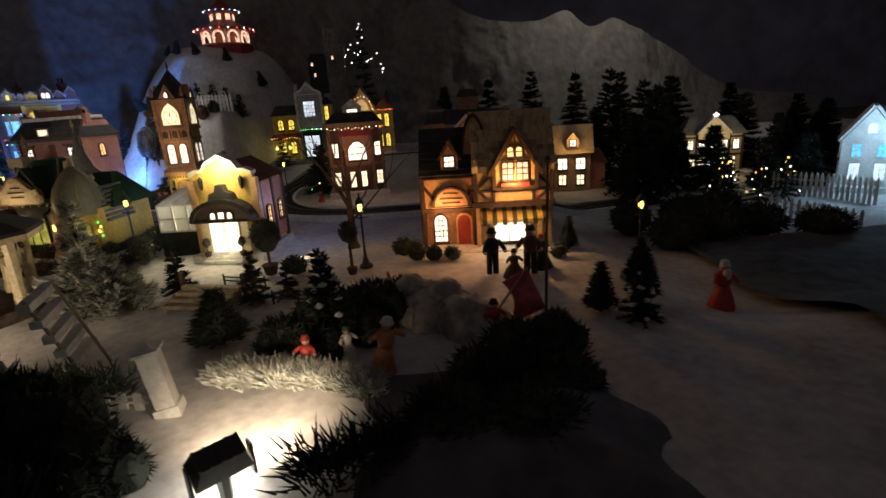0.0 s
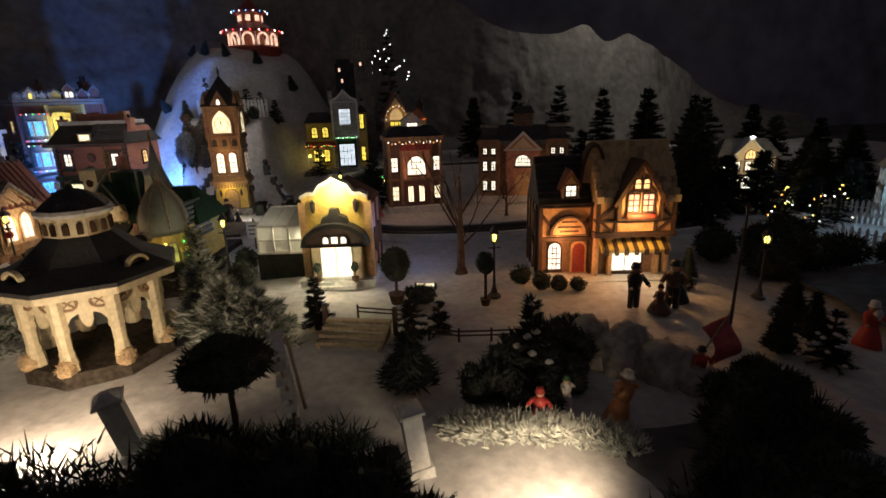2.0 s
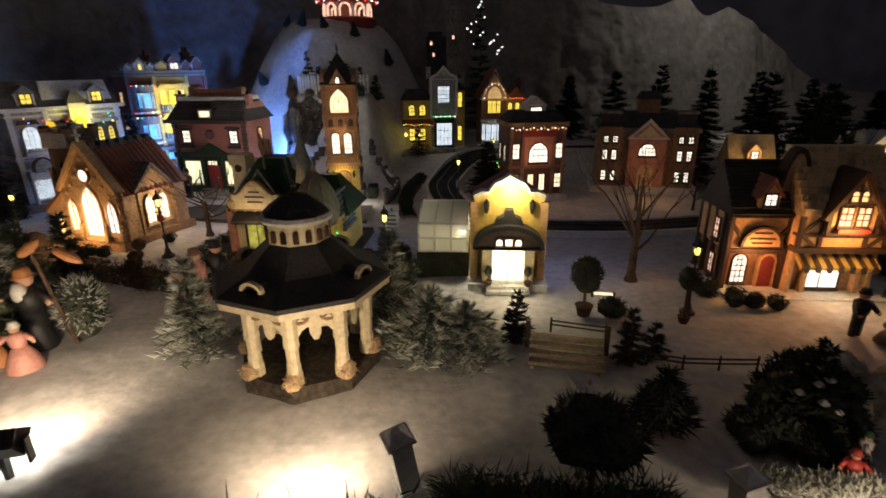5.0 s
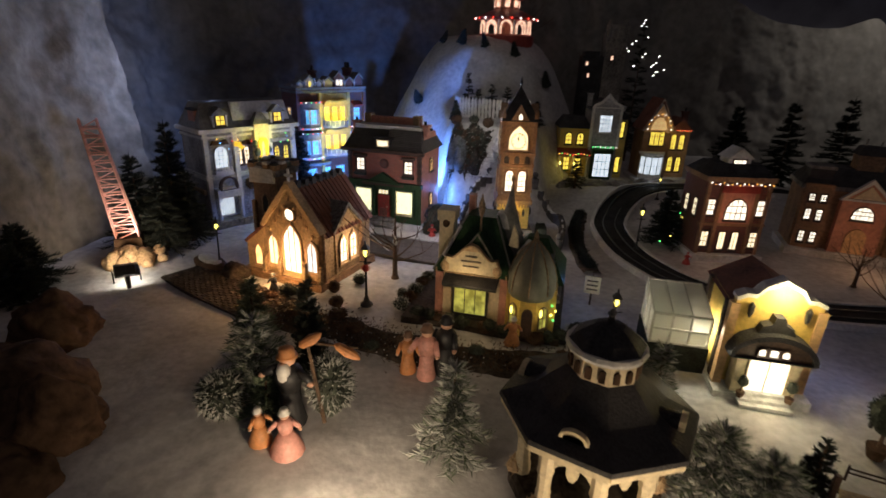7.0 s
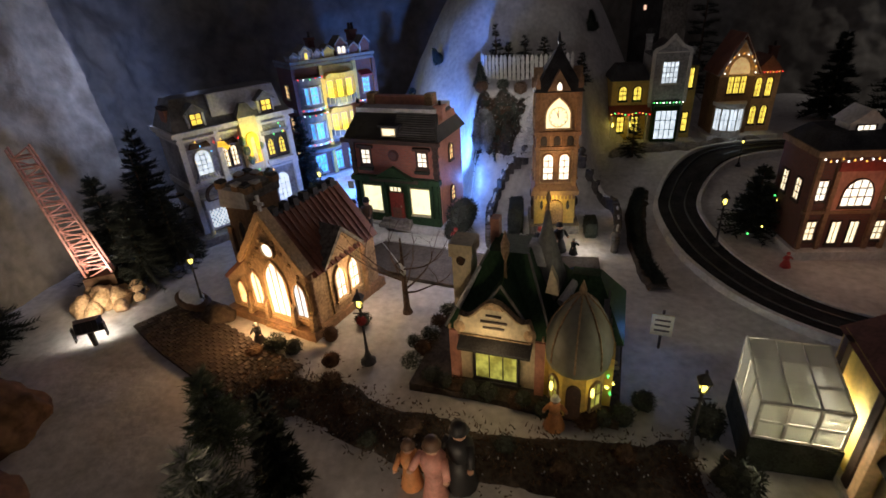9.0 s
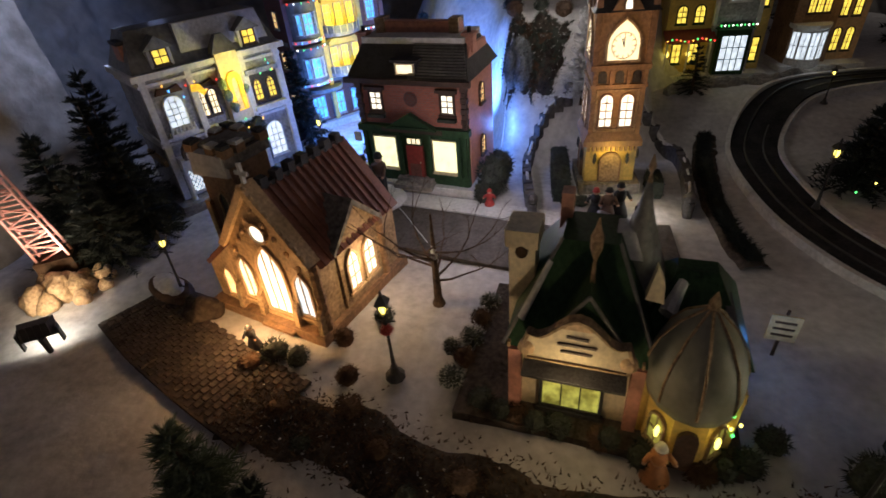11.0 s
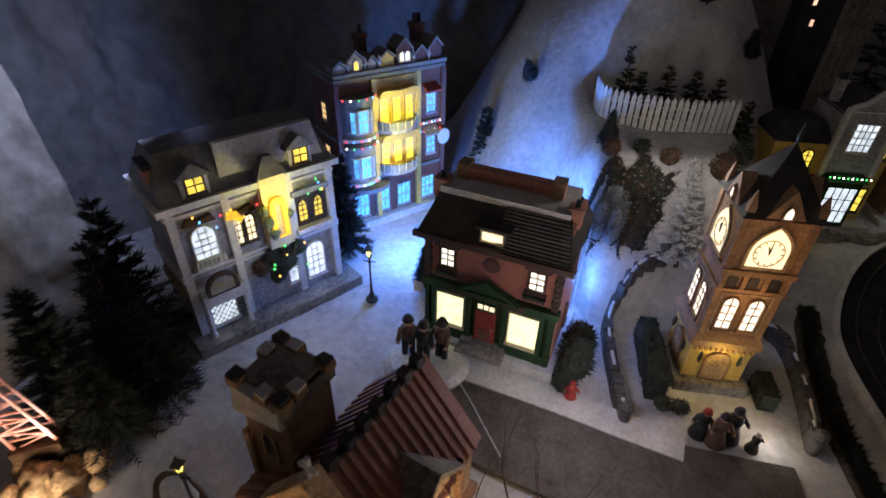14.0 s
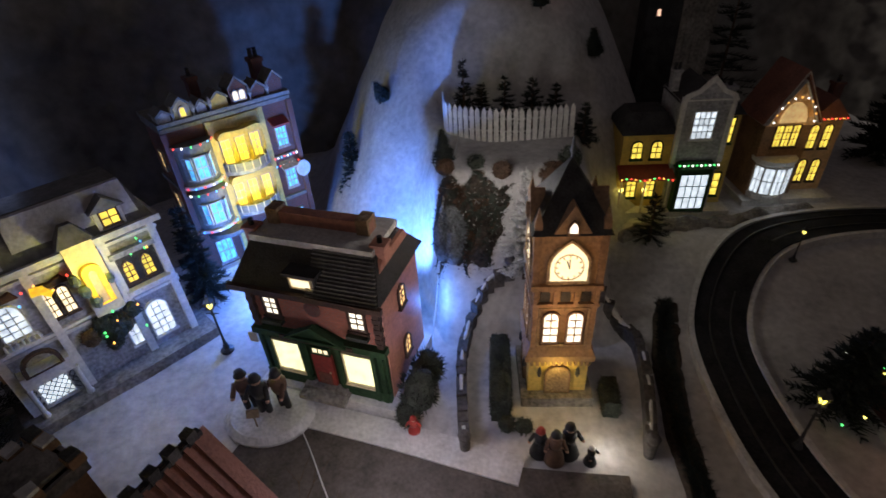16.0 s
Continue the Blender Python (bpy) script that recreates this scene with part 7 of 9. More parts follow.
def bush(x, y, r, hgt, seed, label="low dark clipped bush", n=200, z=None, material=None, name="bush", category="bush", group=""):
    if n >= 400 and material is not FROST:
        t = thing(name, x, y, ground_z(x, y) - 0.002 if z is None else z, seed * 47, label, category, group)
        part("crown", bush_mesh(r * 0.85, hgt, n * 2 // 3, seed, 0.26, 0.042), material or BUSH, t)
        rnd = random.Random(seed)
        for k in range(4):
            a, q = k * 1.57 + rnd.uniform(-0.4, 0.4), rnd.uniform(0.42, 0.58)
            part("clump", bush_mesh(r * q, hgt * rnd.uniform(0.55, 0.95), n // 4, seed + k, 0.34, 0.055), material or BUSH, t).location = (math.cos(a) * r * 0.55, math.sin(a) * r * 0.55, 0)
        return t
    ob = part(name, bush_mesh(r, hgt, n * 2 if material is FROST else n, seed, 0.26, 0.032 if material is FROST else 0.042, int(material is FROST)), [BUSH, FROST] if material is FROST else [material or BUSH])
    ob.location = (x, y, ground_z(x, y) - 0.002 if z is None else z)
    return tagged(ob, label, category, group)


# ---- small things ----
def street_lamp(x, y, hgt, label="black iron street lamp with small yellow light", lit=True, wreath=False, turn=0.0, lean=(0, 0)):
    t = thing("street_lamp", x, y, ground_z(x, y) - 0.001, turn, label, "street lamp", "street lamps")
    t.matrix_world = t.matrix_world @ pose(0, 0, 0, lean[0], lean[1], 0)
    k = hgt / 0.088
    part("foot", lathe(bmesh.new(), [(0.0085 * k, 0), (0.0085 * k, 0.003 * k), (0.0045 * k, 0.006 * k), (0.0028 * k, 0.013 * k)], 10), IRON, t)
    part("post", lathe(bmesh.new(), [(0.0022 * k, 0.012 * k), (0.0014 * k, 0.03 * k), (0.0013 * k, 0.060 * k), (0.0026 * k, 0.062 * k), (0.0013 * k, 0.064 * k), (0.0016 * k, 0.070 * k)], 8), IRON, t)
    part("crossbar", rod(bmesh.new(), (-0.008 * k, 0, 0.063 * k), (0.008 * k, 0, 0.063 * k), 0.0007 * k, 0.0007 * k), IRON, t)
    bm = bmesh.new()
    for i in range(4):
        a = math.pi / 4 + i * math.pi / 2
        rod(bm, (0.0030 * k * math.cos(a), 0.0030 * k * math.sin(a), 0.070 * k), (0.0052 * k * math.cos(a), 0.0052 * k * math.sin(a), 0.081 * k), 0.0006 * k, 0.0006 * k, 4)
    lathe(bm, [(0.0036 * k, 0.0695 * k), (0.0036 * k, 0.0708 * k)], 4)
    lathe(bm, [(0.0070 * k, 0.0808 * k), (0.0066 * k, 0.0825 * k), (0.0030 * k, 0.087 * k), (0.0012 * k, 0.088 * k), (0.0014 * k, 0.091 * k), (0.0003 * k, 0.093 * k)], 4, None, 0, 0.5)
    ln = part("lantern", bm, IRON, t)
    if lit:
        part("bulb", lathe(bmesh.new(), [(0.0016 * k, 0.0712 * k), (0.0030 * k, 0.075 * k), (0.0024 * k, 0.079 * k)], 8), BULB, ln, "small yellow light")
    if wreath:
        part("wreath", bush_mesh(0.0065, 0.010, 90, 6), [COATRED], t).location = (0, -0.001, 0.050 * k)
    return t


def doll(x, y, hgt, coat, seed, label, skirt=0.30, hat=None, turn=0.0, arms=0.6, z=None, trousers=None, beard=False):
    """A plain figurine in one mesh: robe or legs, chest, arms, head and hat."""
    bm = bmesh.new()
    h = hgt
    if trousers is None:
        lathe(bm, [(h * skirt * 0.95, 0), (h * skirt, h * 0.03), (h * skirt * 0.72, h * 0.28), (h * 0.12, h * 0.50)], 12, None, 0)
    else:
        for s in (-1, 1):
            rod(bm, (s * h * 0.075, 0, 0), (s * h * 0.065, 0, h * 0.5), h * 0.062, h * 0.075, 8, 2)
    lathe(bm, [(h * 0.12, h * 0.46), (h * 0.155, h * 0.60), (h * 0.16, h * 0.72), (h * 0.07, h * 0.79)], 10, None, 0)
    for s in (-1, 1):
        rod(bm, (s * h * 0.14, 0, h * 0.72), (s * h * (0.20 + 0.12 * arms), -h * 0.16 * (1 - arms) - h * 0.03, h * (0.50 + 0.16 * arms)), h * 0.055, h * 0.045, 7, 0)
        lathe(bm, [(h * 0.02, -h * 0.035), (h * 0.045, 0), (h * 0.02, h * 0.035)], 6, Matrix.Translation((s * h * (0.20 + 0.12 * arms), -h * 0.16 * (1 - arms) - h * 0.05, h * (0.49 + 0.16 * arms))), 1)
    lathe(bm, [(h * 0.03, h * 0.775), (h * 0.085, h * 0.82), (h * 0.098, h * 0.875), (h * 0.075, h * 0.93), (h * 0.02, h * 0.955)], 10, None, 1)
    lathe(bm, [(h * 0.125, h * 0.905), (h * 0.105, h * 0.915), (h * 0.095, h * 0.93), (h * 0.085, h * 1.0), (h * 0.03, h * 1.02)], 10, None, 2)
    if beard:
        lathe(bm, [(h * 0.02, h * 0.60), (h * 0.075, h * 0.68), (h * 0.085, h * 0.78), (h * 0.05, h * 0.86)], 9, Matrix.Translation((0, -h * 0.10, 0)), 3)
    rough_top(bm, h * 0.010, seed, 1.0 / (h * 0.12))
    me_mats = [coat, SKIN, hat or COATBLACK, COATWHITE]
    ob = part("figurine", bm, me_mats, smooth=True)
    ob.matrix_world = pose(x, y, ground_z(x, y) - 0.002 if z is None else z, 0, 0, turn)
    return tagged(ob, label, "figurine")


def picket_fence(points, z0, hgt, gap, label, material, name="picket_fence", wid=0.0026, tilt=0.0):
    c = spline(points, 12)
    seg = np.r_[0, np.cumsum(np.hypot(*np.diff(c, axis=0).T))]
    n = int(seg[-1] / gap)
    t = thing(name, 0, 0, 0, 0, label, "fence")
    rails = [bmesh.new(), bmesh.new()]
    last = None
    for k in range(n + 1):
        s = seg[-1] * k / n
        x, y = np.interp(s, seg, c[:, 0]), np.interp(s, seg, c[:, 1])
        x2, y2 = np.interp(min(s + 0.004, seg[-1]), seg, c[:, 0]), np.interp(min(s + 0.004, seg[-1]), seg, c[:, 1])
        x1, y1 = np.interp(max(s - 0.004, 0), seg, c[:, 0]), np.interp(max(s - 0.004, 0), seg, c[:, 1])
        m = pose(x, y, z0, 0, tilt + 3 * noise.noise(Vector((k * 1.7, 0, 0))), math.degrees(math.atan2(y2 - y1, x2 - x1)))
        part("picket", slab(bmesh.new(), [(-wid / 2, -0.003), (wid / 2, -0.003), (wid / 2, hgt * 0.86), (0, hgt), (-wid / 2, hgt * 0.86)], -0.0008, 0.0008, m), material, t)
        if last:
            for r, f in zip(rails, (0.28, 0.66)):
                rod(r, (last[0], last[1], z0 + hgt * f), (x, y, z0 + hgt * f), 0.0009, 0.0009, 4)
        last = (x, y)
    for r in rails:
        part("rail", r, material, t)
    return t


def rail_fence(points, hgt):
    """A low dark rail on short posts."""
    t = thing("rail_fence", 0, 0, 0, 0, "low dark wooden rail on short posts in the snow", "fence", "low rails")
    for x, y in points:
        part("post", rod(bmesh.new(), (x, y, -0.004), (x, y, hgt + 0.003), 0.0011, 0.0009), TIMBER, t)
    for (x, y), (x2, y2) in zip(points, points[1:]):
        for z in (hgt * 0.5, hgt):
            part("rail", rod(bmesh.new(), (x, y, z), (x2, y2, z), 0.0008, 0.0008), TIMBER, t)


def floodlight(x, y, z, yaw, tilt, label="small black floodlight on a stake", s=1.0):
    t = thing("floodlight", x, y, z, yaw, label, "floodlight", "floodlights")
    k = s
    m = pose(0, 0, 0.026 * k, tilt, 0, 0)
    bm = bmesh.new()
    hip(bm, -0.016 * k, 0.016 * k, -0.010 * k, 0.010 * k, -0.006 * k, 0.006 * k, 0.004 * k, 0.003 * k, m @ pose(0, 0, 0, 90, 0, 0))
    for q in range(5):
        box(bm, (-0.012 + q * 0.006) * k - 0.0006, (-0.012 + q * 0.006) * k + 0.0006, -0.0068 * k, -0.005 * k, -0.007 * k, 0.007 * k, m)
    part("housing", bm, IRON, t)
    for q in (-0.018 * k, 0.0165 * k):
        part("bracket", box(bmesh.new(), q, q + 0.0015 * k, -0.003, 0.003, 0.008 * k, 0.028 * k), IRON, t)
    part("stake", rod(bmesh.new(), (0, 0, -0.006), (0, 0, 0.016 * k), 0.0025, 0.0035), IRON, t)
    part("lens", box(bmesh.new(), -0.0135 * k, 0.0135 * k, 0.0062 * k, 0.0068 * k, -0.0085 * k, 0.0085 * k, m), FLOODFACE, t)
    return t


def rock(x, y, w, hgt, seed, material, label, z=None, sx=1.0):
    bm = bmesh.new()
    bmesh.ops.create_icosphere(bm, subdivisions=4 if w > 0.03 else 3, radius=w / 2)
    for v in bm.verts:
        v.co *= 1 + 0.35 * noise.noise(v.co * (2.2 / w) + Vector((seed, 0, 0))) + 0.09 * noise.noise(v.co * (20 / w)) + 0.05 * noise.noise(v.co * (45 / w)) + 0.16 * noise.noise(v.co * (7 / w) + Vector((0, seed, 0)))
        v.co.x *= sx
        v.co.z = max(-0.2 * hgt, v.co.z * hgt / w * 1.6)
    ob = part("rock", bm, material, smooth=True)
    ob.location = (x, y, (ground_z(x, y) if z is None else z))
    return tagged(ob, label, "rock")


def garland(points, r, n, seed, material, label, needle=0.012, wid=0.0007):
    c = spline(points, 10)
    rnd, bm = random.Random(seed), bmesh.new()
    t = thing("garland", c[0][0], c[0][1], 0.0, 0, label, "garland")
    c = c - c[0]
    for a, b in zip(c, c[1:]):
        rod(bm, (a[0], a[1], r * 0.5), (b[0], b[1], r * 0.5), 0.0015, 0.0015, 5)
    part("stem", bm, BARK, t)
    groups = max(4, len(c) // 3)
    for g in range(groups):
        bm, swell = bmesh.new(), rnd.uniform(0.82, 1.15)
        for _ in range(n // groups):
            k = (g + rnd.uniform(-0.15, 1.15)) * (len(c) - 1.001) / groups
            k = min(max(k, 0.0), len(c) - 1.001)
            i, f = int(k), k % 1
            p = c[i] * (1 - f) + c[i + 1] * f
            a, q = rnd.uniform(0, 6.283), r * swell * rnd.uniform(0.1, 0.75)
            d = Vector((math.cos(a), 0.6 * rnd.uniform(-1, 1), abs(math.sin(a)) + 0.25))
            spikes(bm, (p[0] + q * math.cos(a), p[1] + q * rnd.uniform(-1, 1), max(0.001, r * 0.4 + q * math.sin(a) * 0.7)), d + Vector((rnd.uniform(-0.6, 0.6), rnd.uniform(-0.9, 0.9), 0)), needle * rnd.uniform(0.6, 1.3), wid)
        part("sprig", bm, material, t)
    return t


# ---- the village ----
red_house()
white_house()
tall_house()
clock_tower()
church()
green_shop()
yellow_shop()
greenhouse()
tudor_house()
gazebo()
book_shop()
mansion()
green_house()
yellow_house()


def star_house():
    h = thing("star_house", 0.615, 1.085, -0.032, -16, "cream timbered house with lit windows and a star on its gable", "house")
    part("base", box(bmesh.new(), -0.08, 0.08, -0.05, 0.075, -0.006, 0.006), SNOWCAP, h)
    part("wall", box(bmesh.new(), -0.066, 0.066, 0, 0.07, 0.004, 0.098), CREAM, h)
    part("roof", hip(bmesh.new(), -0.074, 0.074, -0.006, 0.076, 0.097, 0.140, 0.026, 0.034), LEAD, h)
    part("gable", slab(bmesh.new(), [(-0.034, 0.085), (0.034, 0.085), (0.034, 0.100), (0, 0.138), (-0.034, 0.100)], -0.008, 0.030), CREAM, h)
    for s in (-1, 1):
        part("gable_board", box(bmesh.new(), -0.002, 0.002, -0.011, 0.030, -0.029, 0.029, Matrix.Translation((s * 0.018, 0, 0.121)) @ Matrix.Rotation(-s * 0.73, 4, "Y")), SNOWCAP, h)
    for k in range(5):
        window(h, -0.050 + k * 0.025, 0.060, 0.012, 0.022, PANE_WHITE, -0.001, 0, (2, 2), TIMBER)
    for k in (-2, -1, 1, 2):
        window(h, k * 0.022, 0.014, 0.013, 0.026, PANE_WARM, -0.001, 0, (2, 2), TIMBER)
    window(h, 0, 0.012, 0.022, 0.032, PANE_WHITE, -0.002, 1, (2, 2), TIMBER, name="doorway")
    window(h, 0, 0.092, 0.022, 0.022, PANE_AMBER, -0.008, 2, (3, 2), TIMBER)
    for z in (0.044, 0.088):
        part("beam", box(bmesh.new(), -0.068, 0.068, -0.003, 0.001, z, z + 0.004), TIMBER, h)
    for x in (-0.064, -0.036, 0.036, 0.064):
        part("beam", box(bmesh.new(), x - 0.002, x + 0.002, -0.003, 0.001, 0.006, 0.096), TIMBER, h)
    pts = [((0.007 if k % 2 == 0 else 0.003) * math.sin(k * math.pi / 5), 0.145 + (0.007 if k % 2 == 0 else 0.003) * math.cos(k * math.pi / 5)) for k in range(10)]
    part("star", slab(bmesh.new(), pts[::-1], -0.010, -0.007), BULB_WHITE, h, "white star")
    h.matrix_world = h.matrix_world @ Matrix.Diagonal((0.95, 1.0, 0.88, 1.0))


def blue_house():
    h = thing("blue_lit_house", 0.742, 0.752, -0.030, -42, "white gabled house washed in pale blue light", "house")
    h.matrix_world = h.matrix_world @ Matrix.Scale(0.86, 4)
    part("base", box(bmesh.new(), -0.11, 0.11, -0.03, 0.10, -0.006, 0.008), SNOWCAP, h)
    part("wall", box(bmesh.new(), -0.10, 0.10, 0, 0.09, 0.006, 0.100), WHITEPAINT, h)
    part("gable", slab(bmesh.new(), [(-0.10, 0.098), (-0.01, 0.098), (-0.055, 0.160)], -0.004, 0.09), WHITEPAINT, h)
    for s in (-1, 1):
        part("roof_slope", box(bmesh.new(), -0.042, 0.042, -0.008, 0.095, -0.002, 0.003, Matrix.Translation((-0.055 + s * 0.026, 0, 0.130)) @ Matrix.Rotation(s * 0.944, 4, "Y")), SNOWCAP, h)
    part("roof", gable(bmesh.new(), -0.012, 0.108, -0.004, 0.096, 0.098, 0.142, along="x"), SNOWCAP, h)
    for x in (-0.075, -0.035, 0.02, 0.055):
        window(h, x, 0.020, 0.016, 0.032, PANE_COOL, -0.001, 0, (2, 3), WHITEPAINT)
        window(h, x, 0.066, 0.014, 0.024, PANE_BLUE, -0.001, 0, (2, 2), WHITEPAINT)
    window(h, -0.055, 0.112, 0.014, 0.020, PANE_COOL, -0.004, 1, (2, 2), WHITEPAINT)
    m = side(-0.10, 0.09, -90)
    for y in (0.02, 0.06):
        for z in (0.02, 0.064):
            window(h, y, z, 0.014, 0.028, PANE_COOL, -0.001, 0, (2, 2), WHITEPAINT, m)


def cottage():
    h = thing("thatched_cottage", 0.262, 1.000, -0.028, -14, "small cottage with amber-lit thatch and bright windows", "house")
    part("wall", box(bmesh.new(), -0.036, 0.036, 0, 0.06, -0.004, 0.076), ORANGEPLASTER, h)
    part("roof", gable(bmesh.new(), -0.042, 0.042, -0.010, 0.068, 0.072, 0.128, along="x"), THATCH, h)
    part("dormer", slab(bmesh.new(), [(-0.012, 0.084), (0.012, 0.084), (0.012, 0.100), (0, 0.114), (-0.012, 0.100)], -0.008, 0.020), ORANGEPLASTER, h)
    window(h, 0, 0.087, 0.011, 0.013, PANE_COOL, -0.008, 0, (2, 2), TIMBER)
    for x in (-0.020, 0.016):
        window(h, x, 0.040, 0.018, 0.022, PANE_WHITE, -0.001, 0, (2, 2), TIMBER)
        window(h, x, 0.008, 0.014, 0.020, PANE_WARM, -0.001, 0, (2, 2), TIMBER)
    part("lean_to", box(bmesh.new(), 0.034, 0.066, 0.008, 0.05, -0.004, 0.052), PINKPAINT, h)
    part("lean_to_roof", hip(bmesh.new(), 0.030, 0.072, 0.003, 0.056, 0.050, 0.078, 0.016, 0.018), BROWNROOF, h)


def skyscraper():
    h = thing("tall_grey_tower", -0.258, 1.600, 0.0, 0, "tall narrow grey stone tower block, nearly dark", "tower")
    part("shaft", box(bmesh.new(), -0.026, 0.026, -0.026, 0.026, 0.0, 0.365), STONE, h)
    part("crown", box(bmesh.new(), -0.021, 0.021, -0.021, 0.021, 0.365, 0.385), STONE, h)
    for x in (-0.022, 0.022):
        part("pinnacle", lathe(bmesh.new(), [(0.006, 0.360), (0.005, 0.388), (0.001, 0.396)], 6, Matrix.Translation((x, -0.022, 0))), STONE, h)
    for x in (-0.014, 0.0, 0.014):
        part("rib", box(bmesh.new(), x - 0.0025, x + 0.0025, -0.029, -0.025, 0.05, 0.370), STONE, h)
    part("low_wing", box(bmesh.new(), -0.080, -0.024, -0.024, 0.03, 0.0, 0.308), SLATE, h)
    part("wing_top", box(bmesh.new(), -0.074, -0.036, -0.018, 0.024, 0.306, 0.320), SLATE, h)
    for x, z in ((-0.068, 0.285), (-0.007, 0.300), (-0.062, 0.255)):
        window(h, x, z, 0.006, 0.010, PANE_PINK, -0.0265 if x > -0.02 else -0.024, 0, (1, 1), TIMBER, sill=False)


def carousel():
    x, y = -0.545, 1.530
    z = hill_height(x, y)
    h = thing("hilltop_carousel", x, y, z - 0.004, 0, "red two-tier carousel pavilion with pink lights on the hill", "carousel")
    part("base", lathe(bmesh.new(), [(0.072, -0.02), (0.072, 0.008), (0.066, 0.012)], 16), REDPAINT, h)
    part("core", lathe(bmesh.new(), [(0.026, 0.01), (0.026, 0.046)], 12), PINKPAINT, h)
    for k in range(10):
        a = 2 * math.pi * k / 10
        part("column", rod(bmesh.new(), (0.060 * math.cos(a), 0.060 * math.sin(a), 0.010), (0.060 * math.cos(a), 0.060 * math.sin(a), 0.046), 0.0026, 0.0026), COATWHITE, h)
        m = pose(0.060 * math.cos(a + 0.314), 0.060 * math.sin(a + 0.314), 0.012, 0, 0, math.degrees(a + 0.314) + 90)
        part("lit_arch", ring(bmesh.new(), [(px, pz) for px, pz in outline(0.030, 0.032, 1)], [(px * 0.72, pz * 0.86) for px, pz in outline(0.030, 0.032, 1)], -0.0015, 0.0015, m), PANE_PINK, h)
    part("canopy", lathe(bmesh.new(), [(0.076, 0.044), (0.078, 0.050), (0.050, 0.062), (0.030, 0.070)], 16), REDPAINT, h)
    part("upper_drum", lathe(bmesh.new(), [(0.030, 0.068), (0.030, 0.094)], 12), PINKPAINT, h)
    for k in range(8):
        a = 2 * math.pi * k / 8
        part("lit_pane", box(bmesh.new(), -0.006, 0.006, -0.001, 0.001, 0.074, 0.088, pose(0.0305 * math.cos(a), 0.0305 * math.sin(a), 0, 0, 0, math.degrees(a) + 90)), PANE_PINK, h)
    part("upper_canopy", lathe(bmesh.new(), [(0.044, 0.092), (0.045, 0.097), (0.020, 0.112), (0.006, 0.130), (0.002, 0.150)], 14), REDPAINT, h)
    bulbs(h, [(0.078 * math.cos(t), 0.078 * math.sin(t), 0.047) for t in np.linspace(0, 2 * math.pi, 22, endpoint=False)], [BULB_WHITE, BULB_RED], 0.0018)
    bulbs(h, [(0.046 * math.cos(t), 0.046 * math.sin(t), 0.096) for t in np.linspace(0, 2 * math.pi, 16, endpoint=False)], [BULB_BLUE, BULB_WHITE], 0.0016)


def wooden_steps(x, y, yaw):
    h = thing("wooden_steps", x, y, 0.0, yaw, "weathered slatted wooden steps leading to the shop", "steps")
    for k in range(4):
        part("tread", rough_top(box(bmesh.new(), -0.030, 0.030, -0.020 + k * 0.0092, -0.0130 + k * 0.0092, 0.0010 + k * 0.0028, 0.0040 + k * 0.0028), 0.0004, k), WOOD, h)
    for s in (-1, 1):
        part("stringer", slab(bmesh.new(), [(-0.021, -0.002), (0.015, -0.002), (0.015, 0.0100), (-0.021, 0.001)], s * 0.027 - 0.0014, s * 0.027 + 0.0014, Matrix(((0, 1, 0, 0), (1, 0, 0, 0), (0, 0, 1, 0), (0, 0, 0, 1)))), WOOD, h)
        part("newel", box(bmesh.new(), s * 0.033 - 0.002, s * 0.033 + 0.002, 0.012, 0.016, -0.002, 0.024), TIMBER, h)


def slatted_panel():
    """Five weathered slats between two leaning stiles, standing edgeways in the snow."""
    h = thing("slatted_panel", -0.314, 0.0, 0.0, 0, "pale slatted wooden panel leaning in the snow", "panel")
    for k in range(5):
        t = k / 4
        m = Matrix.Translation((0, 0.3015 - 0.024 * t, 0.016 + 0.050 * t)) @ Matrix.Rotation(radians(11), 4, "Z") @ Matrix.Rotation(radians(4), 4, "X")
        part("slat", rough_top(box(bmesh.new(), -0.0036, 0.0036, -0.019, 0.019, -0.0026, 0.0026, m), 0.0004, k), WHITEPAINT, h)
    for d in (-0.014, 0.014):
        part("stile", rod(bmesh.new(), (0.0040, 0.309 + d, -0.004), (0.0040, 0.274 + d, 0.070), 0.0012, 0.0011), WOOD, h)


def white_post(x, y, hgt, w, yaw, lean, label):
    h = thing("white_post", x, y, -0.003, yaw, label, "post", "white posts")
    h.matrix_world = h.matrix_world @ pose(0, 0, 0, lean[0], lean[1], 0)
    part("shaft", box(bmesh.new(), -w / 2, w / 2, -w / 2, w / 2, 0, hgt), WHITEPAINT, h)
    part("cap", hip(box(bmesh.new(), -w * 0.68, w * 0.68, -w * 0.68, w * 0.68, hgt, hgt + 0.002), -w * 0.6, w * 0.6, -w * 0.6, w * 0.6, hgt + 0.002, hgt + 0.006, w * 0.4, w * 0.4), WHITEPAINT, h)
    part("foot", box(bmesh.new(), -w * 0.65, w * 0.65, -w * 0.65, w * 0.65, -0.002, 0.005), WHITEPAINT, h)


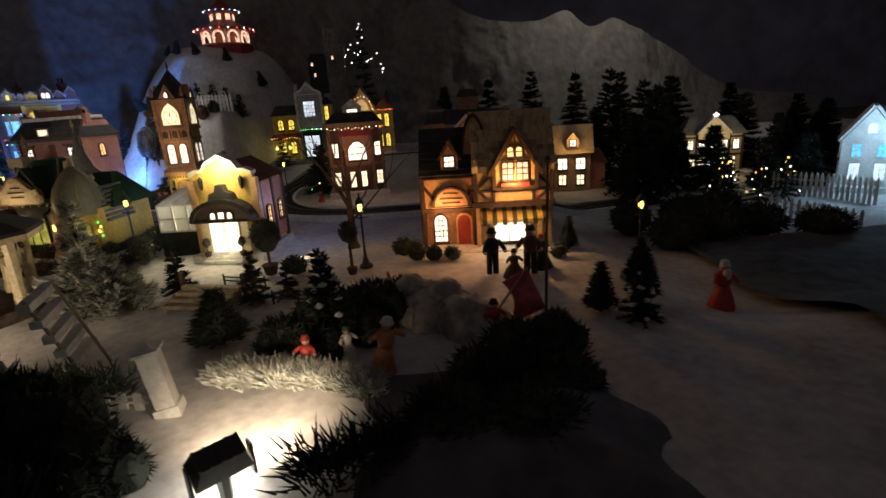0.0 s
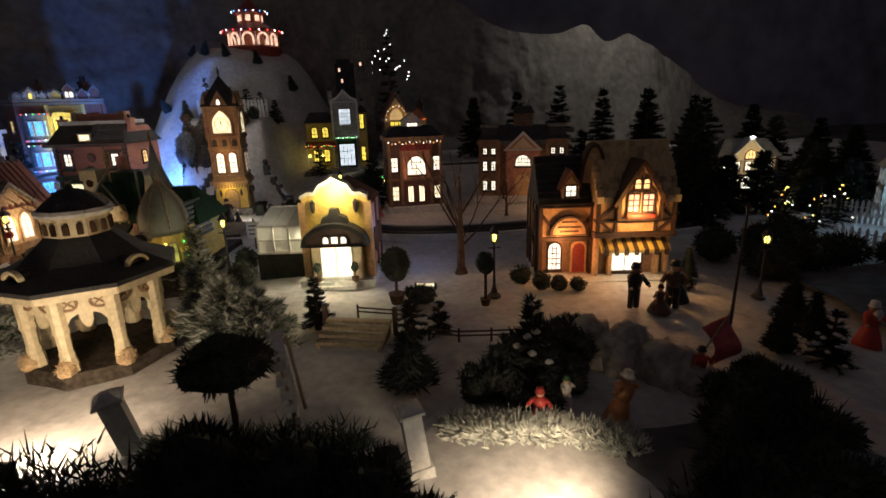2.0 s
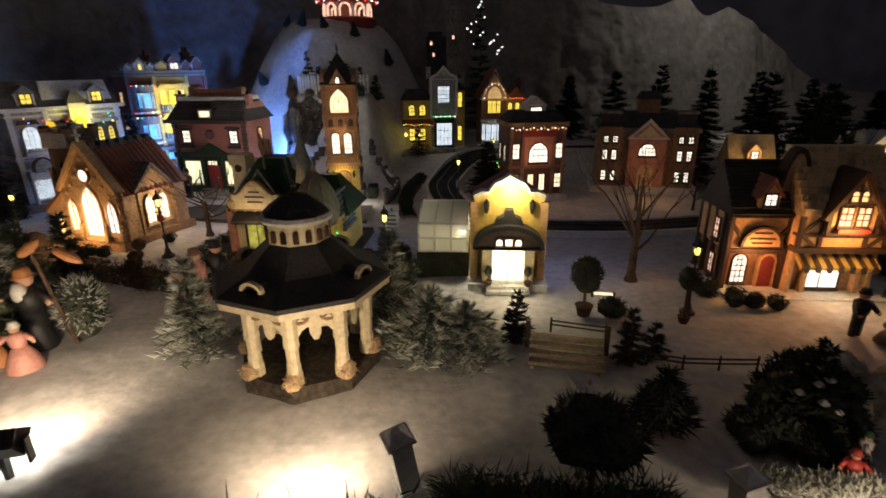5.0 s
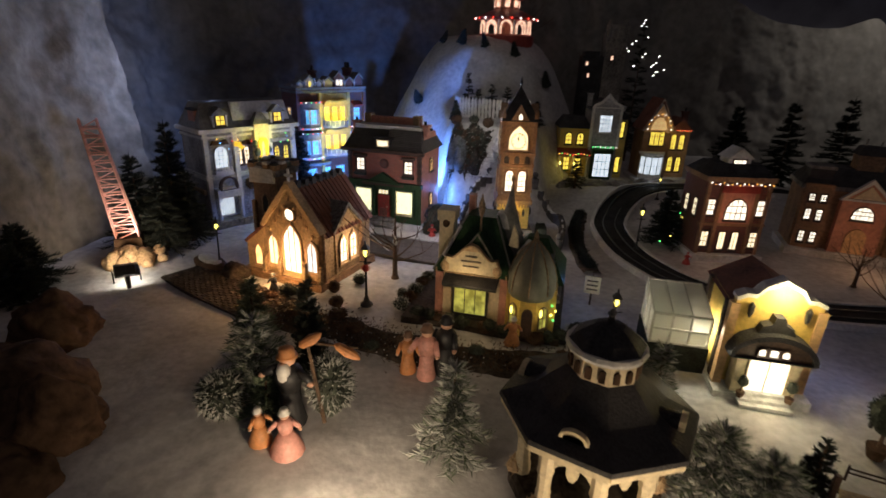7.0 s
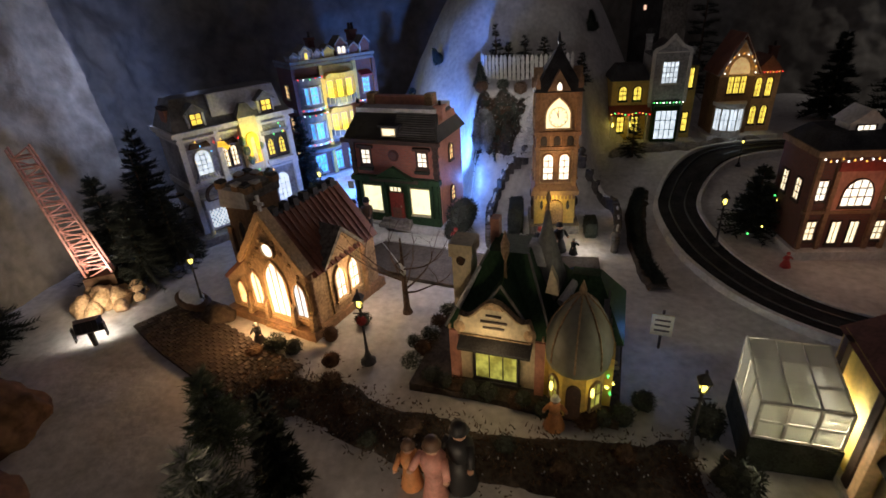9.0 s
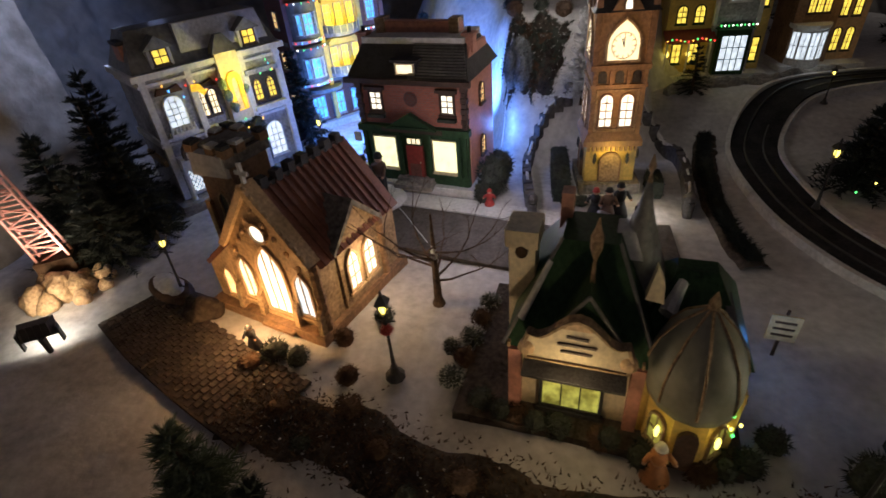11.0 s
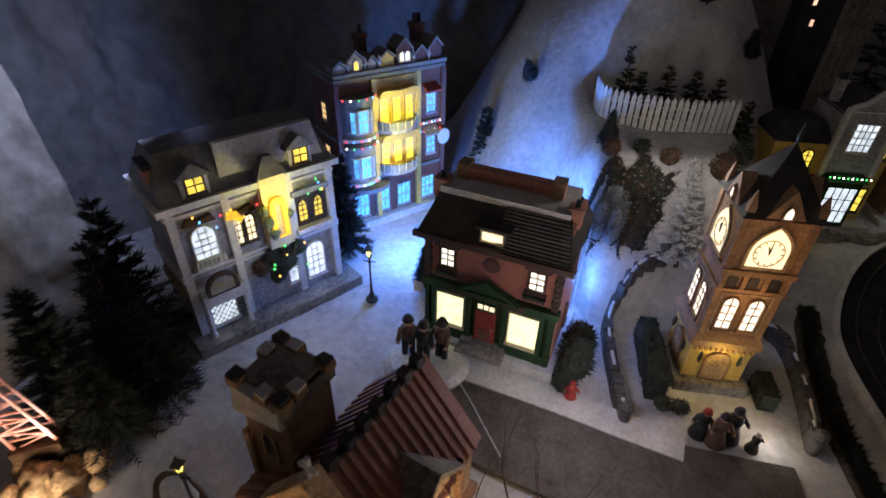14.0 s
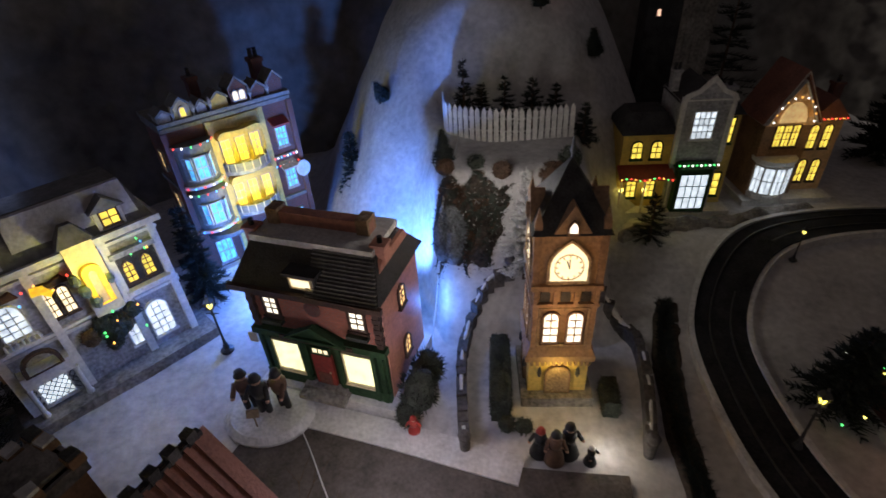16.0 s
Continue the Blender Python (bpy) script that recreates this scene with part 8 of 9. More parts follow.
def topiary(x, y, stem, r, seed, label="round black-green topiary on a thin stem", z=None, flat=1.9):
    h = thing("topiary", x, y, ground_z(x, y) - 0.002 if z is None else z, 0, label, "topiary", "topiaries")
    part("stem", rod(bmesh.new(), (0, 0, 0), (0, 0, stem + r * 0.4), 0.0018, 0.0014), BARK, h)
    part("pot", lathe(bmesh.new(), [(r * 0.30, 0), (r * 0.42, r * 0.5), (r * 0.46, r * 0.55)], 10), BROWNROCK, h)
    part("crown", bush_mesh(r, r * flat, 380, seed, 0.18, 0.03), [BUSH], h).location = (0, 0, stem)


def box_hedge(x, y, length, w, hgt, yaw, seed):
    """A clipped hedge block of small leaves, along its local x."""
    rnd, bm = random.Random(seed), bmesh.new()
    box(bm, 0, length, -w * 0.42, w * 0.42, 0, hgt * 0.90)
    bmesh.ops.subdivide_edges(bm, edges=bm.edges[:], cuts=6, use_grid_fill=True)
    rough_top(bm, 0.0022, seed, 140)
    for _ in range(int(length * 16000)):
        a, b, c = rnd.uniform(0, length), rnd.uniform(-0.42, 0.42) * w, rnd.uniform(0.05, 0.9) * hgt
        d = Vector((rnd.uniform(-0.6, 0.6), rnd.uniform(-0.6, 0.6), rnd.uniform(-0.2, 0.8)))
        if rnd.random() < 0.45:
            c, d = hgt * 0.88, d + Vector((0, 0, 1))
        else:
            b = math.copysign(w * 0.42, b)
            d += Vector((0, math.copysign(1, b), 0))
        spikes(bm, (a, b, c), d, rnd.uniform(0.0018, 0.0042), 0.0006)
    ob = part("hedge", bm, BUSH)
    ob.matrix_world = pose(x, y, -0.003, 0, 0, yaw)
    return tagged(ob, "long dark clipped hedge beside the clock tower", "hedge", "tower hedge")


def stone_wall(points, hgt, label, seed):
    c = spline(points, 10)
    seg = np.r_[0, np.cumsum(np.hypot(*np.diff(c, axis=0).T))]
    rnd = random.Random(seed)
    h = thing("garden_wall", 0, 0, 0, 0, label, "wall")
    s = 0.0
    while s < seg[-1] - 0.004:
        w = rnd.uniform(0.008, 0.014)
        x, y = np.interp(s + w / 2, seg, c[:, 0]), np.interp(s + w / 2, seg, c[:, 1])
        x2, y2 = np.interp(s + w, seg, c[:, 0]), np.interp(s + w, seg, c[:, 1])
        x1, y1 = np.interp(s, seg, c[:, 0]), np.interp(s, seg, c[:, 1])
        part("stone", rough_top(box(bmesh.new(), -w / 2 + 0.0004, w / 2 - 0.0004, -0.0052, 0.0052, -0.004, hgt * rnd.uniform(0.85, 1.15), pose(x, y, land_z(x, y), 0, 0, math.degrees(math.atan2(y2 - y1, x2 - x1)))), 0.0012, s * 90), DARKSTONE, h)
        s += w
    bm = bmesh.new()
    for k in range(len(c) - 1):
        w = 0.0030 * max(0.0, noise.noise(Vector((c[k][0] * 45, c[k][1] * 45, seed))) + 0.15)
        if w > 0.0004:
            rod(bm, (*c[k], land_z(*c[k]) + hgt), (*c[k + 1], land_z(*c[k + 1]) + hgt), w + 0.0008, w + 0.0008, 6)
    part("coping", rough_top(bm, 0.0008, 3), SNOWCAP, h, "bits of snow along the top")
    for x, y in (c[0], c[-1]):
        part("end_ball", rough_top(lathe(bmesh.new(), [(0.0050, -0.004), (0.0050, hgt), (0.0030, hgt + 0.001), (0.0060, hgt + 0.004), (0.0064, hgt + 0.008), (0.0034, hgt + 0.012), (0.0004, hgt + 0.013)], 10, Matrix.Translation((x, y, land_z(x, y)))), 0.0005, x), DARKSTONE, h)


def ladder_mast():
    a, b = Vector((-1.106, 0.812, 0.030)), Vector((-1.108, 0.782, 0.208))
    h = thing("lattice_ladder", 0, 0, 0, 0, "red and white lattice ladder mast leaning on the cliff", "ladder")
    d = (b - a).normalized()
    u = Vector((0.86, 0.50, 0.0)).normalized()
    v = d.cross(u).normalized()
    n = 15
    for i in (-1, 1):
        for j in (-1, 1):
            part("rail", rod(bmesh.new(), a + u * i * 0.0150 + v * j * 0.006, b + u * i * 0.0100 + v * j * 0.004, 0.0015, 0.0012), REDLATTICE, h)
    for k in range(n):
        t, t2 = k / n, (k + 1) / n
        w, w2 = 0.0150 - 0.005 * t, 0.0150 - 0.005 * t2
        p, q = a.lerp(b, t), a.lerp(b, t2)
        for j in (-1, 1):
            o = v * j * 0.005
            part("rung", rod(bmesh.new(), p - u * w + o, p + u * w + o, 0.0011, 0.0011), REDLATTICE, h)
        if k % 2 == 0:
            part("brace", rod(bmesh.new(), p - u * w - v * 0.005, q + u * w2 - v * 0.005, 0.0009, 0.0009), REDLATTICE, h)
        else:
            part("brace", rod(bmesh.new(), p + u * w - v * 0.005, q - u * w2 - v * 0.005, 0.0009, 0.0009), REDLATTICE, h)
    part("foot", rough_top(box(bmesh.new(), -0.018, 0.018, -0.012, 0.012, -0.010, 0.028, pose(a.x, a.y, 0.004, 0, 0, 30)), 0.001), BROWNROCK, h)


star_house()
blue_house()
cottage()
skyscraper()
carousel()
ladder_mast()
wooden_steps(-0.277, 0.423, -17)
picket_fence([(-0.652, 1.345), (-0.643, 1.305), (-0.600, 1.282), (-0.545, 1.276), (-0.487, 1.288)], 0.174, 0.042, 0.0078, "white picket fence along the snowy terrace", WHITEPAINT, wid=0.0058)
picket_fence([(-0.402, 0.290), (-0.330, 0.268), (-0.246, 0.250)], -0.001, 0.010, 0.0105, "low white picket fence between two posts", WHITEPAINT, wid=0.0056)
slatted_panel()
picket_fence([(0.468, 0.690), (0.486, 0.632), (0.500, 0.565)], -0.032, 0.028, 0.0105, "white picket fence before the blue-lit house", WHITEPAINT, wid=0.0045)
picket_fence([(0.560, 0.810), (0.610, 0.760), (0.640, 0.690)], -0.032, 0.042, 0.0075, "dim white picket fence in the garden", WHITEPAINT, wid=0.0045)
white_post(-0.237, 0.248, 0.040, 0.011, 10, (0, -7), "square white post lit by the floodlight")
white_post(-0.409, 0.294, 0.042, 0.012, 20, (4, -10), "leaning square white post beside the gazebo")

# street lamps
street_lamp(-0.718, 0.707, 0.084, "black street lamp with a red bow and yellow light", wreath=True)
street_lamp(-0.958, 0.795, 0.074, lean=(0, 2))
street_lamp(-0.900, 1.077, 0.082)
street_lamp(-0.134, 0.493, 0.076)
street_lamp(0.157, 0.470, 0.078)
street_lamp(-0.312, 0.968, 0.080)
street_lamp(-0.432, 0.622, 0.080)
street_lamp(-0.205, 1.225, 0.050)

# floodlights
floodlight(-0.178, 0.167, -0.002, 38, -66, "black floodlight lighting the snow bank", 0.80)
floodlight(-0.652, 0.324, 0.0, 10, -50, "black floodlight lighting the snow", 0.85)
floodlight(-0.465, 0.260, 0.0, 0, -35, "black floodlight before the gazebo", 0.65)
floodlight(-1.042, 0.712, 0.0, 32, -20, "black floodlight below the cliff", 0.9)

# bare trees
bare_tree(-0.697, 0.798, 0.135, 1.7, 4, "small bare brown tree with snow in its fork", True)
bare_tree(-0.154, 0.579, 0.165, 0.60, 8, "tall bare brown tree beside the street")
t = bare_tree(-0.485, 1.600, 0.11, 0.7, 21, "white frosted bare tree on the hill", True)
t.location.z = hill_height(-0.485, 1.600) - 0.004
bare_tree(-0.02, 0.87, 0.085, 0.9, 31, "small bare tree before the mansion")
bare_tree(0.075, 0.86, 0.075, 0.9, 33, "small bare tree before the mansion")

# dark firs behind the church and houses
for i, (x, y, hh, r) in enumerate(((-1.085, 0.905, 0.175, 0.055), (-1.070, 0.845, 0.120, 0.042), (-1.120, 0.865, 0.150, 0.050), (-1.112, 0.950, 0.190, 0.052), (-1.055, 0.895, 0.120, 0.040), (-1.175, 0.700, 0.085, 0.045), (-1.150, 0.660, 0.070, 0.040), (-0.962, 1.168, 0.150, 0.030), (-0.805, 1.395, 0.150, 0.032), (-0.780, 1.430, 0.13, 0.03))):
    fir("dark_fir_tree", x, y, hh, r, FIR, "black-green artificial fir tree with fine needles", 60 + i, 13, 16, 0.009, 0.0008, twigs=12, group="dark firs")
cone_tree("cone_tree", -0.842, 1.118, 0.0, 0.062, 0.017, FIR, "small dark cone-shaped fir beside the street", 3)
t = fir("lit_fir", -0.250, 1.020, 0.098, 0.044, FIR, "broad dark fir with a few warm lights inside the track's bend", 71, 12, 16, 0.009, 0.0012)
rnd = random.Random(12)
bulbs(t, [(0.040 * (1 - f) * math.cos(a), 0.040 * (1 - f) * math.sin(a), 0.098 * (0.15 + 0.8 * f)) for f, a in ((rnd.random(), rnd.uniform(0, 6.28)) for _ in range(9))], [BULB, BULB_WHITE, BULB_GREEN], 0.0012)
fir("dark_fir_tree", -0.375, 1.262, 0.070, 0.024, FIR, "dark fir beside the porch", 72, 8, 9, 0.007)
# hill trees
for i, (x, y, hh, r, tl) in enumerate(((-0.743, 1.405, 0.040, 0.014, (20, -35)), (-0.642, 1.216, 0.046, 0.015, (0, -6)), (-0.650, 1.440, 0.040, 0.014, (8, -12)), (-0.520, 1.430, 0.040, 0.014, (8, 12)), (-0.700, 1.500, 0.036, 0.012, (0, -20)), (-0.440, 1.440, 0.044, 0.015, (0, 18)), (-0.590, 1.420, 0.036, 0.012, (14, 0)))):
    cone_tree("cone_tree", x, y, hill_height(x, y) - 0.002, hh, r, FIR, "small black cone-shaped fir on the snowy hill", 10 + i, tl)
for i, (x, y, hh, r) in enumerate(((-0.622, 1.312, 0.095, 0.020), (-0.600, 1.325, 0.060, 0.020), (-0.570, 1.315, 0.075, 0.026), (-0.535, 1.318, 0.070, 0.026), (-0.505, 1.320, 0.060, 0.022), (-0.470, 1.300, 0.055, 0.020))):
    fir("dark_fir_tree", x, y, hh, r, FIR, "dark fir tree behind the terrace fence", 80 + i, 9, 11, 0.006, z=hill_height(x, y) - 0.003, group="terrace firs")
# garden below the terrace
def leaf_bank():
    """A slope thick with brown shrubs, dead leaves and flecks of snow."""
    rnd, bm, n = random.Random(61), bmesh.new(), 30

    def spot(u, v):
        x, y = -0.644 - 0.012 * v + (0.056 + 0.042 * v) * u, 1.140 + 0.047 * v
        x += 0.014 * noise.noise(Vector((v * 4, u * 2, 7))) + 0.006 * noise.noise(Vector((v * 11, u * 5, 3)))
        y += 0.012 * noise.noise(Vector((u * 4, v * 2, 5)))
        p = Vector((x * 60, y * 60, 1))
        rim = smooth_step(min(u, 1 - u, v * 1.3, 1 - v) / 0.12)
        return Vector((x + 0.004 * noise.noise(p), y, hill_height(x, y) - 0.003 + (0.013 + 0.011 * noise.noise(p) + 0.006 * noise.noise(p * 2.6)) * rim))

    grid = [[bm.verts.new(spot(i / n, j / n)) for i in range(n + 1)] for j in range(n + 1)]
    for j in range(n):
        for i in range(n):
            bm.faces.new((grid[j][i], grid[j][i + 1], grid[j + 1][i + 1], grid[j + 1][i])).material_index = int(noise.noise(Vector((i * 0.3, j * 0.3, 2))) > 0.1)
    for _ in range(6500):
        u, v = rnd.random(), rnd.random()
        q = spot(u, v)
        k = noise.noise(q * 70)
        spikes(bm, q, (rnd.uniform(-1, 1), rnd.uniform(-1.2, 0.4), rnd.uniform(0, 1.2)), rnd.uniform(0.002, 0.006), rnd.uniform(0.0004, 0.0009), 3 if rnd.random() < 0.03 else 2 if k > 0.22 else 1 if k > -0.1 else 0)
    tagged(part("shrub_bank", bm, [SOIL, BUSH, BROWNROCK, SNOWCAP]), "bank of dense brown shrubs and dead leaves below the terrace", "shrubs", kind="stuff")


leaf_bank()
for i, (x, y, r, hh) in enumerate(((-0.640, 1.196, 0.014, 0.020), (-0.604, 1.204, 0.013, 0.018), (-0.575, 1.190, 0.014, 0.022), (-0.520, 1.180, 0.018, 0.034), (-0.500, 1.200, 0.016, 0.030))):
    bush(x, y, r, hh, 20 + i, "ragged brown winter shrub on the terrace bank", 240, z=hill_height(x, y) - 0.003, material=(BROWNROCK, BUSH, BARK)[i % 3], group="bank shrubs")
bush(-0.632, 1.146, 0.025, 0.070, 14, "tall dark bush with frosted tips below the terrace", 900, z=hill_height(-0.632, 1.146) - 0.004, material=FROSTDARK)
fir("frosted_cone_tree", -0.549, 1.136, 0.125, 0.029, SNOWCAP, "white frosted cone tree leaning on the bank", 107, 22, 22, 0.006, 0.0014, lean=(-26, 0), z=hill_height(-0.549, 1.136) - 0.004, twigs=10)
cable = spline([(x, y, land_z(x, y) + 0.003) for x, y in ((-0.628, 1.285), (-0.631, 1.235), (-0.634, 1.200), (-0.642, 1.172), (-0.652, 1.145), (-0.657, 1.115), (-0.655, 1.090), (-0.648, 1.050))], 8)
bm = bmesh.new()
for a, b in zip(cable, cable[1:]):
    rod(bm, a, b, 0.0011, 0.0011, 6)
tagged(part("cable", bm, CABLE), "thin white cable running down the terrace bank", "cable")
# thin pale raised line from the plinth across the street
bm = bmesh.new()
cable = spline([(-0.790, 0.988, 0.0030), (-0.777, 0.972, 0.0030), (-0.758, 0.945, 0.0028), (-0.741, 0.918, 0.0026), (-0.724, 0.892, 0.0022)], 6)
for a, b in zip(cable, cable[1:]):
    rod(bm, a, b, 0.0007, 0.0007, 6)
tagged(part("cable", bm, CABLE), "thin pale line lying across the street", "cable")
stone_wall([(-0.612, 0.955), (-0.618, 1.020), (-0.619, 1.078), (-0.611, 1.108), (-0.592, 1.128), (-0.566, 1.136)], 0.015, "low dark stone garden wall with snow on top", 1)
stone_wall([(-0.443, 0.958), (-0.430, 1.020), (-0.424, 1.080), (-0.430, 1.108), (-0.450, 1.128), (-0.476, 1.136)], 0.015, "low dark stone garden wall with snow on top", 2)
box_hedge(-0.578, 0.990, 0.092, 0.022, 0.034, 90, 1)
box_hedge(-0.470, 0.998, 0.034, 0.018, 0.024, 88, 2)
for i, (x, y) in enumerate(((-0.572, 0.982), (-0.556, 0.980))):
    bush(x, y, 0.012, 0.014, 36 + i, "low dark hedge before the clock tower", 110, name="hedge", category="hedge", group="tower hedge")
for i, (x, y, r, hh) in enumerate(((-0.660, 1.002, 0.025, 0.058), (-0.654, 1.034, 0.023, 0.050), (-0.668, 0.982, 0.016, 0.034))):
    bush(x, y, r, hh, 40 + i, "tall dark shrub beside the red house", 240)
topiary(-0.236, 0.500, 0.026, 0.020, 3)
topiary(-0.147, 0.476, 0.034, 0.013, 4)
topiary(-0.328, 0.232, 0.076, 0.029, 5, "wide flat black-green topiary on a tall stem", flat=0.72)
bush(-0.408, 0.588, 0.020, 0.036, 50, "round dark shrub beside the greenhouse", 220)
bush(-0.416, 0.640, 0.018, 0.036, 51, "dark shrub beside the street lamp", 200)
bush(-0.210, 0.495, 0.018, 0.020, 52, "low dark shrub beside the shop", 160)
cone_tree("cone_tree", -0.236, 0.337, -0.002, 0.044, 0.025, FIR, "dark cone-shaped fir beside the fence", 53)
fir("fir_tree", -0.313, 0.455, 0.050, 0.017, FIR, "small dark fir tree beside the wooden steps", 90, 9, 10, 0.005)
fir("fir_tree", -0.228, 0.412, 0.050, 0.015, FIR, "slim dark fir tree beside the wooden steps", 91, 9, 10, 0.005)
fir("fir_tree", -0.202, 0.424, 0.030, 0.013, FIR, "tiny dark fir in the snow", 92, 6, 8, 0.005)
rail_fence([(-0.276, 0.473), (-0.231, 0.455)], 0.008)
rail_fence([(-0.213, 0.410), (-0.188, 0.400), (-0.160, 0.396), (-0.130, 0.393)], 0.008)
# small glowing tube set at a bright spot on the snow
h = thing("ground_glow", -0.202, 0.538, 0.0, -14, "small warm glowing strip lying on the snow", "light")
part("tube", lathe(bmesh.new(), [(0.0004, -0.012), (0.0016, -0.011), (0.0016, 0.011), (0.0004, 0.012)], 8, pose(0, 0, 0.0022, 0, 90, 0)), PANE_WARM, h)
for x in (-0.011, 0.011):
    part("end_cap", box(bmesh.new(), x - 0.0012, x + 0.0012, -0.0018, 0.0018, -0.002, 0.0042), IRON, h)
# frosted trees round the gazebo
fir("frosted_fir", -0.591, 0.463, 0.086, 0.030, FROST, "white frosted fir beside the gazebo", 93, 10, 11, 0.010, 0.0009, twigs=14)
fir("frosted_fir", -0.390, 0.448, 0.055, 0.050, FROST, "low spreading frosted fir branches", 95, 8, 16, 0.011, 0.0009, twigs=16)
fir("frosted_fir", -0.360, 0.432, 0.045, 0.040, FROST, "low spreading frosted fir branches", 96, 7, 15, 0.011, 0.0009, twigs=16)
fir("frosted_fir", -0.424, 0.500, 0.095, 0.026, FROST, "slim frosted fir beside the gazebo", 97, 13, 12, 0.009, 0.0008, twigs=12)
garland([(-0.374, 1.165), (-0.392, 1.100), (-0.404, 1.030), (-0.410, 0.940), (-0.404, 0.872)], 0.009, 3400, 9, FIR, "dark strip of low greenery beside the track", 0.008, 0.0009)
# garlands along the front
garland([(-0.215, 0.272), (-0.185, 0.264), (-0.150, 0.256), (-0.116, 0.238)], 0.0140, 7000, 1, GARLAND, "silvery frosted fir garland in the floodlight", 0.0062, 0.0008)
garland([(-0.50, 0.225), (-0.44, 0.235), (-0.38, 0.215), (-0.32, 0.200), (-0.27, 0.170), (-0.255, 0.130)], 0.037, 6400, 2, FIR, "dark green fir garland along the front edge", 0.013, 0.0008)
garland([(-0.385, 0.278), (-0.335, 0.268), (-0.275, 0.262)], 0.019, 2600, 3, GREENFIR, "green fir garland at the foot of the fence", 0.010, 0.0007)
garland([(-0.14, 0.165), (-0.09, 0.185), (-0.05, 0.215), (0.0, 0.240)], 0.022, 2200, 4, FIR, "dark fir garland round the black sheet", 0.011, 0.0008)
for i, (x, y, r, hh) in enumerate(((-0.022, 0.262, 0.030, 0.030), (0.004, 0.270, 0.026, 0.026), (-0.048, 0.232, 0.032, 0.028), (-0.008, 0.225, 0.032, 0.026), (-0.070, 0.195, 0.032, 0.026), (-0.032, 0.185, 0.034, 0.024), (0.014, 0.298, 0.017, 0.020))):
    bush(x, y, r, hh, 100 + i, "dark tangled fir bush round the black sheet", 420, group="tangled bushes")
for i, (x, y, r, hh) in enumerate(((-0.430, 0.225, 0.024, 0.024), (-0.385, 0.212, 0.030, 0.034), (-0.340, 0.208, 0.038, 0.072), (-0.300, 0.202, 0.036, 0.066), (-0.266, 0.192, 0.033, 0.057), (-0.240, 0.178, 0.025, 0.044), (-0.300, 0.155, 0.036, 0.034), (-0.350, 0.165, 0.036, 0.034), (-0.252, 0.135, 0.030, 0.030))):
    bush(x, y, r, hh, 200 + i, "dense black-green fir bush along the front edge", 520, material=FIR, group="front bushes")
# skating scene
fir("decorated_fir", -0.150, 0.316, 0.072, 0.018, FIR, "green fir with white snow tufts by the pond", 98, 11, 13, 0.007, 0.0009, dots=16, tuft=1.7)
for i, (x, y, r, hh) in enumerate(((-0.180, 0.314, 0.026, 0.026), (-0.148, 0.338, 0.034, 0.036), (-0.116, 0.354, 0.032, 0.034), (-0.094, 0.380, 0.024, 0.026), (-0.152, 0.300, 0.026, 0.020), (-0.124, 0.322, 0.026, 0.024))):
    bush(x, y, r, hh, 110 + i, "dense black-green bush round the pond", 420, material=FIR, group="pond bushes")
for i, (x, y, w, hh) in enumerate(((-0.084, 0.364, 0.040, 0.036), (-0.064, 0.342, 0.048, 0.036), (-0.042, 0.318, 0.044, 0.030), (-0.030, 0.300, 0.028, 0.018), (-0.090, 0.340, 0.020, 0.012))):
    rock(x, y, w, hh, 3.1 * i, PALEROCK, "rounded grey rock at the pond's edge", sx=1.2)
sk = doll(-0.110, 0.266, 0.038, COATORANGE, 1, "orange and white skating figurine with spread arms", 0.24, COATWHITE, 30, 1.0)
sk.matrix_world = sk.matrix_world @ pose(0, 0, 0.001, 6, 8, 0)
doll(-0.158, 0.273, 0.028, COATRED, 2, "small red-coated figurine beside the garland", 0.30, COATRED, -20)
doll(-0.030, 0.300, 0.030, COATRED, 3, "small red-coated figurine by the rocks", 0.30, COATBLACK, 10)
doll(-0.134, 0.290, 0.024, COATWHITE, 4, "small white-coated figurine beside the fir", 0.28, COATGREEN, 40)
h = thing("flag", -0.038, 0.302, 0.0, 0, "faded red flag on a slanting wooden pole", "flag")
part("pole", rod(bmesh.new(), (-0.004, 0, -0.002), (0.036, 0.010, 0.046), 0.0009, 0.0008), WOOD, h)
bm = bmesh.new()
grid = [[bm.verts.new((0.036 - 0.0062 * j + 0.006 * math.sin(i * 0.8) * j / 6 + 0.0018 * i, 0.010 + 0.004 * math.sin(i * 0.9 + j * 0.5), 0.045 - 0.0036 * j - 0.0046 * i)) for i in range(8)] for j in range(4)]
for j in range(3):
    for i in range(7):
        bm.faces.new((grid[j][i], grid[j][i + 1], grid[j + 1][i + 1], grid[j + 1][i]))
cl = part("cloth", bm, FLAGRED, h, smooth=True)
cl.modifiers.new("thick", "SOLIDIFY").thickness = 0.0006
h = thing("flagpole", 0.018, 0.336, -0.001, 0, "thin bare dark pole standing in the snow", "pole")
part("pole", rod(bmesh.new(), (0, 0, -0.003), (0.002, 0, 0.118), 0.0013, 0.0010), TIMBER, h)
part("knob", lathe(bmesh.new(), [(0.0008, 0.117), (0.0022, 0.120), (0.0004, 0.123)], 8, Matrix.Translation((0.002, 0, 0))), TIMBER, h)
h = thing("walking_pole", -0.093, 0.368, 0.0, 0, "thin pale leaning pole beside the pond", "pole")
part("pole", rod(bmesh.new(), (0.002, 0, -0.003), (-0.012, 0, 0.030), 0.0009, 0.0008), WOOD, h)
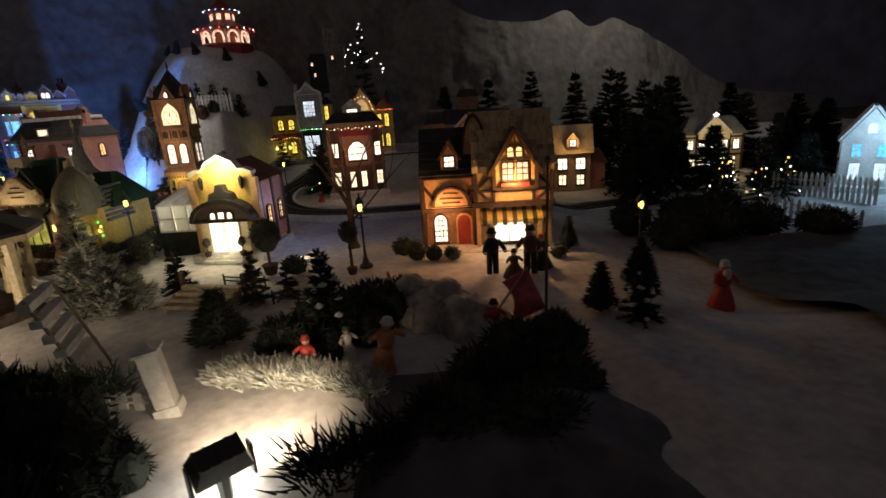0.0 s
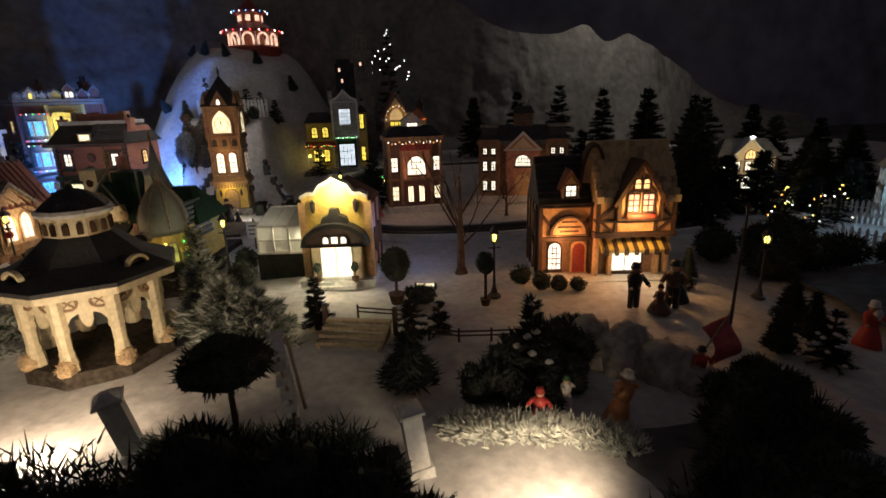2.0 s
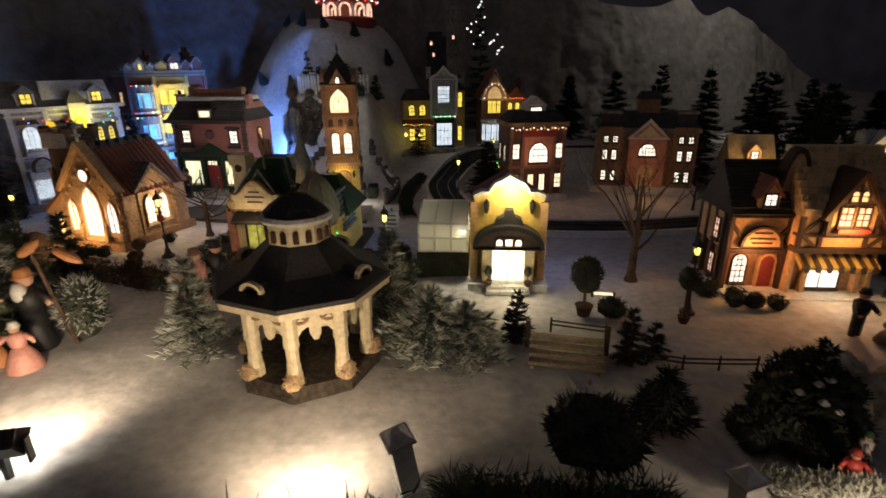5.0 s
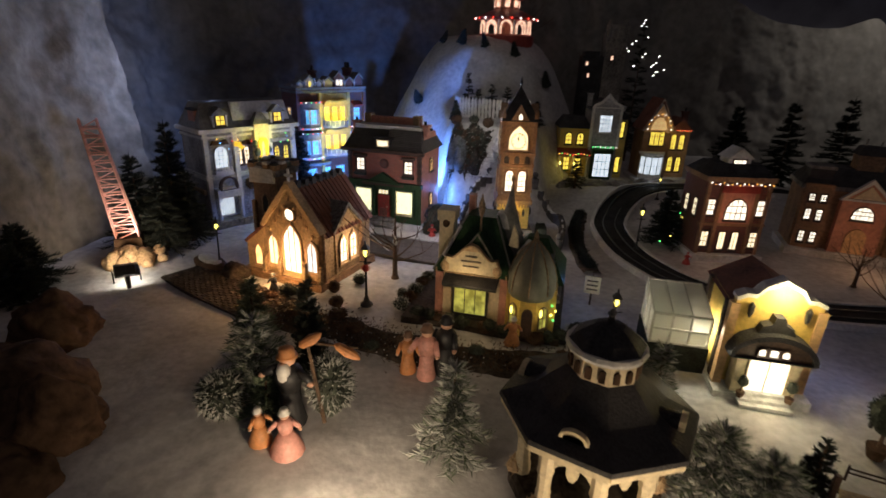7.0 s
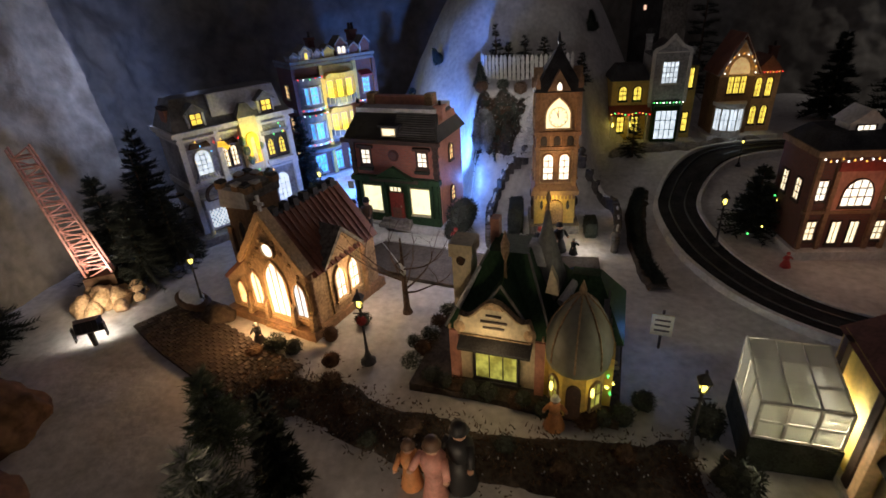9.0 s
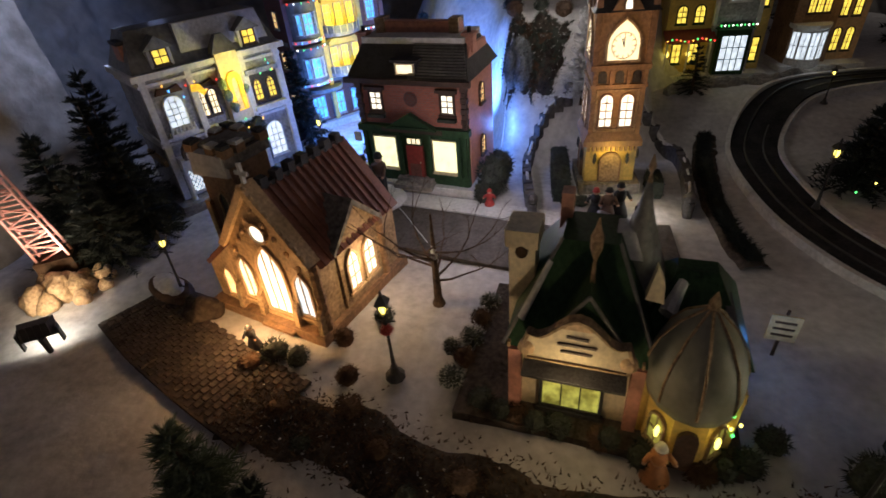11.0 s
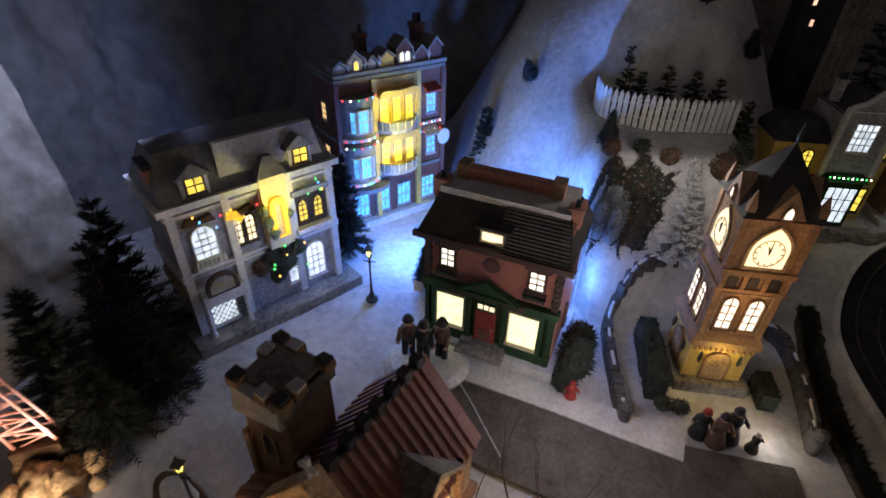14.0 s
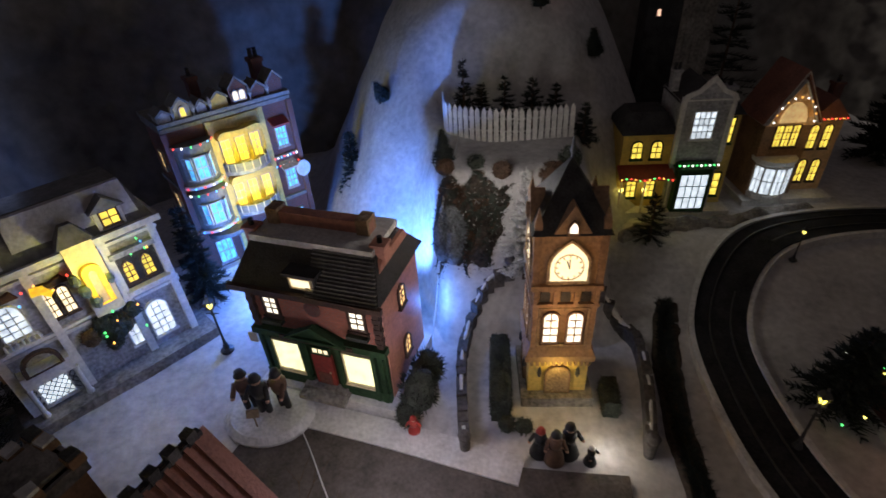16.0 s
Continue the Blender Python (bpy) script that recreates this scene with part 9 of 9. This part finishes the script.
part("tip", lathe(bmesh.new(), [(0.0008, 0.029), (0.0018, 0.031), (0.0004, 0.033)], 6, Matrix.Translation((-0.0125, 0, 0))), WOOD, h)
doll(0.186, 0.368, 0.044, COATRED, 5, "red-coated winter figurine with a white beard on the slope", 0.27, COATWHITE, 0, 0.4, beard=True)
fir("snow_dotted_fir", 0.081, 0.306, 0.046, 0.017, FIR, "small dark fir dotted with snow", 120, 8, 10, 0.005, dots=16)
for i, (x, y, hh, r) in enumerate(((0.060, 0.330, 0.042, 0.015), (0.102, 0.345, 0.045, 0.015), (0.118, 0.385, 0.046, 0.017), (0.090, 0.500, 0.038, 0.012))):
    cone_tree("cone_tree", x, y, ground_z(x, y) - 0.002, hh, r, FIR, "dark cone-shaped fir on the slope", 30 + i)
# people before the half-timbered house
doll(-0.006, 0.440, 0.046, COATBLACK, 6, "dark-coated caroller figurine before the shop", 0.24, COATBLACK, 10, 0.2, trousers=1)
doll(0.030, 0.432, 0.048, COATBROWN, 7, "brown-coated caroller figurine before the shop", 0.24, COATBLACK, -25, 0.4, trousers=1)
doll(0.012, 0.424, 0.028, COATBROWN, 8, "small seated brown figurine before the shop", 0.40, COATBLACK, 0)
doll(0.044, 0.446, 0.034, COATBLACK, 9, "dark figurine beside the shop corner", 0.36, COATRED, 40)
for i, (x, y, r, hh) in enumerate(((-0.078, 0.505, 0.014, 0.024), (-0.060, 0.500, 0.012, 0.018), (-0.040, 0.496, 0.012, 0.016), (-0.094, 0.530, 0.016, 0.022), (0.070, 0.470, 0.012, 0.016))):
    bush(x, y, r, hh, 130 + i, "dark shrub before the half-timbered house", 150)
# gazebo green, left
doll(-0.724, 0.448, 0.042, COATPINK, 10, "white and pink figurine with a basket", 0.34, COATWHITE, 15, 0.7)
doll(-0.733, 0.484, 0.074, COATBLACK, 11, "tall dark figurine with a white beard and orange hat", 0.18, COATORANGE, -10, 0.9, beard=True)
doll(-0.750, 0.456, 0.034, COATORANGE, 12, "small orange-coated figurine on the green", 0.30, COATWHITE, 50)
fir("fir_tree", -0.776, 0.516, 0.084, 0.036, FROST, "green fir with frosted tips on the green", 121, 9, 13, 0.013, 0.0010, twigs=10)
fir("fir_tree", -0.812, 0.590, 0.085, 0.030, GREENFIR, "dark green fir on the green", 122, 10, 12, 0.010, 0.0008)
fir("fir_tree", -0.738, 0.552, 0.105, 0.022, FIR, "slim black-green fir behind the figurines", 123, 12, 12, 0.008, 0.0010, twigs=10)
fir("fir_tree", -0.758, 0.492, 0.040, 0.022, GREENFIR, "small green fir beside the figurines", 124, 6, 10, 0.010, 0.0008)
bush(-0.796, 0.484, 0.025, 0.046, 140, "round frosted twig bush", 420, material=FROST, name="frosted_bush")
bush(-0.702, 0.500, 0.026, 0.064, 141, "round frosted twig bush", 460, material=FROST, name="frosted_bush")
h = thing("ornament_branch", -0.705, 0.486, 0.0, 0, "dark forked branch carrying two orange ornaments", "branch")
part("stem", rod(bmesh.new(), (0, 0, -0.002), (-0.004, -0.018, 0.092), 0.0020, 0.0014), BARK, h)
part("bough", rod(bmesh.new(), (-0.006, -0.024, 0.094), (0.040, -0.030, 0.096), 0.0013, 0.0010), BARK, h)
for k, (x, y, z, a) in enumerate(((0.002, -0.028, 0.098, 38), (0.031, -0.030, 0.092, -32))):
    part("ornament", rough_top(lathe(bmesh.new(), [(0.0008, -0.011), (0.0032, -0.008), (0.0044, 0.002), (0.0030, 0.008), (0.0006, 0.012)], 10, pose(x, y, z, 0, 90 - a, 0)), 0.0010, k), COATORANGE, h, "orange ornament")
doll(-0.644, 0.572, 0.046, COATORANGE, 13, "figurine in an orange coat", 0.20, COATBROWN, 10, 0.3)
doll(-0.624, 0.564, 0.060, COATPINK, 14, "tall figurine in a pink coat", 0.17, COATBROWN, -15, 0.3)
doll(-0.606, 0.576, 0.064, COATBLACK, 44, "tall figurine in a black coat and hat", 0.20, COATBLACK, -25, 0.3)
rock(-0.925, 0.447, 0.075, 0.062, 11, BROWNROCK, "brown weathered rock on the snow", 0.0, 1.1)
rock(-1.010, 0.470, 0.150, 0.075, 12, BROWNROCK, "large dark weathered rock mound", -0.004, 1.0)
rock(-0.915, 0.385, 0.065, 0.040, 13, BROWNROCK, "brown weathered rock on the snow", 0.0)
rock(-1.040, 0.585, 0.085, 0.060, 14, BROWNROCK, "dark rock at the foot of the cliff", 0.0)
for i, (x, y, w) in enumerate(((-1.090, 0.785, 0.034), (-1.070, 0.794, 0.026), (-1.104, 0.768, 0.028), (-1.086, 0.764, 0.020), (-1.112, 0.800, 0.030), (-1.058, 0.777, 0.016), (-1.078, 0.808, 0.018), (-1.062, 0.815, 0.022), (-1.048, 0.800, 0.014))):
    rock(x, y, w, w * 0.8, 20 + i, SANDSTONE, "pale floodlit rock below the cliff", 0.004)
# round the church
doll(-0.850, 0.731, 0.026, COATBLACK, 15, "dark figurine before the church door", 0.26, COATBLACK, 0, 0.2)
for i, (x, y, r, hh, m) in enumerate(((-0.826, 0.722, 0.016, 0.016, BUSH), (-0.803, 0.716, 0.013, 0.016, BUSH), (-0.755, 0.700, 0.012, 0.015, BROWNROCK), (-0.770, 0.740, 0.011, 0.018, BROWNROCK), (-0.742, 0.770, 0.012, 0.016, BUSH), (-0.845, 0.710, 0.012, 0.010, BROWNROCK))):
    bush(x, y, r, hh, 150 + i, "brown winter shrub before the church", 150, material=m)
h = thing("flat_rock", -0.975, 0.800, -0.003, -30, "flat oval brown rock with snow on its top", "rock")
for name, m, grow, z in (("stone", BROWNROCK, 1.0, 0.0), ("snow_top", SNOWCAP, 0.72, 0.0035)):
    bm = lathe(bmesh.new(), [(0.034 * grow, z), (0.036 * grow, z + 0.006), (0.031 * grow, z + 0.010), (0.012 * grow, z + 0.0115)], 20)
    for v in bm.verts:
        v.co.y *= 0.46
    part(name, rough_top(bm, 0.0022, 6, 90), m, h)
rock(-0.922, 0.769, 0.030, 0.020, 61, SOIL, "low dark rock lying in the snow", 0.002, 1.4)
# carollers on their base
bm = lathe(bmesh.new(), [(0.036, -0.004), (0.037, 0.004), (0.031, 0.009)], 24)
for v in bm.verts:
    v.co.x *= 1.25
ob = part("plinth", rough_top(bm, 0.0008, 9), SNOWCAP)
ob.location = (-0.812, 0.984, 0.001)
tagged(ob, "oval snow-covered plinth under the carollers", "plinth")
for i, (x, y, c, a) in enumerate(((-0.832, 0.990, COATBROWN, 20), (-0.815, 0.985, COATBLACK, 0), (-0.797, 0.992, COATBROWN, -25))):
    doll(x, y, 0.053, c, 16 + i, "dark-coated caroller figurine on the snowy base", 0.24, COATBLACK, a, 0.15, 0.009, 1)
h = thing("music_stand", -0.817, 0.966, 0.009, 10, "small wooden music stand", "stand")
part("leg", rod(bmesh.new(), (0, 0, 0), (0, 0, 0.018), 0.0009, 0.0009), WOOD, h)
part("desk", box(bmesh.new(), -0.006, 0.006, -0.0006, 0.0006, -0.004, 0.004, pose(0, 0, 0.020, -35)), WOOD, h)
# before the clock tower
for i, (x, y, c, hh) in enumerate(((-0.543, 0.956, COATBLACK, 0.036), (-0.530, 0.950, COATBROWN, 0.040), (-0.517, 0.957, COATBLACK, 0.042), (-0.498, 0.948, COATBLACK, 0.024))):
    doll(x, y, hh, c, 30 + i, "dark winter figurine before the clock tower", 0.26, (COATRED, COATBLACK, COATBLACK, COATWHITE)[i], 20 * i - 20, 0.3)
doll(-0.662, 0.972, 0.026, COATRED, 40, "tiny red figurine on the pavement", 0.30, COATRED)
doll(-0.243, 0.925, 0.020, COATRED, 41, "tiny red figurine beside the track", 0.32, COATRED)
doll(-0.535, 0.640, 0.034, COATORANGE, 42, "figurine in an orange-brown coat", 0.28, COATWHITE, 0)
doll(-0.414, 0.600, 0.030, COATBLACK, 43, "dark figurine beside the street lamp", 0.28, COATBLACK, 30)
h = thing("signpost", -0.428, 0.752, 0.0, -12, "small pale signboard with dark lines on a post", "sign")
part("post", rod(bmesh.new(), (0, 0, -0.003), (0, 0, 0.044), 0.0014, 0.0012), TIMBER, h)
b = part("board", box(bmesh.new(), -0.010, 0.010, -0.0025, -0.0008, 0.016, 0.040), CREAM, h)
for z in (0.034, 0.028, 0.022):
    part("text_bar", box(bmesh.new(), -0.007, 0.007, -0.0031, -0.0023, z - 0.0009, z + 0.0009), TIMBER, b)
# light-strung tree on the far slope
t = fir("lit_fir", -0.182, 1.620, 0.365, 0.060, FIR, "tall dark fir strung with white lights", 125, 13, 12, 0.012, 0.0009)
rnd = random.Random(8)
bulbs(t, [(0.055 * (1 - f) * 1.4 * math.cos(a), 0.055 * (1 - f) * 1.4 * math.sin(a), 0.365 * (0.62 + 0.38 * f)) for f, a in ((rnd.random(), rnd.uniform(0, 6.28)) for _ in range(26))], [BULB_WHITE], 0.0017)
# woods on the right and at the back
for i, (x, y, hh, r) in enumerate(((0.40, 0.98, 0.215, 0.080), (0.46, 1.06, 0.180, 0.070), (0.50, 0.90, 0.120, 0.050), (0.70, 0.98, 0.120, 0.045), (0.66, 0.86, 0.095, 0.036), (0.34, 0.84, 0.090, 0.042), (0.24, 1.16, 0.150, 0.050), (0.15, 1.20, 0.120, 0.045), (0.36, 0.92, 0.130, 0.060), (0.44, 0.92, 0.110, 0.055), (0.52, 1.16, 0.200, 0.075), (0.42, 1.20, 0.230, 0.080), (0.76, 0.96, 0.130, 0.060), (0.72, 1.14, 0.170, 0.070), (0.84, 1.04, 0.150, 0.065), (0.60, 1.24, 0.190, 0.075), (0.33, 1.06, 0.160, 0.060), (0.60, 0.88, 0.060, 0.034),
                                 (0.18, 1.50, 0.21, 0.060), (0.30, 1.48, 0.23, 0.065), (0.42, 1.45, 0.22, 0.060), (0.54, 1.42, 0.21, 0.060), (0.66, 1.38, 0.19, 0.055), (0.80, 1.32, 0.16, 0.050), (0.05, 1.50, 0.17, 0.055), (0.78, 1.10, 0.12, 0.045), (0.90, 1.20, 0.14, 0.05))):
    fir("dark_fir_tree", x, y, hh, r, FIR, "tall dark fir in the woods beside the village", 160 + i, 13, 15, 0.012, 0.0017, dots=7 if y < 1.2 else 0, group="woodland firs")
for i, (x, y, r, hh) in enumerate(((0.245, 0.560, 0.040, 0.044), (0.310, 0.575, 0.042, 0.046), (0.380, 0.590, 0.040, 0.040), (0.445, 0.560, 0.040, 0.034), (0.300, 0.640, 0.040, 0.050), (0.370, 0.670, 0.040, 0.046), (0.225, 0.640, 0.034, 0.050))):
    bush(x, y, r, hh, 180 + i, "large black hedge bush at the display's edge", 360, group="edge bushes")
for i, (x, y) in enumerate(((0.47, 0.80), (0.50, 0.76), (0.56, 0.78), (0.43, 0.76))):
    t = fir("lit_fir", x, y, 0.075, 0.028, FIR, "small dark fir with warm fairy lights", 190 + i, 8, 9, 0.007, group="lit firs")
    rnd = random.Random(i)
    bulbs(t, [(0.024 * (1 - f) * math.cos(a), 0.024 * (1 - f) * math.sin(a), 0.075 * (0.15 + 0.8 * f)) for f, a in ((rnd.random(), rnd.uniform(0, 6.28)) for _ in range(9))], [BULB_ORANGE, BULB_WHITE, BULB], 0.0013)
# rocky ledge before the far houses
ledge = spline([(-0.415, 1.262), (-0.370, 1.286), (-0.310, 1.296), (-0.250, 1.304), (-0.190, 1.322), (-0.130, 1.338)], 12)
bm, prev = bmesh.new(), None
for k, (x, y) in enumerate(ledge):
    q = (0.0105 + 0.0045 * noise.noise(Vector((x * 40, 0, 1)))) * smooth_step(min(k, len(ledge) - 1 - k) / 3 + 0.2)
    row = [bm.verts.new((x, y - q * math.cos(a), ground_z(x, y) - 0.006 + 1.5 * q * math.sin(a))) for a in np.linspace(0, math.pi, 10)]
    if prev:
        for m in range(9):
            bm.faces.new((prev[m], row[m], row[m + 1], prev[m + 1]))
    prev = row
rough_top(bm, 0.006, 4, 75)
tagged(part("rock_ledge", bm, STONE), "low rugged grey rock ledge dusted with snow before the houses", "ledge")
# leaf litter in the flower bed
bed = spline(BED, 30)
for name, count, mats, size, wide, label, category, seed in (
        ("leaf_litter", 3600, [SOIL, BROWNROCK, BARK], (0.002, 0.006), 0.017, "dark dead leaves and twigs in the flower bed", "leaves", 77),
        ("snow_flecks", 190, [SNOWCAP], (0.001, 0.003), 0.015, "flecks of white snow on the flower bed", "snow", 78)):
    rnd, bm = random.Random(seed), bmesh.new()
    for _ in range(count):
        x, y = bed[rnd.randrange(len(bed))]
        x, y = x + rnd.gauss(0, 0.006), y + rnd.gauss(0, wide)
        spikes(bm, (x, y, 0.0012), (rnd.uniform(-1, 1), rnd.uniform(-1, 1), rnd.uniform(0.1, 1.0)), rnd.uniform(*size), rnd.uniform(0.0004, 0.0011), rnd.randrange(len(mats)))
    tagged(part(name, bm, mats), label, category, kind="stuff")
for i, (x, y, r) in enumerate(((-0.800, 0.668, 0.012), (-0.772, 0.640, 0.010), (-0.745, 0.672, 0.014), (-0.716, 0.640, 0.012), (-0.690, 0.608, 0.011), (-0.655, 0.622, 0.013), (-0.618, 0.594, 0.012), (-0.575, 0.612, 0.012), (-0.530, 0.590, 0.013), (-0.482, 0.612, 0.012))):
    bush(x, y, r, r * 0.9, 400 + i, "low ragged brown shrub in the flower bed", 170, material=(BROWNROCK, BUSH, BARK)[i % 3], group="bed shrubs")
# winter shrubs round the foot of the domed shop
for i, (x, y, r, m) in enumerate(((-0.672, 0.704, 0.013, FROST), (-0.664, 0.726, 0.012, BROWNROCK), (-0.660, 0.748, 0.013, FROST), (-0.655, 0.772, 0.012, BROWNROCK), (-0.676, 0.738, 0.010, FROST), (-0.648, 0.794, 0.012, FROST), (-0.648, 0.684, 0.013, BUSH), (-0.622, 0.674, 0.012, BROWNROCK),
                                 (-0.594, 0.667, 0.013, BUSH), (-0.566, 0.660, 0.012, BROWNROCK), (-0.536, 0.653, 0.014, BUSH), (-0.508, 0.642, 0.014, BROWNROCK), (-0.478, 0.650, 0.013, BUSH), (-0.458, 0.668, 0.013, BUSH))):
    bush(x, y, r, r * 1.35, 420 + i, "frosted dry shrub at the shop's foot" if m is FROST else "dark brown winter shrub at the shop's foot", 200, material=m, group="shop shrubs")
# rumpled black sheet, raised in the middle, between the garlands
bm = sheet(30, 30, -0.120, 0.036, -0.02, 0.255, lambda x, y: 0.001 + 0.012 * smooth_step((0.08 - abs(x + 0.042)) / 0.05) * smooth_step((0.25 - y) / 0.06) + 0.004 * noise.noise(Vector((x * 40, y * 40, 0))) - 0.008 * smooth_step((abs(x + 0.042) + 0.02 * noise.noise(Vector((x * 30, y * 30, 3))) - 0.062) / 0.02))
tagged(part("black_cover", bm, BLACKSHEET, smooth=True), "rumpled black sheet between the garlands", "cloth", kind="structure")

# paving bricks of the path before the church
path = bpy.data.objects["path"]
c = spline([(-1.00, 0.775), (-0.94, 0.736), (-0.87, 0.697), (-0.80, 0.662)], 14)
seg = np.r_[0, np.cumsum(np.hypot(*np.diff(c, axis=0).T))]
bm = rough_top(hip(bmesh.new(), -0.0034, 0.0034, -0.0034, 0.0034, -0.001, 0.0010, 0.0006, 0.0006), 0.0003, 2)
first = part("brick", bm, PAVER, path)
rnd = random.Random(44)
rows = 32
for i in range(rows):
    d = seg[-1] * (i + 0.5) / rows
    x, y = np.interp(d, seg, c[:, 0]), np.interp(d, seg, c[:, 1])
    x2, y2 = np.interp(d + 0.004, seg, c[:, 0]), np.interp(d + 0.004, seg, c[:, 1])
    ang = math.atan2(y2 - y, x2 - x)
    for j in range(9):
        o = (j - 4 + (0.5 if i % 2 else 0.0)) * 0.0074
        m = pose(x - math.sin(ang) * o, y + math.cos(ang) * o, 0.0006 + rnd.uniform(-0.0006, 0.0004), rnd.uniform(-3, 3), rnd.uniform(-3, 3), math.degrees(ang) + rnd.uniform(-4, 4))
        if i or j:
            ob = new("brick", first.data)
            ob.parent = path
        else:
            ob = first
        ob.matrix_world = m
